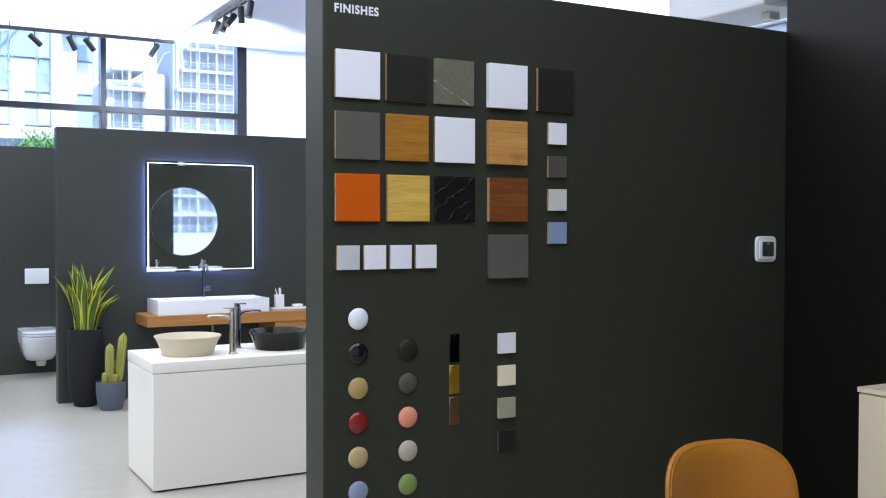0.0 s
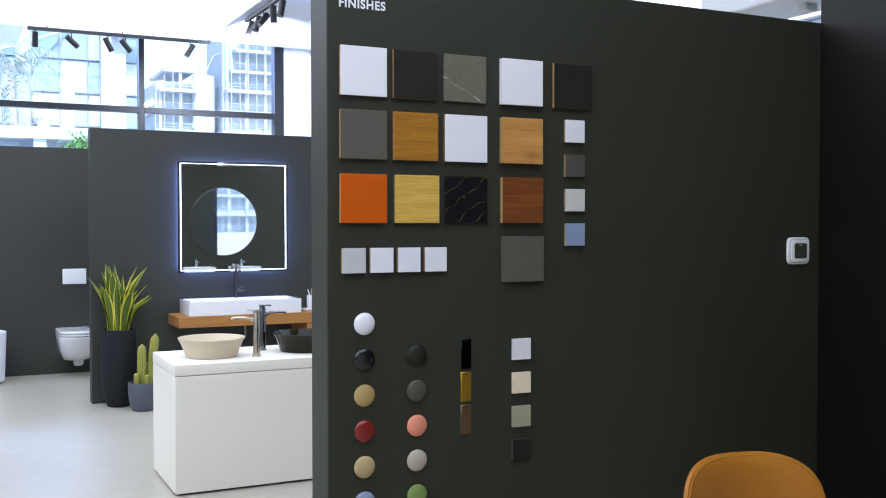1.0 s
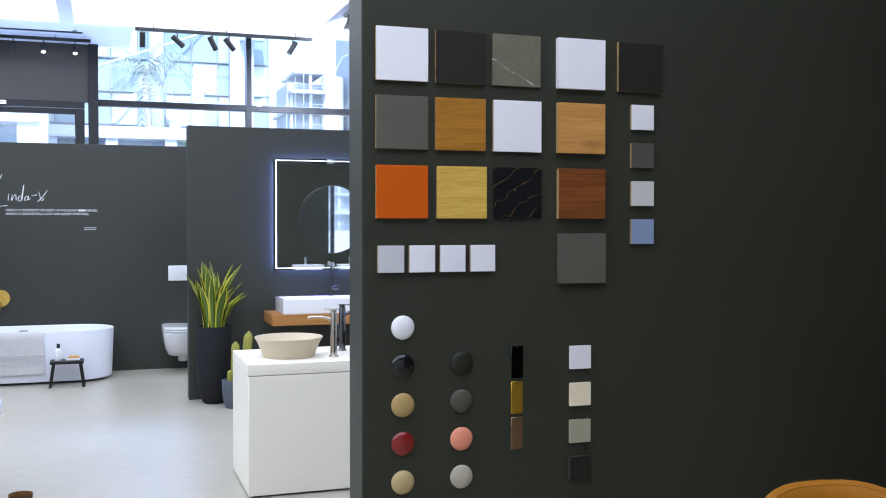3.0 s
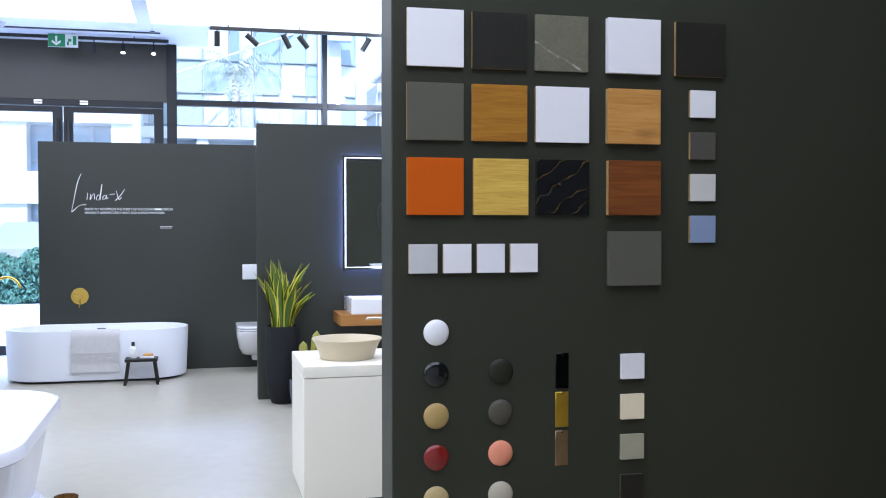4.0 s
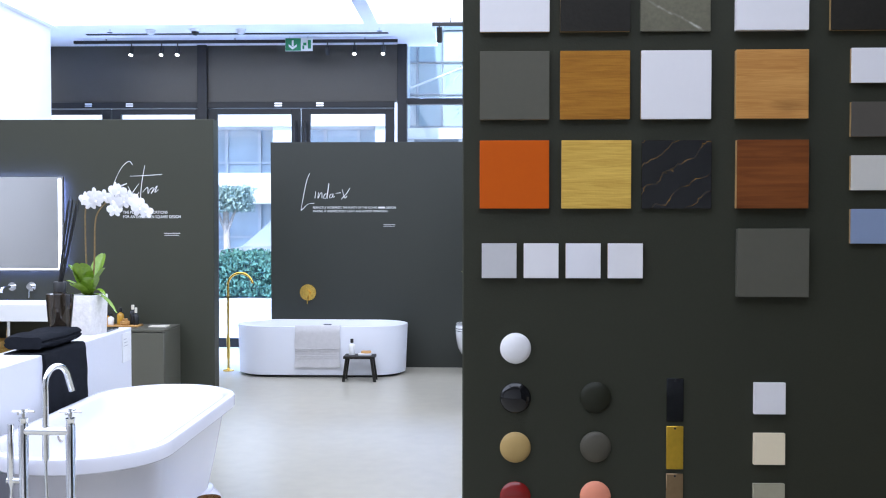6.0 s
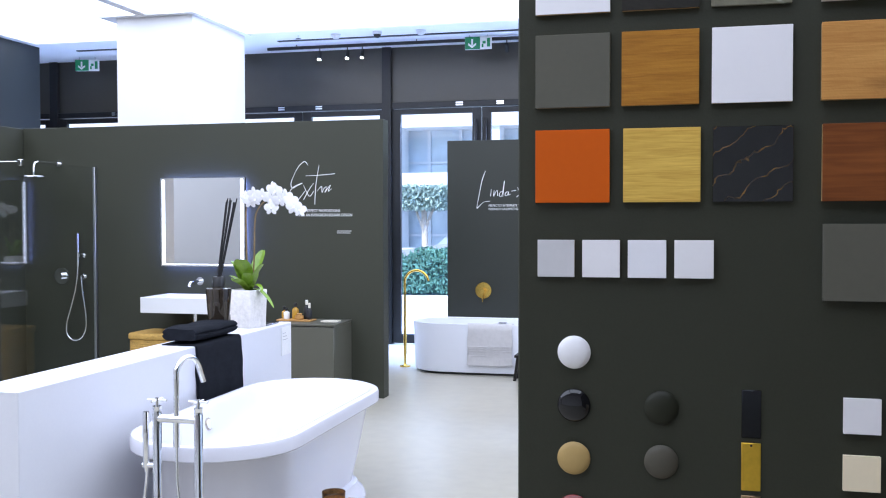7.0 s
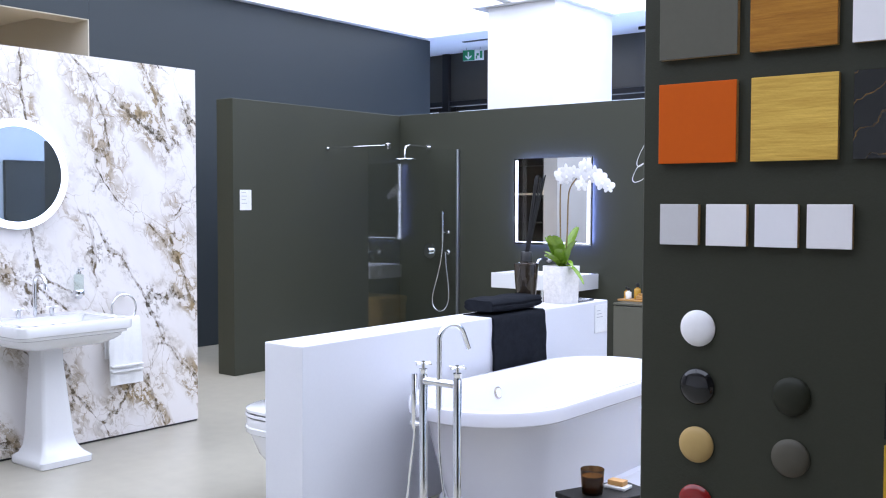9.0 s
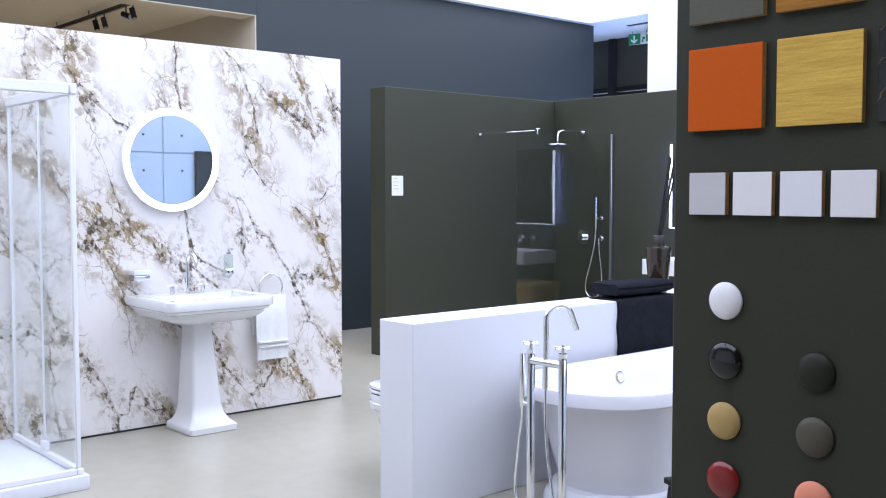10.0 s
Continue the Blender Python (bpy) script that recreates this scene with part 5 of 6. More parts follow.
def flowing(pts, n=5):
    """A smooth line through the points."""
    P = [Vector(p) for p in pts]
    out = []
    for i in range(len(P) - 1):
        p0, p1, p2, p3 = P[max(i - 1, 0)], P[i], P[i + 1], P[min(i + 2, len(P) - 1)]
        for k in range(n):
            t = k / n
            out.append(0.5 * (2 * p1 + (p2 - p0) * t + (2 * p0 - 5 * p1 + 4 * p2 - p3) * t * t + (3 * p1 - p0 - 3 * p2 + p3) * t ** 3))
    return out + [P[-1]]


# ---- bay with square mirror and wall basin ----
WY = 5.645
lit_mirror("lit_mirror", -3.69, WY - 0.002, 1.465, 0.80, 0.77, "square mirror with lit side strips", 0.03, 0.026, True)
wb = block_basin("wall_basin", -3.645, WY - 0.235, 0.715, 0.81, 0.46, 0.13, "white rectangular wall basin under the mirror")
part("trap", tube(B(), [(-0.02, 0.0, 0.0), (-0.02, 0.0, -0.17), (-0.02, 0.06, -0.21), (-0.02, 0.235, -0.2)], 0.02, 14), CHROME, wb, "chrome bottle trap")
wt = base("wall_tap", (-3.62, WY, 0.955), "chrome wall tap of spout and lever", "tap")
part("spout_rosette", tube(B(), [(-0.12, -0.01, 0), (-0.12, 0, 0)], 0.035, 24), CHROME, wt)
part("spout", tube(B(), [(-0.12, 0, 0), (-0.12, -0.12, 0.0), (-0.12, -0.18, -0.006), (-0.12, -0.2, -0.03)], 0.013, 12), CHROME, wt)
part("lever_rosette", tube(B(), [(0.04, -0.01, 0), (0.04, 0, 0)], 0.038, 24), CHROME, wt)
part("lever", tube(tube(B(), [(0.04, 0, 0), (0.04, -0.06, 0)], 0.02, 16), [(0.04, -0.05, 0), (0.04, -0.06, -0.09)], 0.006), CHROME, wt)
CAB_GREY = mat("olive grey lacquer", (0.088, 0.086, 0.064), 0.4, grain=0.03)
cab = base("side_cabinet", (-2.87, WY - 0.43, 0), "olive grey cabinet beside the wall basin", "cabinet")
part("body", box(B(), 0, 0.51, 0.02, 0.428, 0.0, 0.634, 0.002, 1), CAB_GREY, cab)
part("door", box(B(), 0.002, 0.508, 0.0, 0.018, 0.01, 0.628, 0.002, 1), CAB_GREY, cab)
part("top", box(B(), -0.002, 0.512, -0.002, 0.428, 0.636, 0.652, 0.002, 1), CAB_GREY, cab)
solid("paper_card", box(B(), -0.07, 0.07, -0.05, 0.05, 0, 0.008), SOLID_WHITE, "white leaflet lying on the grey cabinet", "leaflet", at=(-2.47, WY - 0.2, 0.652), smooth=False)
TRAY_WOOD = wood("bamboo", (0.5, 0.28, 0.09), (0.35, 0.18, 0.055), 6)
solid("wooden_tray", box(B(), -0.15, 0.15, -0.07, 0.07, 0, 0.014, 0.003, 1), TRAY_WOOD, "bamboo tray holding toiletries on the cabinet", "tray", at=(-2.77, WY - 0.2, 0.652))
bottle(-2.86, WY - 0.19, 0.666, 0.024, 0.06, LABEL_WHITE, BLACK_METAL, "small pale bottle on the bamboo tray", 0.02)
bottle(-2.79, WY - 0.17, 0.666, 0.028, 0.09, AMBER, BLACK_METAL, "amber bottle with black cap on the tray", 0.03)
bottle(-2.69, WY - 0.17, 0.666, 0.024, 0.11, BLACK_METAL, SOLID_WHITE, "black bottle with white cap on the tray", 0.035)
bottle(-2.655, WY - 0.2, 0.666, 0.02, 0.085, BLACK_METAL, SOLID_WHITE, "slim dark bottle with pale pump on the tray", 0.04)
bottle(-2.9, WY - 0.15, 0.652, 0.02, 0.075, AMBER, BLACK_METAL, "short olive bottle with black cap beside the tray", 0.025)
solid("wooden_pot", lathe(B(), [(0.03, 0), (0.038, 0.01), (0.036, 0.03), (0.02, 0.035), (0.022, 0.045), (0.02, 0.05), (0.001, 0.052)], 24), TRAY_WOOD, "small turned wooden jar on the tray", "jar", at=(-2.735, WY - 0.22, 0.666))
WICKER = mat("woven seagrass", (0.46, 0.28, 0.065), 0.8, grain=0.3, scale=25, bump=0.8, fine=120)
bk = base("basket", (-3.93, WY - 0.26, 0), "lidded woven seagrass basket under the basin", "basket")
bk.scale.z = 1.12
part("body", loft(B(), [oval(0.22, 0.17, 0.0, 40, 9), oval(0.24, 0.19, 0.01, 40, 9), oval(0.245, 0.195, 0.43, 40, 9), oval(0.24, 0.19, 0.435, 40, 9)]), WICKER, bk)
for i in range(26):
    part("weave_row", loft(B(), [oval(0.2435, 0.1935, 0.012 + i * 0.0162, 40, 9), oval(0.2475, 0.1975, 0.017 + i * 0.0162, 40, 9), oval(0.2475, 0.1975, 0.021 + i * 0.0162, 40, 9), oval(0.2435, 0.1935, 0.026 + i * 0.0162, 40, 9)], False, False), WICKER, bk)
part("lid", loft(B(), [oval(0.25, 0.2, 0.438, 40, 9), oval(0.255, 0.205, 0.445, 40, 9), oval(0.255, 0.205, 0.475, 40, 9), oval(0.25, 0.2, 0.482, 40, 9)]), WICKER, bk)
ss = base("wall_script", (-2.845, WY - 0.0005, 1.523), "white flowing pen motif with caption lettering", "wall lettering")
for pts in (((0.14, 0.42), (0.11, 0.45), (0.05, 0.4), (-0.01, 0.28), (0.0, 0.23), (0.05, 0.25), (0.09, 0.27), (0.0, 0.23), (-0.05, 0.14), (-0.03, 0.1), (0.05, 0.13), (0.11, 0.2)),
            ((0.1, 0.25), (0.15, 0.16), (0.19, 0.2)), ((0.19, 0.27), (0.14, 0.2), (0.1, 0.13)),
            ((0.24, 0.42), (0.21, 0.25), (0.2, 0.09)), ((0.12, 0.33), (0.25, 0.335), (0.38, 0.345)),
            ((0.22, 0.2), (0.26, 0.24), (0.265, 0.19), (0.28, 0.22), (0.3, 0.235), (0.31, 0.23), (0.29, 0.19), (0.32, 0.23), (0.34, 0.25), (0.32, 0.2), (0.35, 0.22))):
    stroke("pen_stroke", pts, (-0.035, -0.002, 0.0), ss, 0.003)
words("THE PERFECT PROPORTIONS", 0.022, -0.001, 0.026, 0.033, ss, INK, width=0.365)
words("FOR AN EVERGREEN SQUARE DESIGN", 0.022, -0.001, -0.01, 0.033, ss, INK, width=0.47)
bars(ss, 0.36, -0.135, 0.13, 0.0042, 2, 0.016)

# ---- low wall and what stands on it ----
VASE_GLASS = mat("smoked brown glass", (0.025, 0.018, 0.012), 0.06, grain=0.1, Coat_Weight=0.6)
df = base("reed_diffuser", (-2.2, 2.925, 0.84), "smoked glass reed diffuser with black sticks", "reed diffuser")
part("bottle", lathe(B(), [(0.045, 0), (0.05, 0.004), (0.064, 0.14), (0.072, 0.25), (0.07, 0.258), (0.034, 0.262), (0.033, 0.27)], 36), VASE_GLASS, df)
part("collar", lathe(B(), [(0.033, 0.262), (0.034, 0.32), (0.03, 0.325), (0.001, 0.322)], 28), BLACK_METAL, df)
for i in range(9):
    a = i * 0.7
    part("reed", tube(B(), [(0.008 * math.cos(a), 0.008 * math.sin(a), 0.3), (0.06 + 0.03 * math.cos(a), 0.05 + 0.03 * math.sin(a), 0.755 + 0.012 * math.sin(3 * a))], 0.0036, 6), BLACK_METAL, df)
POT_CONCRETE = mat("pale cast concrete", (0.76, 0.73, 0.7), 0.8, grain=0.12, scale=22, bump=0.7, fine=60)
LEAF_ORCHID = mat("orchid leaf", (0.17, 0.29, 0.022), 0.26, grain=0.2, scale=10)
PETAL = mat("white orchid petal", (0.82, 0.81, 0.82), 0.5, grain=0.03, scale=20)
STEM = mat("orchid stem", (0.2, 0.13, 0.045), 0.5, grain=0.3, scale=20)
oc = base("orchid", (-2.2, 3.31, 0.84), "white flowering orchid in a square concrete pot", "plant", turn=-14)
part("pot", loft(B(), [oval(0.074, 0.074, 0.0, 48, 14), oval(0.077, 0.077, 0.005, 48, 14), oval(0.083, 0.083, 0.222, 48, 14), oval(0.081, 0.081, 0.226, 48, 14), oval(0.07, 0.07, 0.226, 48, 14), oval(0.068, 0.068, 0.2, 48, 14)]), POT_CONCRETE, oc, "rough pale concrete cube pot")
part("moss", lathe(B(), [(0.066, 0.2), (0.06, 0.215), (0.03, 0.222), (0.001, 0.222)], 20), SOIL, oc)


def broad_leaf(length, width, rise, turn, droop):
    bm = B()
    rows = []
    for i in range(11):
        t = i / 10
        w = width * max(0.02, math.sin(math.pi * min(0.985, 0.12 + 0.88 * t ** 1.5))) ** 0.5
        c = Vector((math.cos(turn), math.sin(turn), 0)) * length * t * (1 - rise * 0.5) + Vector((0, 0, length * (rise * t - droop * t * t)))
        d = Vector((-math.sin(turn), math.cos(turn), 0))
        rows.append([c + d * u * w + Vector((0, 0, abs(u) * w * 0.5)) for u in (-0.5, -0.25, 0, 0.25, 0.5)])
    loft(bm, rows, False, False, False)
    return bm


for ln, wd, rs, tn, dr in ((0.24, 0.105, 1.05, 1.3, 0.04), (0.2, 0.115, 0.95, 3.6, 0.06), (0.15, 0.11, 0.6, 4.3, 0.15), (0.25, 0.035, 0.6, 5.9, 0.55), (0.23, 0.04, 0.35, 0.0, 0.75), (0.19, 0.095, 0.95, 0.3, 0.1), (0.2, 0.04, 0.7, 3.3, 0.25), (0.2, 0.12, 1.0, 4.9, 0.04), (0.17, 0.1, 0.8, 5.6, 0.15), (0.15, 0.075, 0.6, 2.6, 0.2)):
    lf = part("leaf", broad_leaf(ln, wd, rs, tn, dr), LEAF_ORCHID, oc)
    lf.location.z = 0.215


def flower(bm, c, aim, s):
    aim = Vector(aim).normalized()
    u = aim.cross(Vector((0, 0, 1))).normalized()
    w = u.cross(aim)
    for k, (ln, wd) in enumerate(((1.0, 0.55), (0.95, 0.95), (0.95, 0.95), (0.9, 0.55), (0.9, 0.55))):
        a = radians((90, 12, 168, 235, 305)[k])
        d, e = u * math.cos(a) + w * math.sin(a), -u * math.sin(a) + w * math.cos(a)
        ring = [c + d * s * ln * (0.5 + 0.5 * math.cos(q)) + e * s * wd * 0.5 * math.sin(q) + aim * s * 0.12 * math.sin(q * 0.5 + 0.4) for q in [2 * math.pi * i / 10 for i in range(10)]]
        m = bm.verts.new(c + d * s * ln * 0.45 + aim * s * 0.22)
        vs = [bm.verts.new(p) for p in ring]
        for i in range(10):
            bm.faces.new((m, vs[i], vs[(i + 1) % 10]))
    tube(bm, [c, c + aim * s * 0.3, c + aim * s * 0.35 - Vector((0, 0, s * 0.15))], s * 0.13, 8)


ro = random.Random(7)
for pts, bloom in ((((0.0, 0.0, 0.2), (-0.008, 0, 0.42), (-0.012, 0, 0.6), (-0.008, 0, 0.72), (0.02, -0.005, 0.775), (0.08, -0.01, 0.795), (0.14, -0.015, 0.78)),
                    ((0.02, 0.775), (0.075, 0.797), (0.1, 0.765), (0.14, 0.786), (0.045, 0.755))),
                   (((0.02, 0.01, 0.2), (0.04, 0.01, 0.43), (0.046, 0.01, 0.62), (0.07, 0.005, 0.7), (0.137, 0.0, 0.76), (0.22, -0.01, 0.785), (0.31, -0.02, 0.765), (0.4, -0.03, 0.7)),
                    ((0.195, 0.825), (0.25, 0.812), (0.215, 0.713), (0.2, 0.765), (0.3, 0.778), (0.348, 0.752), (0.375, 0.72), (0.402, 0.7), (0.265, 0.76)))):
    P = [Vector(p) for p in pts]
    line = []
    for i in range(len(P) - 1):
        p0, p1, p2, p3 = P[max(i - 1, 0)], P[i], P[i + 1], P[min(i + 2, len(P) - 1)]
        for k in range(5):
            t = k / 5
            line.append(0.5 * (2 * p1 + (p2 - p0) * t + (2 * p0 - 5 * p1 + 4 * p2 - p3) * t * t + (3 * p1 - p0 - 3 * p2 + p3) * t ** 3))
    part("stem", tube(B(), line + [P[-1]], [0.005 - 0.0022 * i / len(line) for i in range(len(line) + 1)], 8), STEM, oc)
    for x, z in bloom:
        fb = B()
        flower(fb, Vector((x, -0.03 + ro.uniform(-0.025, 0.02), z)), (0.45 + ro.uniform(-0.45, 0.45), -1, ro.uniform(-0.4, 0.15)), 0.05 + ro.uniform(-0.006, 0.004))
        part("blossom", fb, PETAL, oc)
dt = base("bath_towel", (-2.066, 2.645, 0.842), "charcoal towel folded over the low white wall", "towel", turn=90)
part("hanging_cloth", soft_towel(B(), 0.50, [(0.19, 0.004), (0.1, 0.004), (0.0, 0.005), (-0.012, -0.004), (-0.018, -0.03)] + [(-0.018 - 0.0006 * i, -0.03 - 0.022 * i) for i in range(1, 13)], 0.018, 0.004, rg, 32), TOWEL_DARK, dt)


def thick_fold(k):
    """Section of a folded towel: a flat rounded roll with a crease where the layers meet."""
    out = []
    half, r = 0.07, 0.035
    for side in (1, -1):
        for m in range(19):
            q = radians(-90 + 180 * m / 18)
            a, b = side * (half + r * math.cos(q)), side * r * math.sin(q)
            a -= side * 0.012 * math.exp(-((b - 0.002) / 0.005) ** 2)
            out.append((0.1 + a + 0.002 * math.sin(k * 0.9), 0.058 + b * (1 + 0.07 * math.sin(k * 1.3 + 3 * a / half)) + 0.0015 * math.sin(k * 0.7)))
        for m in range(1, 6):
            a = side * (half - 2 * half * m / 6)
            out.append((0.1 + a, 0.058 + side * r * (1 + 0.07 * math.sin(k * 1.3 + 3 * a / half)) - side * 0.0015 * (m % 2)))
    return out


fold = part("folded_cloth", loft(B(), [[(-0.246 + 0.012 * (k == 0) + 0.041 * k, 0.1 + (a - 0.1) * (0.93 if k in (0, 12) else 1), 0.058 + (b - 0.058) * (0.85 if k in (0, 12) else 1)) for a, b in thick_fold(k)] for k in range(13)]), TOWEL_DARK, dt)
fold.location.z = -0.006
pc = base("price_card", (-2.0655, 3.56, 0.71), "white information card fixed to the low wall", "card", turn=90)
part("sheet", box(B(), -0.075, 0.075, -0.004, 0, -0.065, 0.11, 0.001, 1), LABEL_WHITE, pc)
for i in range(3):
    part("text_bar", box(B(), -0.055, -0.01 + 0.015 * i, -0.0048, -0.004, 0.07 - i * 0.02, 0.074 - i * 0.02), mat("grey print", (0.4, 0.4, 0.42), 0.6), pc, smooth=False)
solid("soap_tray", box(B(), -0.06, 0.06, -0.09, 0.09, 0, 0.012, 0.003, 1), DARK_STEEL, "flat dark tray lying on the low wall", "tray", at=(-2.17, 3.47, 0.84))

# ---- freestanding bath with floor tap ----
fb_ = base("freestanding_bath", (-1.61, 2.27, 0), "white freestanding bath with thick rolled rim and plinth", "bath")
part("tub", loft(B(), [stadium(0.26, 0.68, 0.10, 20), stadium(0.29, 0.73, 0.25, 20), stadium(0.33, 0.80, 0.49, 20), stadium(0.345, 0.83, 0.511, 20)], True, False), ENAMEL, fb_)
part("rim", loft(B(), [stadium(0.345, 0.857, 0.507, 24), stadium(0.372, 0.884, 0.51, 24), stadium(0.38, 0.892, 0.518, 24), stadium(0.38, 0.892, 0.562, 24), stadium(0.374, 0.886, 0.574, 24), stadium(0.36, 0.872, 0.579, 24), stadium(0.335, 0.847, 0.576, 24), stadium(0.322, 0.834, 0.564, 24), stadium(0.27, 0.72, 0.32, 24), stadium(0.22, 0.62, 0.2, 24), stadium(0.12, 0.45, 0.18, 24)], cap0=False), ENAMEL, fb_)
part("plinth", loft(B(), [stadium(0.33, 0.76, 0.0, 20), stadium(0.335, 0.765, 0.03, 20), stadium(0.32, 0.75, 0.06, 20), stadium(0.30, 0.73, 0.075, 20), stadium(0.29, 0.715, 0.1, 20), stadium(0.255, 0.67, 0.11, 20)]), ENAMEL, fb_, "stepped plinth moulding")
part("overflow", tube(B(), [(-0.325, -0.035, 0.478), (-0.296, -0.035, 0.484)], 0.025, 28), CHROME, fb_, "round chrome overflow knob")
part("overflow_ring", tube(B(), [(-0.325, -0.035, 0.478), (-0.3, -0.035, 0.4835)], 0.031, 28), STEEL, fb_, "grey metal ring round the overflow")
ft = base("floor_bath_tap", (-1.588, 1.348, 0), "chrome floor standing bath tap with hand shower", "tap")
for sx in (-0.09, 0.09):
    post = part("post", lathe(B(), [(0.03, 0), (0.03, 0.008), (0.018, 0.012), (0.018, 0.715), (0.0165, 0.717), (0.0165, 0.735), (0.018, 0.737), (0.018, 0.745)], 22, (sx, 0, 0)), CHROME, ft)
    part("cross_handle", tube(tube(tube(B(), [(sx - 0.042, 0, 0.768), (sx + 0.042, 0, 0.768)], 0.0045), [(sx, -0.042, 0.768), (sx, 0.042, 0.768)], 0.0045), [(sx, 0, 0.743), (sx, 0, 0.777)], 0.008), CHROME, post)
part("bridge", tube(B(), [(-0.09, 0, 0.695), (0.09, 0, 0.695)], 0.017, 18), CHROME, ft)
part("spout", tube(B(), [(-0.005, 0, 0.68), (-0.005, 0.0, 0.84)] + arc((0.013, 0.062, 0.868), 0.065, 180, 20, 14, (0.28, 0.96, 0), (0, 0, 1)) + [(0.038, 0.145, 0.825)], 0.0115, 14), CHROME, ft)
part("hose_nut", tube(B(), [(-0.005, 0, 0.585), (-0.005, 0, 0.685)], 0.014, 16), CHROME, ft)
part("hose", tube(B(), flowing([(-0.005, 0, 0.59), (0.0, -0.005, 0.45), (0.02, -0.012, 0.3), (0.055, -0.02, 0.16), (0.08, -0.03, 0.06), (0.02, -0.04, 0.03), (-0.08, -0.035, 0.04), (-0.16, -0.02, 0.12), (-0.155, -0.01, 0.3), (-0.14, 0, 0.45), (-0.14, 0, 0.52)]), 0.0065, 10), CHROME, ft)
part("hand_shower", lathe(B(), [(0.008, 0.48), (0.0135, 0.5), (0.0135, 0.715), (0.012, 0.72)], 18, (-0.14, 0, 0)), CHROME, ft)
part("holder", tube(B(), [(-0.155, 0, 0.505), (-0.08, 0, 0.505)], 0.011, 12), CHROME, ft)
stool(-1.04, 1.77, 68, "small black stool with candle beside the bath", 0.36, 0.22, 0.24)
cn = base("candle", (-1.07, 1.711, 0.24), "candle in a smoked brown glass", "candle")
SMOKE = glass("smoked brown candle glass", (0.42, 0.29, 0.14))
part("tumbler", lathe(B(), [(0.036, 0), (0.043, 0.003), (0.05, 0.103), (0.0485, 0.105), (0.047, 0.103), (0.04, 0.008), (0.001, 0.007)], 36), SMOKE, cn)
part("wax", lathe(B(), [(0.038, 0.009), (0.0445, 0.076), (0.001, 0.074)], 28), mat("amber wax", (0.6, 0.48, 0.28), 0.5), cn)
part("wick", tube(B(), [(0, 0, 0.074), (0.002, 0, 0.088)], 0.001, 6), BLACK_METAL, cn)
solid("soap_dish", box(B(), -0.05, 0.05, -0.035, 0.035, 0, 0.014, 0.003, 1), CERAMIC, "white soap dish on the black stool", "soap dish", at=(-1.025, 1.85, 0.24))
solid("soap_bar", box(B(), -0.036, 0.036, -0.024, 0.024, 0, 0.022, 0.004, 2), SOAP, "caramel soap bar on the white dish", "soap", at=(-1.027, 1.85, 0.254))

# ---- shower corner ----
SATIN = mat("satin aluminium", (0.35, 0.36, 0.37), 0.4, 1.0, grain=0.05)
sh = base("shower_screen", (-4.755, 5.645, 0), "clear glass shower screen with chrome wall profile", "shower screen")
gp = part("glass_pane", box(B(), -0.004, 0.004, -1.27, -0.02, 0.03, 1.95), SHOWER_GLASS, sh, smooth=False)
gp.visible_shadow = False
part("wall_profile", box(B(), -0.012, 0.012, -0.03, 0.0, 0.03, 1.955, 0.003, 1), SATIN, sh, "chrome wall profile")
part("support_bar", tube(B(), [(-0.735, -1.02, 1.945), (0.0, -1.02, 1.945)], 0.0085, 12), CHROME, sh)
part("wall_mount", tube(B(), [(-0.737, -1.02, 1.945), (-0.715, -1.02, 1.945)], 0.02, 16), CHROME, sh)
part("glass_clamp", box(B(), -0.02, 0.02, -1.04, -1.0, 1.915, 1.965, 0.004, 1), CHROME, sh)
hd = base("rain_shower", (-5.12, 5.645, 1.99), "chrome rain shower head on a wall arm", "shower head")
part("wall_rosette", tube(B(), [(0, -0.012, 0), (0, 0, 0)], 0.03, 20), CHROME, hd)
part("arm", tube(B(), [(0, 0, 0), (0, -0.3, 0.0), (0, -0.345, -0.012), (0, -0.36, -0.05), (0, -0.36, -0.115)], 0.012, 12), CHROME, hd)
part("plate", lathe(B(), [(0.02, -0.115), (0.12, -0.125), (0.125, -0.13), (0.125, -0.138), (0.001, -0.139)], 36, (0, -0.36, 0)), CHROME, hd)
mx = base("shower_valve", (-5.1, 5.645, 0.985), "round chrome shower valve", "tap")
part("rosette", tube(B(), [(0, -0.014, 0), (0, 0, 0)], 0.075, 36), CHROME, mx)
part("knob", tube(B(), [(0, -0.055, 0), (0, -0.014, 0)], 0.032, 24), CHROME, mx)
part("lever", tube(B(), [(0, -0.045, 0), (0.07, -0.05, 0)], 0.008), CHROME, mx)
hs = base("hand_shower", (-4.90, 5.645, 0.0), "chrome stick hand shower with looping hose", "hand shower")
part("bracket", tube(tube(B(), [(0.015, 0, 1.17), (0.0, -0.05, 1.17)], 0.014), [(0.015, -0.006, 1.17), (0.015, 0, 1.17)], 0.025, 18), CHROME, hs)
part("wand", lathe(B(), [(0.008, 1.06), (0.0125, 1.08), (0.0125, 1.33), (0.011, 1.345), (0.011, 1.37)], 16, (-0.01, -0.05, 0)), CHROME, hs)
part("outlet", tube(tube(B(), [(0.02, 0, 0.98), (0.02, -0.045, 0.98)], 0.015), [(0.02, -0.006, 0.98), (0.02, 0, 0.98)], 0.027, 18), CHROME, hs)
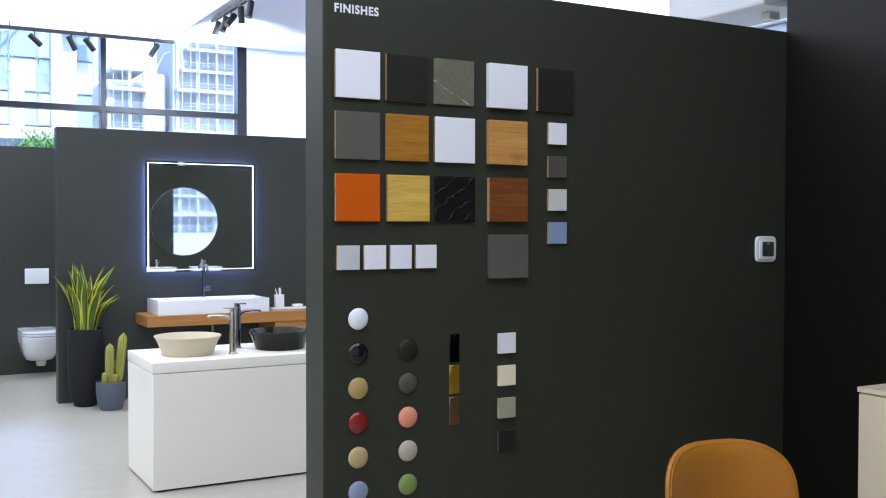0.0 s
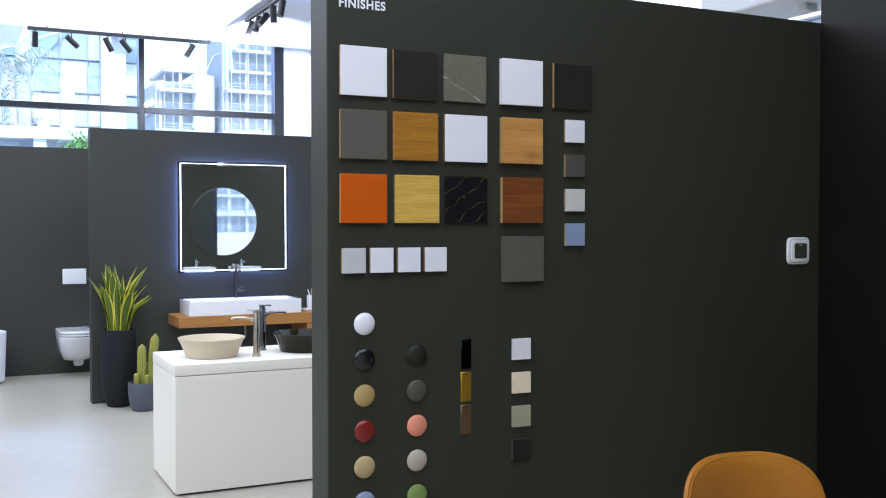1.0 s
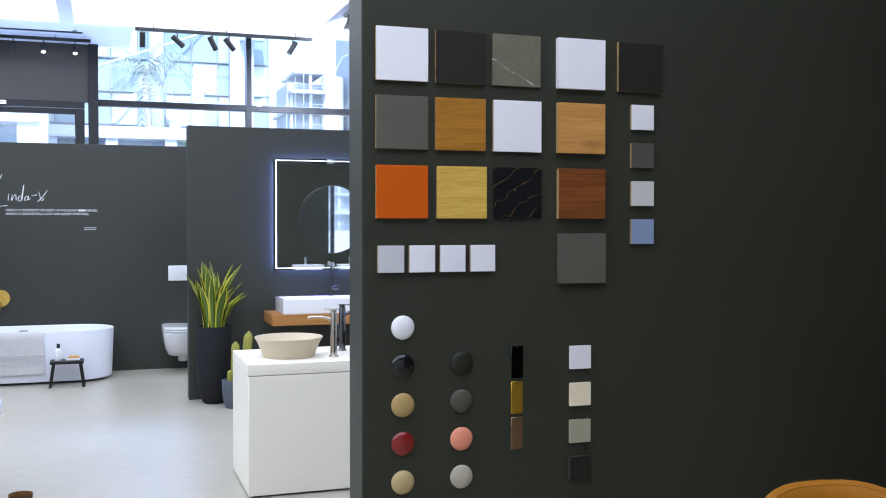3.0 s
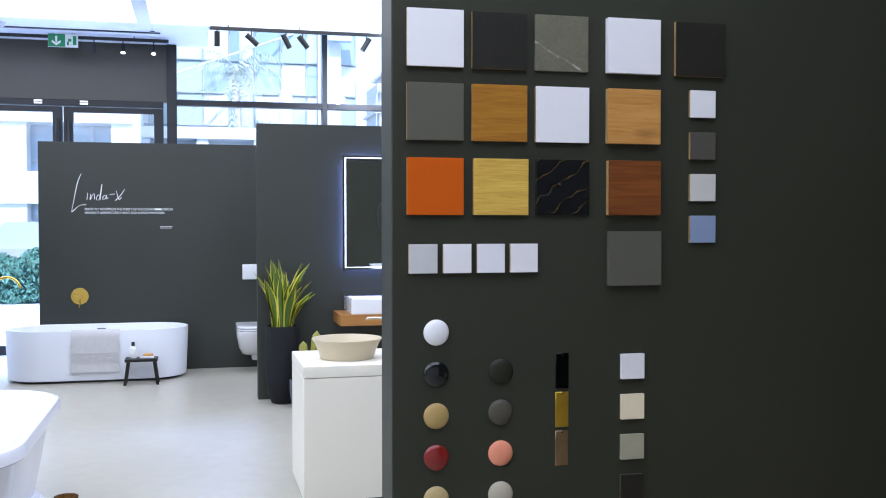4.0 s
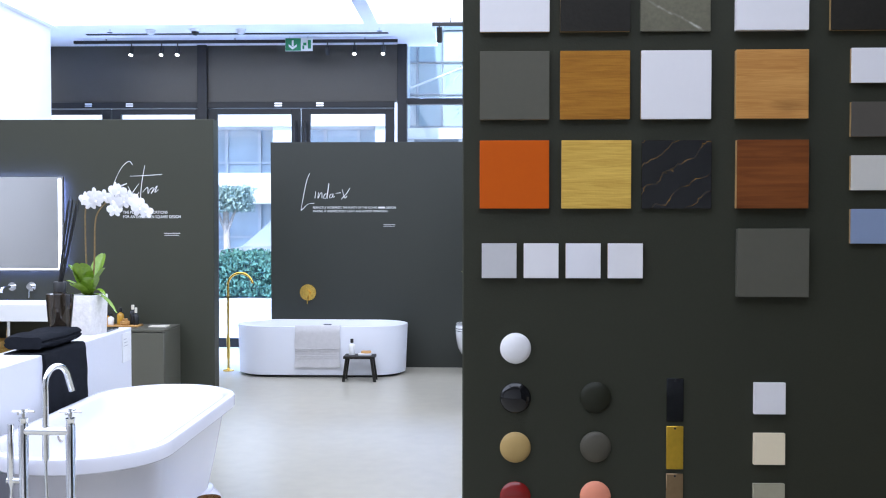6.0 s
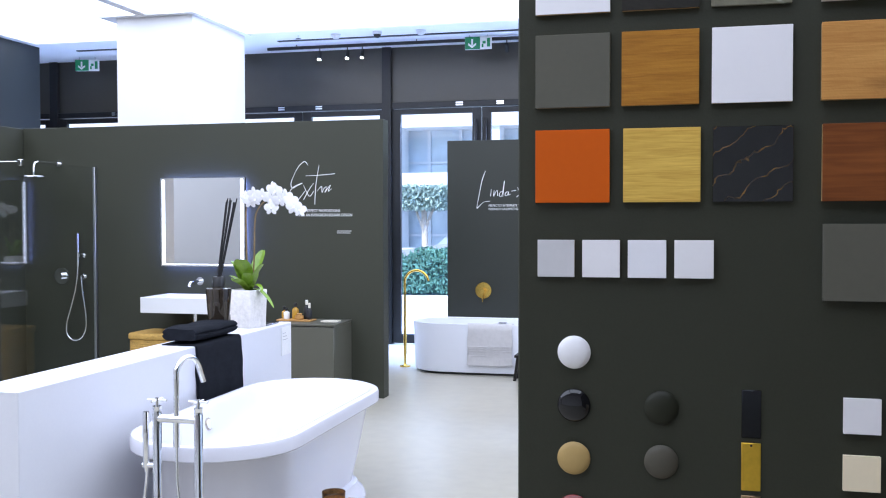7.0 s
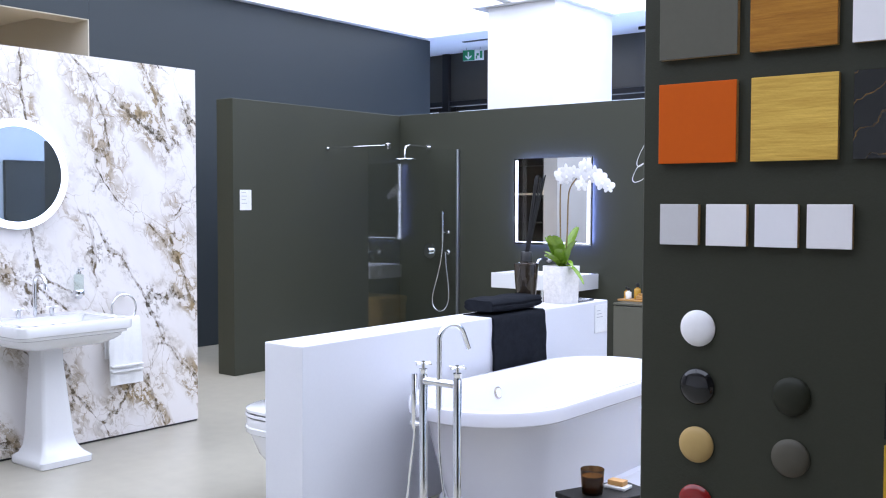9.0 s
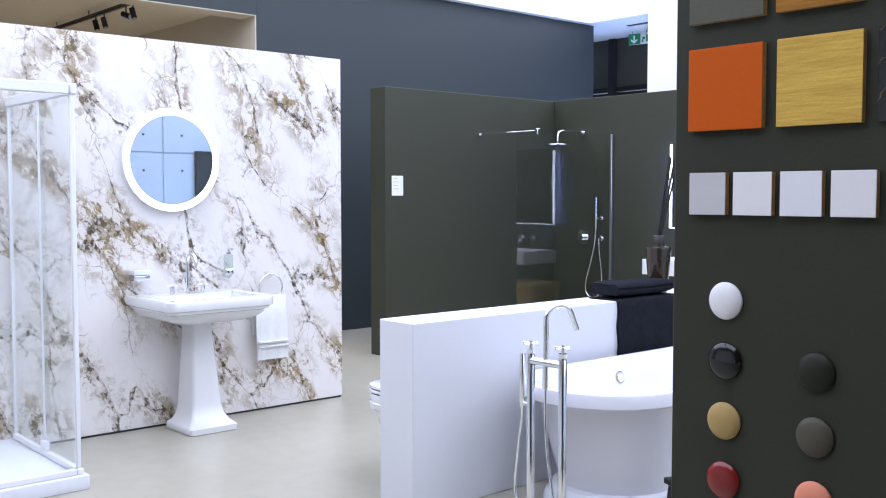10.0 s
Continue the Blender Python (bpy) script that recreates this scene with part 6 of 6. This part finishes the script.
part("hose", tube(B(), flowing([(-0.01, -0.05, 1.07), (-0.03, -0.05, 0.9), (-0.08, -0.05, 0.72), (-0.125, -0.05, 0.58), (-0.13, -0.05, 0.48), (-0.09, -0.05, 0.425), (-0.03, -0.05, 0.415), (0.03, -0.05, 0.45), (0.065, -0.05, 0.54), (0.06, -0.05, 0.68), (0.035, -0.05, 0.84), (0.022, -0.045, 0.95), (0.02, -0.045, 0.98)]), 0.0085, 10), CHROME, hs)
solid("shower_tray", box(B(), -5.49, -4.70, 4.05, 5.644, 0.0, 0.028, 0.006, 2), ACRYLIC, "thin white shower tray on the floor", "shower tray")
bottle(-5.2, 4.15, 0.028, 0.032, 0.125, LABEL_WHITE, BLACK_METAL, "pale bottle with black cap on the shower tray", 0.03)
bottle(-5.12, 4.2, 0.028, 0.03, 0.11, LABEL_WHITE, BLACK_METAL, "short pale bottle on the shower tray", 0.02)
ic = base("price_card", (-5.4915, 3.66, 1.47), "white information card on the shower partition", "card", turn=90)
part("sheet", box(B(), -0.062, 0.062, -0.004, 0, -0.085, 0.085, 0.001, 1), LABEL_WHITE, ic)
for i in range(4):
    part("text_bar", box(B(), -0.045, 0.0 + 0.012 * (i % 2), -0.0048, -0.004, 0.06 - i * 0.03, 0.065 - i * 0.03), bpy.data.materials["grey print"], ic, smooth=False)

# ---- marble wall ----
MX = -4.36
rl = base("round_lit_mirror", (MX, 1.015, 1.6), "round mirror with broad glowing ring", "mirror", turn=90)
part("drum", tube(B(), [(0, -0.045, 0), (0, 0, 0)], 0.305, 64), ACRYLIC, rl)
part("glass", tube(B(), [(0, -0.047, 0), (0, -0.0455, 0)], 0.266, 64), MIRROR, rl)
part("light_ring", loft(B(), [[(r * math.cos(2 * math.pi * i / 64), -0.0475, r * math.sin(2 * math.pi * i / 64)) for i in range(64)] for r in (0.266, 0.305)], False, False), LED, rl, "frosted glowing ring", smooth=False)
pb = base("pedestal_basin", (MX, 1.08, 0), "white classic pedestal wash basin", "wash basin", turn=90)


def chamfer(w, d, z, c=0.06, y0=0.0):
    """Outline square at the wall (y = y0) with rounded front corners, reaching to -d."""
    out = [(-w / 2, y0, z), (w / 2, y0, z)]
    for sx, a0 in ((1, 0), (-1, -90)):
        for i in range(7):
            a = radians(a0 - 15 * i)
            out.append((sx * (w / 2 - c) + c * math.cos(a), -d + c + c * math.sin(a), z))
    return out


part("bowl", loft(B(), [chamfer(0.26, 0.34, 0.645), chamfer(0.44, 0.43, 0.66), chamfer(0.56, 0.475, 0.685, 0.06), chamfer(0.605, 0.5, 0.705, 0.06), chamfer(0.615, 0.505, 0.722, 0.06), chamfer(0.645, 0.525, 0.728, 0.06), chamfer(0.655, 0.53, 0.742, 0.06), chamfer(0.68, 0.543, 0.749, 0.06), chamfer(0.685, 0.545, 0.756, 0.06), chamfer(0.685, 0.545, 0.798, 0.06), chamfer(0.675, 0.54, 0.805, 0.06)], True, False), CERAMIC, pb)
rimr = [chamfer(0.675, 0.54, 0.805, 0.06)]
inner = [[(x * 0.8, -0.14 + (y + 0.14) * 0.86 if y < -0.05 else -0.14, z) for x, y, z in chamfer(0.675, 0.54, zz, 0.06)] for zz in (0.803, 0.79)]
inner.append([(x * 0.6, -0.18 + (y + 0.18) * 0.7 if y < -0.05 else -0.18, 0.69) for x, y, z in chamfer(0.675, 0.54, 0.7, 0.06)])
part("basin_top", loft(B(), rimr + inner, False, True), CERAMIC, pb)
ped = part("pedestal", loft(B(), [chamfer(0.305, 0.37, 0.0, 0.025, -0.06), chamfer(0.31, 0.375, 0.004, 0.025, -0.06), chamfer(0.31, 0.375, 0.036, 0.025, -0.06), chamfer(0.3, 0.365, 0.042, 0.025, -0.06), chamfer(0.255, 0.335, 0.06, 0.025, -0.08), chamfer(0.215, 0.305, 0.095, 0.022, -0.09), chamfer(0.19, 0.288, 0.15, 0.02, -0.09), chamfer(0.18, 0.28, 0.22, 0.02, -0.09), chamfer(0.135, 0.24, 0.55, 0.02, -0.1), chamfer(0.13, 0.235, 0.66, 0.02, -0.1)]), CERAMIC, pb)
ped.location.x = 0.02
part("spout", tube(B(), [(0, -0.09, 0.805), (0, -0.09, 0.98)] + arc((0, -0.145, 0.985), 0.055, 0, 165, 12, (0, 1, 0), (0, 0, 1)) + [(0, -0.205, 0.96)], 0.011, 12), CHROME, pb)
for sx in (-0.1, 0.1):
    part("tap_handle", tube(tube(tube(B(), [(sx, -0.09, 0.805), (sx, -0.09, 0.85)], 0.014), [(sx - 0.035, -0.09, 0.852), (sx + 0.035, -0.09, 0.852)], 0.005), [(sx, -0.125, 0.852), (sx, -0.055, 0.852)], 0.005), CHROME, pb)
sdw = base("wall_soap_dish", (MX, 0.79, 0.905), "wall soap dish on a chrome mount", "soap dish", turn=90)
part("mount", tube(B(), [(0, 0, 0), (0, -0.06, 0)], 0.022, 18), CHROME, sdw)
part("holder", box(B(), -0.048, 0.048, -0.105, -0.015, -0.012, 0.02, 0.006, 2), CHROME, sdw, "chrome holder")
part("dish", box(B(), -0.055, 0.055, -0.112, -0.012, 0.021, 0.052, 0.009, 2), CERAMIC, sdw)
dsp = base("soap_dispenser", (MX, 1.375, 0.9), "white wall soap dispenser with chrome pump", "soap dispenser", turn=90)
part("mount", tube(B(), [(0, 0, 0), (0, -0.06, 0)], 0.022, 18), CHROME, dsp)
part("body", lathe(B(), [(0.026, 0.012), (0.028, 0.02), (0.028, 0.12), (0.012, 0.13)], 20, (0, -0.055, 0)), CLEAR, dsp, "clear glass flask")
part("holder", lathe(B(), [(0.032, 0.0), (0.033, 0.004), (0.033, 0.03), (0.03, 0.034)], 24, (0, -0.055, 0)), CHROME, dsp, "chrome holder")
part("collar", lathe(B(), [(0.014, 0.126), (0.014, 0.142), (0.006, 0.144)], 16, (0, -0.055, 0)), CHROME, dsp)
part("pump", tube(B(), [(0, -0.055, 0.13), (0, -0.055, 0.16), (0, -0.1, 0.158)], 0.007), CHROME, dsp)
tr = base("towel_ring", (MX, 1.675, 0.875), "chrome towel ring on the marble wall", "towel ring", turn=90)
part("mount", tube(B(), [(0, 0, 0.01), (0, -0.055, 0.01)], 0.016, 18), CHROME, tr)
part("ring", tube(B(), arc((0, -0.055, -0.075), 0.085, 0, 360, 36, (1, 0, 0), (0, 0, 1)), 0.006, 10), CHROME, tr)
wtw = base("hand_towel", (MX + 0.058, 1.665, 0.75), "white hand towel hanging from the ring", "towel", turn=90)
part("cloth", soft_towel(B(), 0.225, [(0.024, -0.25), (0.022, -0.1), (0.016, -0.02), (0.0, 0.0), (-0.016, -0.02), (-0.024, -0.1)] + [(-0.026 - 0.001 * i, -0.1 - 0.028 * i) for i in range(1, 12)], 0.008, 0.0035, rg, 16), TOWEL_WHITE, wtw)
for i in range(2):
    part("rib", box(B(), -0.11, 0.11, -0.055, -0.03, -0.3 - i * 0.03, -0.288 - i * 0.03, 0.003, 1), TOWEL_WHITE, wtw)
WHITE_ALU = mat("white coated aluminium", (0.78, 0.78, 0.8), 0.3, grain=0.02)
en = base("shower_enclosure", (MX, 0.12, 0), "white framed glass shower enclosure on a low tray", "shower enclosure")
part("tray", box(B(), 0.003, 0.98, -0.98, 0.0, 0.0, 0.07, 0.01, 2), ACRYLIC, en)
for x, y, w in ((0.94, -0.04, 0.022), (0.94, -0.95, 0.022), (0.02, -0.03, 0.018)):
    part("post", box(B(), x - w / 2, x + w / 2, y - w / 2, y + w / 2, 0.071, 1.9, 0.003, 1), WHITE_ALU, en)
for z0, z1 in ((0.071, 0.1), (1.86, 1.91)):
    part("rail", box(B(), 0.03, 0.96, -0.052, -0.02, z0, z1, 0.004, 1), WHITE_ALU, en)
    part("rail", box(B(), 0.926, 0.958, -0.94, -0.055, z0, z1, 0.004, 1), WHITE_ALU, en)
for x0, x1, y in ((0.03, 0.55, -0.03), (0.5, 0.93, -0.042)):
    g = part("glass_pane", box(B(), x0, x1, y - 0.003, y + 0.003, 0.1, 1.86), GLASS, en, smooth=False)
    g.visible_shadow = False
for y0, y1, x in ((-0.5, -0.06, 0.946), (-0.93, -0.46, 0.936)):
    g = part("glass_pane", box(B(), x - 0.003, x + 0.003, y0, y1, 0.1, 1.86), GLASS, en, smooth=False)
    g.visible_shadow = False
part("pane_edge", box(B(), 0.499, 0.504, -0.048, -0.036, 0.1, 1.86, 0.002, 1), WHITE_ALU, en)
part("door_roller", box(B(), 0.48, 0.54, -0.06, -0.03, 0.1, 0.15, 0.008, 2), WHITE_ALU, en)
part("door_handle", tube(B(), [(0.952, -0.37, 0.783), (1.0, -0.37, 0.783)], 0.018, 16), CHROME, en)

# ---- ceiling fittings ----


def spot(parent_track, x, y, z, tilt, turn, lit=False, r=0.028, ln=0.15):
    s = base("track_spot", (x, y, z), "black cylinder track spotlight" + (", lit" if lit else ", aimed at displays"), "spotlight", "track spotlights", turn=turn)
    part("stem", tube(B(), [(0, 0, 0), (0, 0, -0.07)], 0.006), BLACK_METAL, s)
    c, d = Vector((0, 0, -0.08)), Vector((math.sin(radians(tilt)), 0, -math.cos(radians(tilt))))
    body = part("head", tube(B(), [c - d * ln * 0.45, c + d * ln * 0.55], r, 20), BLACK_METAL, s)
    part("lens", tube(B(), [c + d * (ln * 0.55 + 0.0005), c + d * (ln * 0.55 + 0.002)], r * 0.8, 18), SPOT_ON if lit else mat_lens, body, "glowing lens" if lit else "")


mat_lens = mat("spot lens", (0.3, 0.3, 0.3), 0.2)


def track(x0, x1, y0, y1, z, label, drop=True):
    t = base("lighting_track", ((x0 + x1) / 2, (y0 + y1) / 2, z), label, "lighting track", "lighting tracks")
    dx, dy = abs(x1 - x0) / 2 or 0.017, abs(y1 - y0) / 2 or 0.017
    part("rail", box(B(), -dx, dx, -dy, dy, 0, 0.034, 0.002, 1), BLACK_METAL, t)
    for k in (-0.8, 0.0, 0.8):
        px, py = (k * dx, 0) if dx > dy else (0, k * dy)
        part("hanger", tube(B(), [(px, py, 0.034), (px, py, 3.524 - z)], 0.005), BLACK_METAL, t)


track(-0.39, 1.41, 7.62, 7.62, 3.435, "black lighting track near the shop window")
for x, tl, tn in ((-0.32, 15, 90), (0.02, 50, 10), (0.37, 28, 10), (0.54, 40, 10), (1.2, -32, 10)):
    spot(None, x, 7.62, 3.435, tl, tn)
track(-4.45, -0.82, 8.70, 8.70, 3.47, "long black lighting track along the soffit")
for x, lit in ((-3.80, True), (-3.46, True), (-3.28, True), (-1.60, False), (-1.30, True), (-0.98, True)):
    spot(None, x, 8.70, 3.47, 25 if lit else 40, -90 if lit else 90, lit, 0.024, 0.1)
track(1.50, 1.50, 4.3, 6.5, 3.47, "black lighting track on the plain ceiling")
for y, tl, tn in ((6.35, -30, 40), (6.1, -25, 40), (5.9, -45, 30), (5.6, 10, 60), (5.35, -20, 45)):
    spot(None, 1.50, y, 3.47, tl, tn, False, 0.03, 0.15)
# added fill lamps that brighten the white wall end; the heads here are unlit
for y, aim in ((6.35, (3.1, 9.1, 3.1)), (5.9, (2.6, 9.1, 2.5))):
    lamp = bpy.data.lights.new("track_lamp", "SPOT")
    lamp.energy, lamp.spot_size, lamp.spot_blend, lamp.color, lamp.shadow_soft_size = 95, radians(95), 0.8, (0.86, 0.9, 1.0), 0.03
    new("track_lamp", lamp).matrix_world = look((1.56, y + 0.12, 3.3), aim)
GREEN = mat("exit sign green", (0.01, 0.25, 0.09), 0.4)
EXIT_W = mat("exit sign white", (0.8, 0.82, 0.8), 0.4)


def exit_sign(x, y, z, turn):
    e = base("exit_sign", (x, y, z), "hanging green and white exit sign with arrow", "exit sign", "exit signs", turn=turn)
    part("panel", box(B(), -0.15, 0.15, -0.01, 0.01, -0.07, 0.07, 0.002, 1), EXIT_W, e)
    part("green_field", box(B(), -0.148, 0.022, -0.0125, -0.0105, -0.068, 0.068), GREEN, e, smooth=False)
    bm = B()
    box(bm, -0.077, -0.057, -0.0145, -0.013, -0.02, 0.045)
    for sx in (-1, 1):
        loft(bm, [[(-0.067 + sx * 0.045, yy, 0.002), (-0.067 + sx * 0.045, yy, -0.022), (-0.067, yy, -0.056), (-0.067, yy, -0.028)] for yy in (-0.0145, -0.013)])
    part("arrow", bm, EXIT_W, e, smooth=False)
    part("door_symbol", box(box(box(B(), 0.1, 0.135, -0.0125, -0.0105, -0.045, 0.05), 0.05, 0.085, -0.0125, -0.0105, -0.01, 0.02), 0.04, 0.06, -0.0125, -0.0105, -0.05, -0.012), GREEN, e, smooth=False)
    for sx in (-0.1, 0.1):
        part("cable", tube(B(), [(sx, 0, 0.07), (sx, 0, 3.524 - z)], 0.002, 6), BLACK_METAL, e)


exit_sign(-1.905, 8.62, 3.435, 0)
exit_sign(-6.95, 8.85, 3.42, 12)
SENSOR = mat("white plastic", (0.7, 0.7, 0.7), 0.4)
for x in (-3.84, -0.97):
    sk = base("sprinkler", (x, 8.15, 3.525), "small chrome ceiling sprinkler", "sprinkler", "sprinklers")
    part("pipe", tube(B(), [(0, 0, 0), (0, 0, -0.03)], 0.01), CHROME, sk)
    part("deflector", lathe(B(), [(0.03, -0.036), (0.03, -0.032), (0.004, -0.03)], 18), CHROME, sk)
for x in (-2.45, -3.42):
    sm = base("smoke_detector", (x, 8.2, 3.525), "white ceiling smoke detector", "smoke detector", "smoke detectors")
    part("base_plate", lathe(B(), [(0.055, 0), (0.055, -0.012), (0.045, -0.016)], 24), SENSOR, sm)
    part("head", lathe(B(), [(0.045, -0.016), (0.04, -0.04), (0.02, -0.05), (0.001, -0.051)], 24), SENSOR, sm)
cd = base("dome_camera", (-2.93, 8.16, 3.525), "small dark dome camera on the soffit", "dome camera")
part("base_plate", lathe(B(), [(0.05, 0), (0.05, -0.025), (0.045, -0.03)], 24), SENSOR, cd)
part("dome", lathe(B(), [(0.04, -0.03), (0.036, -0.05), (0.02, -0.066), (0.001, -0.07)], 24), BLACK_METAL, cd)
slot = slab("air_slot", -4.2, -0.9, 8.4, 8.46, 3.517, 3.526, FRAME_DARK, "narrow dark air slot in the soffit", "air slot", 0)
slot2 = slab("air_slot", -6.8, -5.6, 8.4, 8.46, 3.517, 3.526, FRAME_DARK, "narrow dark air slot in the soffit", "air slot", 0)
track(-9.6, -7.45, 2.2, 2.2, 3.12, "black lighting track in the side room")
for x, lit in ((-8.35, False), (-8.15, False), (-7.65, True), (-7.5, False)):
    spot(None, x, 2.2, 3.12, 20 if not lit else 70, 20, False, 0.026, 0.1)
for x, y in ((-7.9, 2.6), (-9.3, 2.35), (-8.6, 0.8), (-9.4, -1.0), (-8.4, -2.2)):
    dl = base("downlight", (x, y, 3.199), "small round recessed ceiling downlight, lit", "downlight", "downlights")
    part("trim", lathe(B(), [(0.05, 0), (0.05, -0.004), (0.04, -0.004)], 24), SENSOR, dl)
    part("lens", lathe(B(), [(0.038, -0.002), (0.001, -0.003)], 20), SPOT_ON, dl)
    lamp = bpy.data.lights.new("downlight_lamp", "SPOT")
    lamp.energy, lamp.spot_size, lamp.spot_blend, lamp.color, lamp.shadow_soft_size = 60, radians(110), 0.6, (1.0, 0.86, 0.68), 0.04
    lo = new("downlight_lamp", lamp)
    lo.location = (x, y, 3.18)
ac = base("air_unit", (2.85, 0.95, 2.62), "white wall mounted air unit on brackets", "air unit")
part("casing", box(B(), -0.2, 0.2, -0.36, 0.36, 0.02, 0.7, 0.02, 3), SENSOR, ac)
for y in (-0.3, 0.3):
    part("hanger", tube(B(), [(0, y, 0.69), (0, y, 0.905)], 0.008), SENSOR, ac)
for y in (-0.22, 0.22):
    part("foot", box(B(), -0.04, 0.04, y - 0.03, y + 0.03, -0.02, 0.02, 0.005, 1), SENSOR, ac)

# ---- seat and cabinet near the dark wall ----
LEATHER = mat("tan leather", (0.37, 0.145, 0.012), 0.4, grain=0.12, scale=6, bump=0.25, fine=150, Specular_IOR_Level=0.3)
ch = base("shell_chair", (1.20, -0.80, 0), "tan leather shell chair with rounded back", "chair", turn=-8)


def cushion(w, h, thick, wrap, p=4.2, n=40, rings=9):
    """A padded, rounded panel in x and z, bowed towards -y at its sides, with soft edges."""
    bm = B()
    for face in (-1, 1):
        rows = []
        for k in range(rings):
            q = math.sin(0.5 * math.pi * k / (rings - 1)) if k else 0.004
            puff = thick * (1 - q ** 6) ** 0.5
            rows.append([(x, face * puff - wrap * (x / w) ** 2, z) for x, z, _ in oval(w * q, h * q, 0, n, p)])
        loft(bm, rows, True, False)
    bmesh.ops.remove_doubles(bm, verts=bm.verts[:], dist=0.0004)
    return bm


back = part("backrest", cushion(0.262, 0.205, 0.034, 0.1, 2.9), LEATHER, ch)
back.location, back.rotation_euler.x = (-0.048, 0.2, 0.574), radians(-9)
piping = part("piping", tube(B(), [(x, -0.0185 - 0.1 * (x / 0.262) ** 2, z) for x, z, _ in oval(0.249, 0.192, 0, 60, 2.9)] + [(0.249, -0.0185 - 0.1 * (0.249 / 0.262) ** 2, 0.0)], 0.0025, 8), LEATHER, back, "stitched leather seam")
seat = part("seat", cushion(0.235, 0.21, 0.03, 0.03, 3.4), LEATHER, ch)
seat.location, seat.rotation_euler.x = (0, -0.02, 0.44), radians(-90)
for sx in (-1, 1):
    part("back_support", tube(B(), [(sx * 0.09, 0.1, 0.415), (sx * 0.09, 0.2, 0.41), (sx * 0.085, 0.232, 0.46), (sx * 0.08, 0.226, 0.56)], 0.009, 10), BLACK_METAL, ch)
for sx in (-1, 1):
    for sy in (-1, 1):
        part("leg", tube(B(), [(sx * 0.13, -0.05 + sy * 0.1, 0.42), (sx * 0.22, -0.05 + sy * 0.2, 0.0)], [0.013, 0.009], 10), BLACK_METAL, ch)
CREAM_LAQ = mat("warm white lacquer", (0.7, 0.58, 0.4), 0.4, grain=0.02)
sc = base("low_cabinet", (1.9, -0.585, 0), "warm white low cabinet against the dark wall", "cabinet")
part("body", box(B(), 0.014, 0.268, -1.3, 0.0, 0.0, 0.885, 0.003, 1), CREAM_LAQ, sc)
for k in range(2):
    part("door", box(B(), 0, 0.013, -1.295 + k * 0.648, -0.655 + k * 0.648, 0.03, 0.88, 0.002, 1), CREAM_LAQ, sc)
part("top", box(B(), 0.0, 0.268, -1.3, 0.0, 0.886, 0.905, 0.001, 1), CREAM_LAQ, sc)
DARK_WOOD = mat("dark shelf board", (0.02, 0.02, 0.02), 0.5)
sf = base("tall_shelf", (-8.7, -1.6, 0), "tall dark shelf unit with pale items in the side room", "shelf")
part("back_panel", box(B(), -1.25, 1.25, -0.02, 0, 0, 2.9), DARK_WOOD, sf, smooth=False)
for i in range(6):
    part("board", box(B(), -1.22, 1.22, 0.001, 0.3, 0.1 + i * 0.5, 0.13 + i * 0.5, 0.002, 1), SOLID_WHITE if i % 2 else DARK_WOOD, sf)
for x in (-1.25, 0.0, 1.22):
    part("upright", box(B(), x, x + 0.03, 0.302, 0.32, 0, 2.9, 0.002, 1), DARK_WOOD, sf)
for i, (x, r, hgt) in enumerate(((-0.7, 0.05, 0.2), (-0.2, 0.07, 0.14), (0.5, 0.05, 0.22), (0.85, 0.06, 0.16), (1.05, 0.04, 0.24))):
    solid("display_jar", lathe(B(), [(r * 0.8, 0), (r, 0.01), (r, hgt * 0.7), (r * 0.5, hgt * 0.85), (r * 0.5, hgt), (0.01, hgt + 0.004)], 20), SOLID_WHITE, "pale jar standing on the dark shelf", "jar", "jars on the dark shelf", at=(-8.7 + x, -1.45, 0.631 + 0.5 * (i % 3)))

# ---- facing panels of the concrete wall, with open joints and tie holes ----
for i in range(4):
    for k in range(2):
        y0, z0 = max(0.2, -0.5 + i * 2.2), 0.01 + k * 2.12
        y1, hh = 1.68 + i * 2.2, 2.1 if k == 0 else 1.38
        part("panel", box(B(), 6.497, 6.519, y0, y1, z0, z0 + hh, 0.004, 1), DAYLIT_CONCRETE, cw)
        for a in (y0 + 0.35, y1 - 0.35):
            for c in (0.3, hh - 0.3):
                part("tie_hole", tube(B(), [(6.4955, a, z0 + c), (6.4975, a, z0 + c)], 0.022, 14), FRAME_DARK, cw)
leaf_panel = base("dark_panel", (6.4, 7.4, 0), "tall charcoal panel standing against the concrete wall", "panel")
part("board", box(B(), 0.0, 0.09, -0.72, 0.75, 0.0, 2.15, 0.004, 1), COOL_LIT_DARK_PAINT, leaf_panel)
part("cap_rail", box(B(), -0.01, 0.09, -0.72, 0.75, 2.151, 2.165, 0.002, 1), FRAME_DARK, leaf_panel)
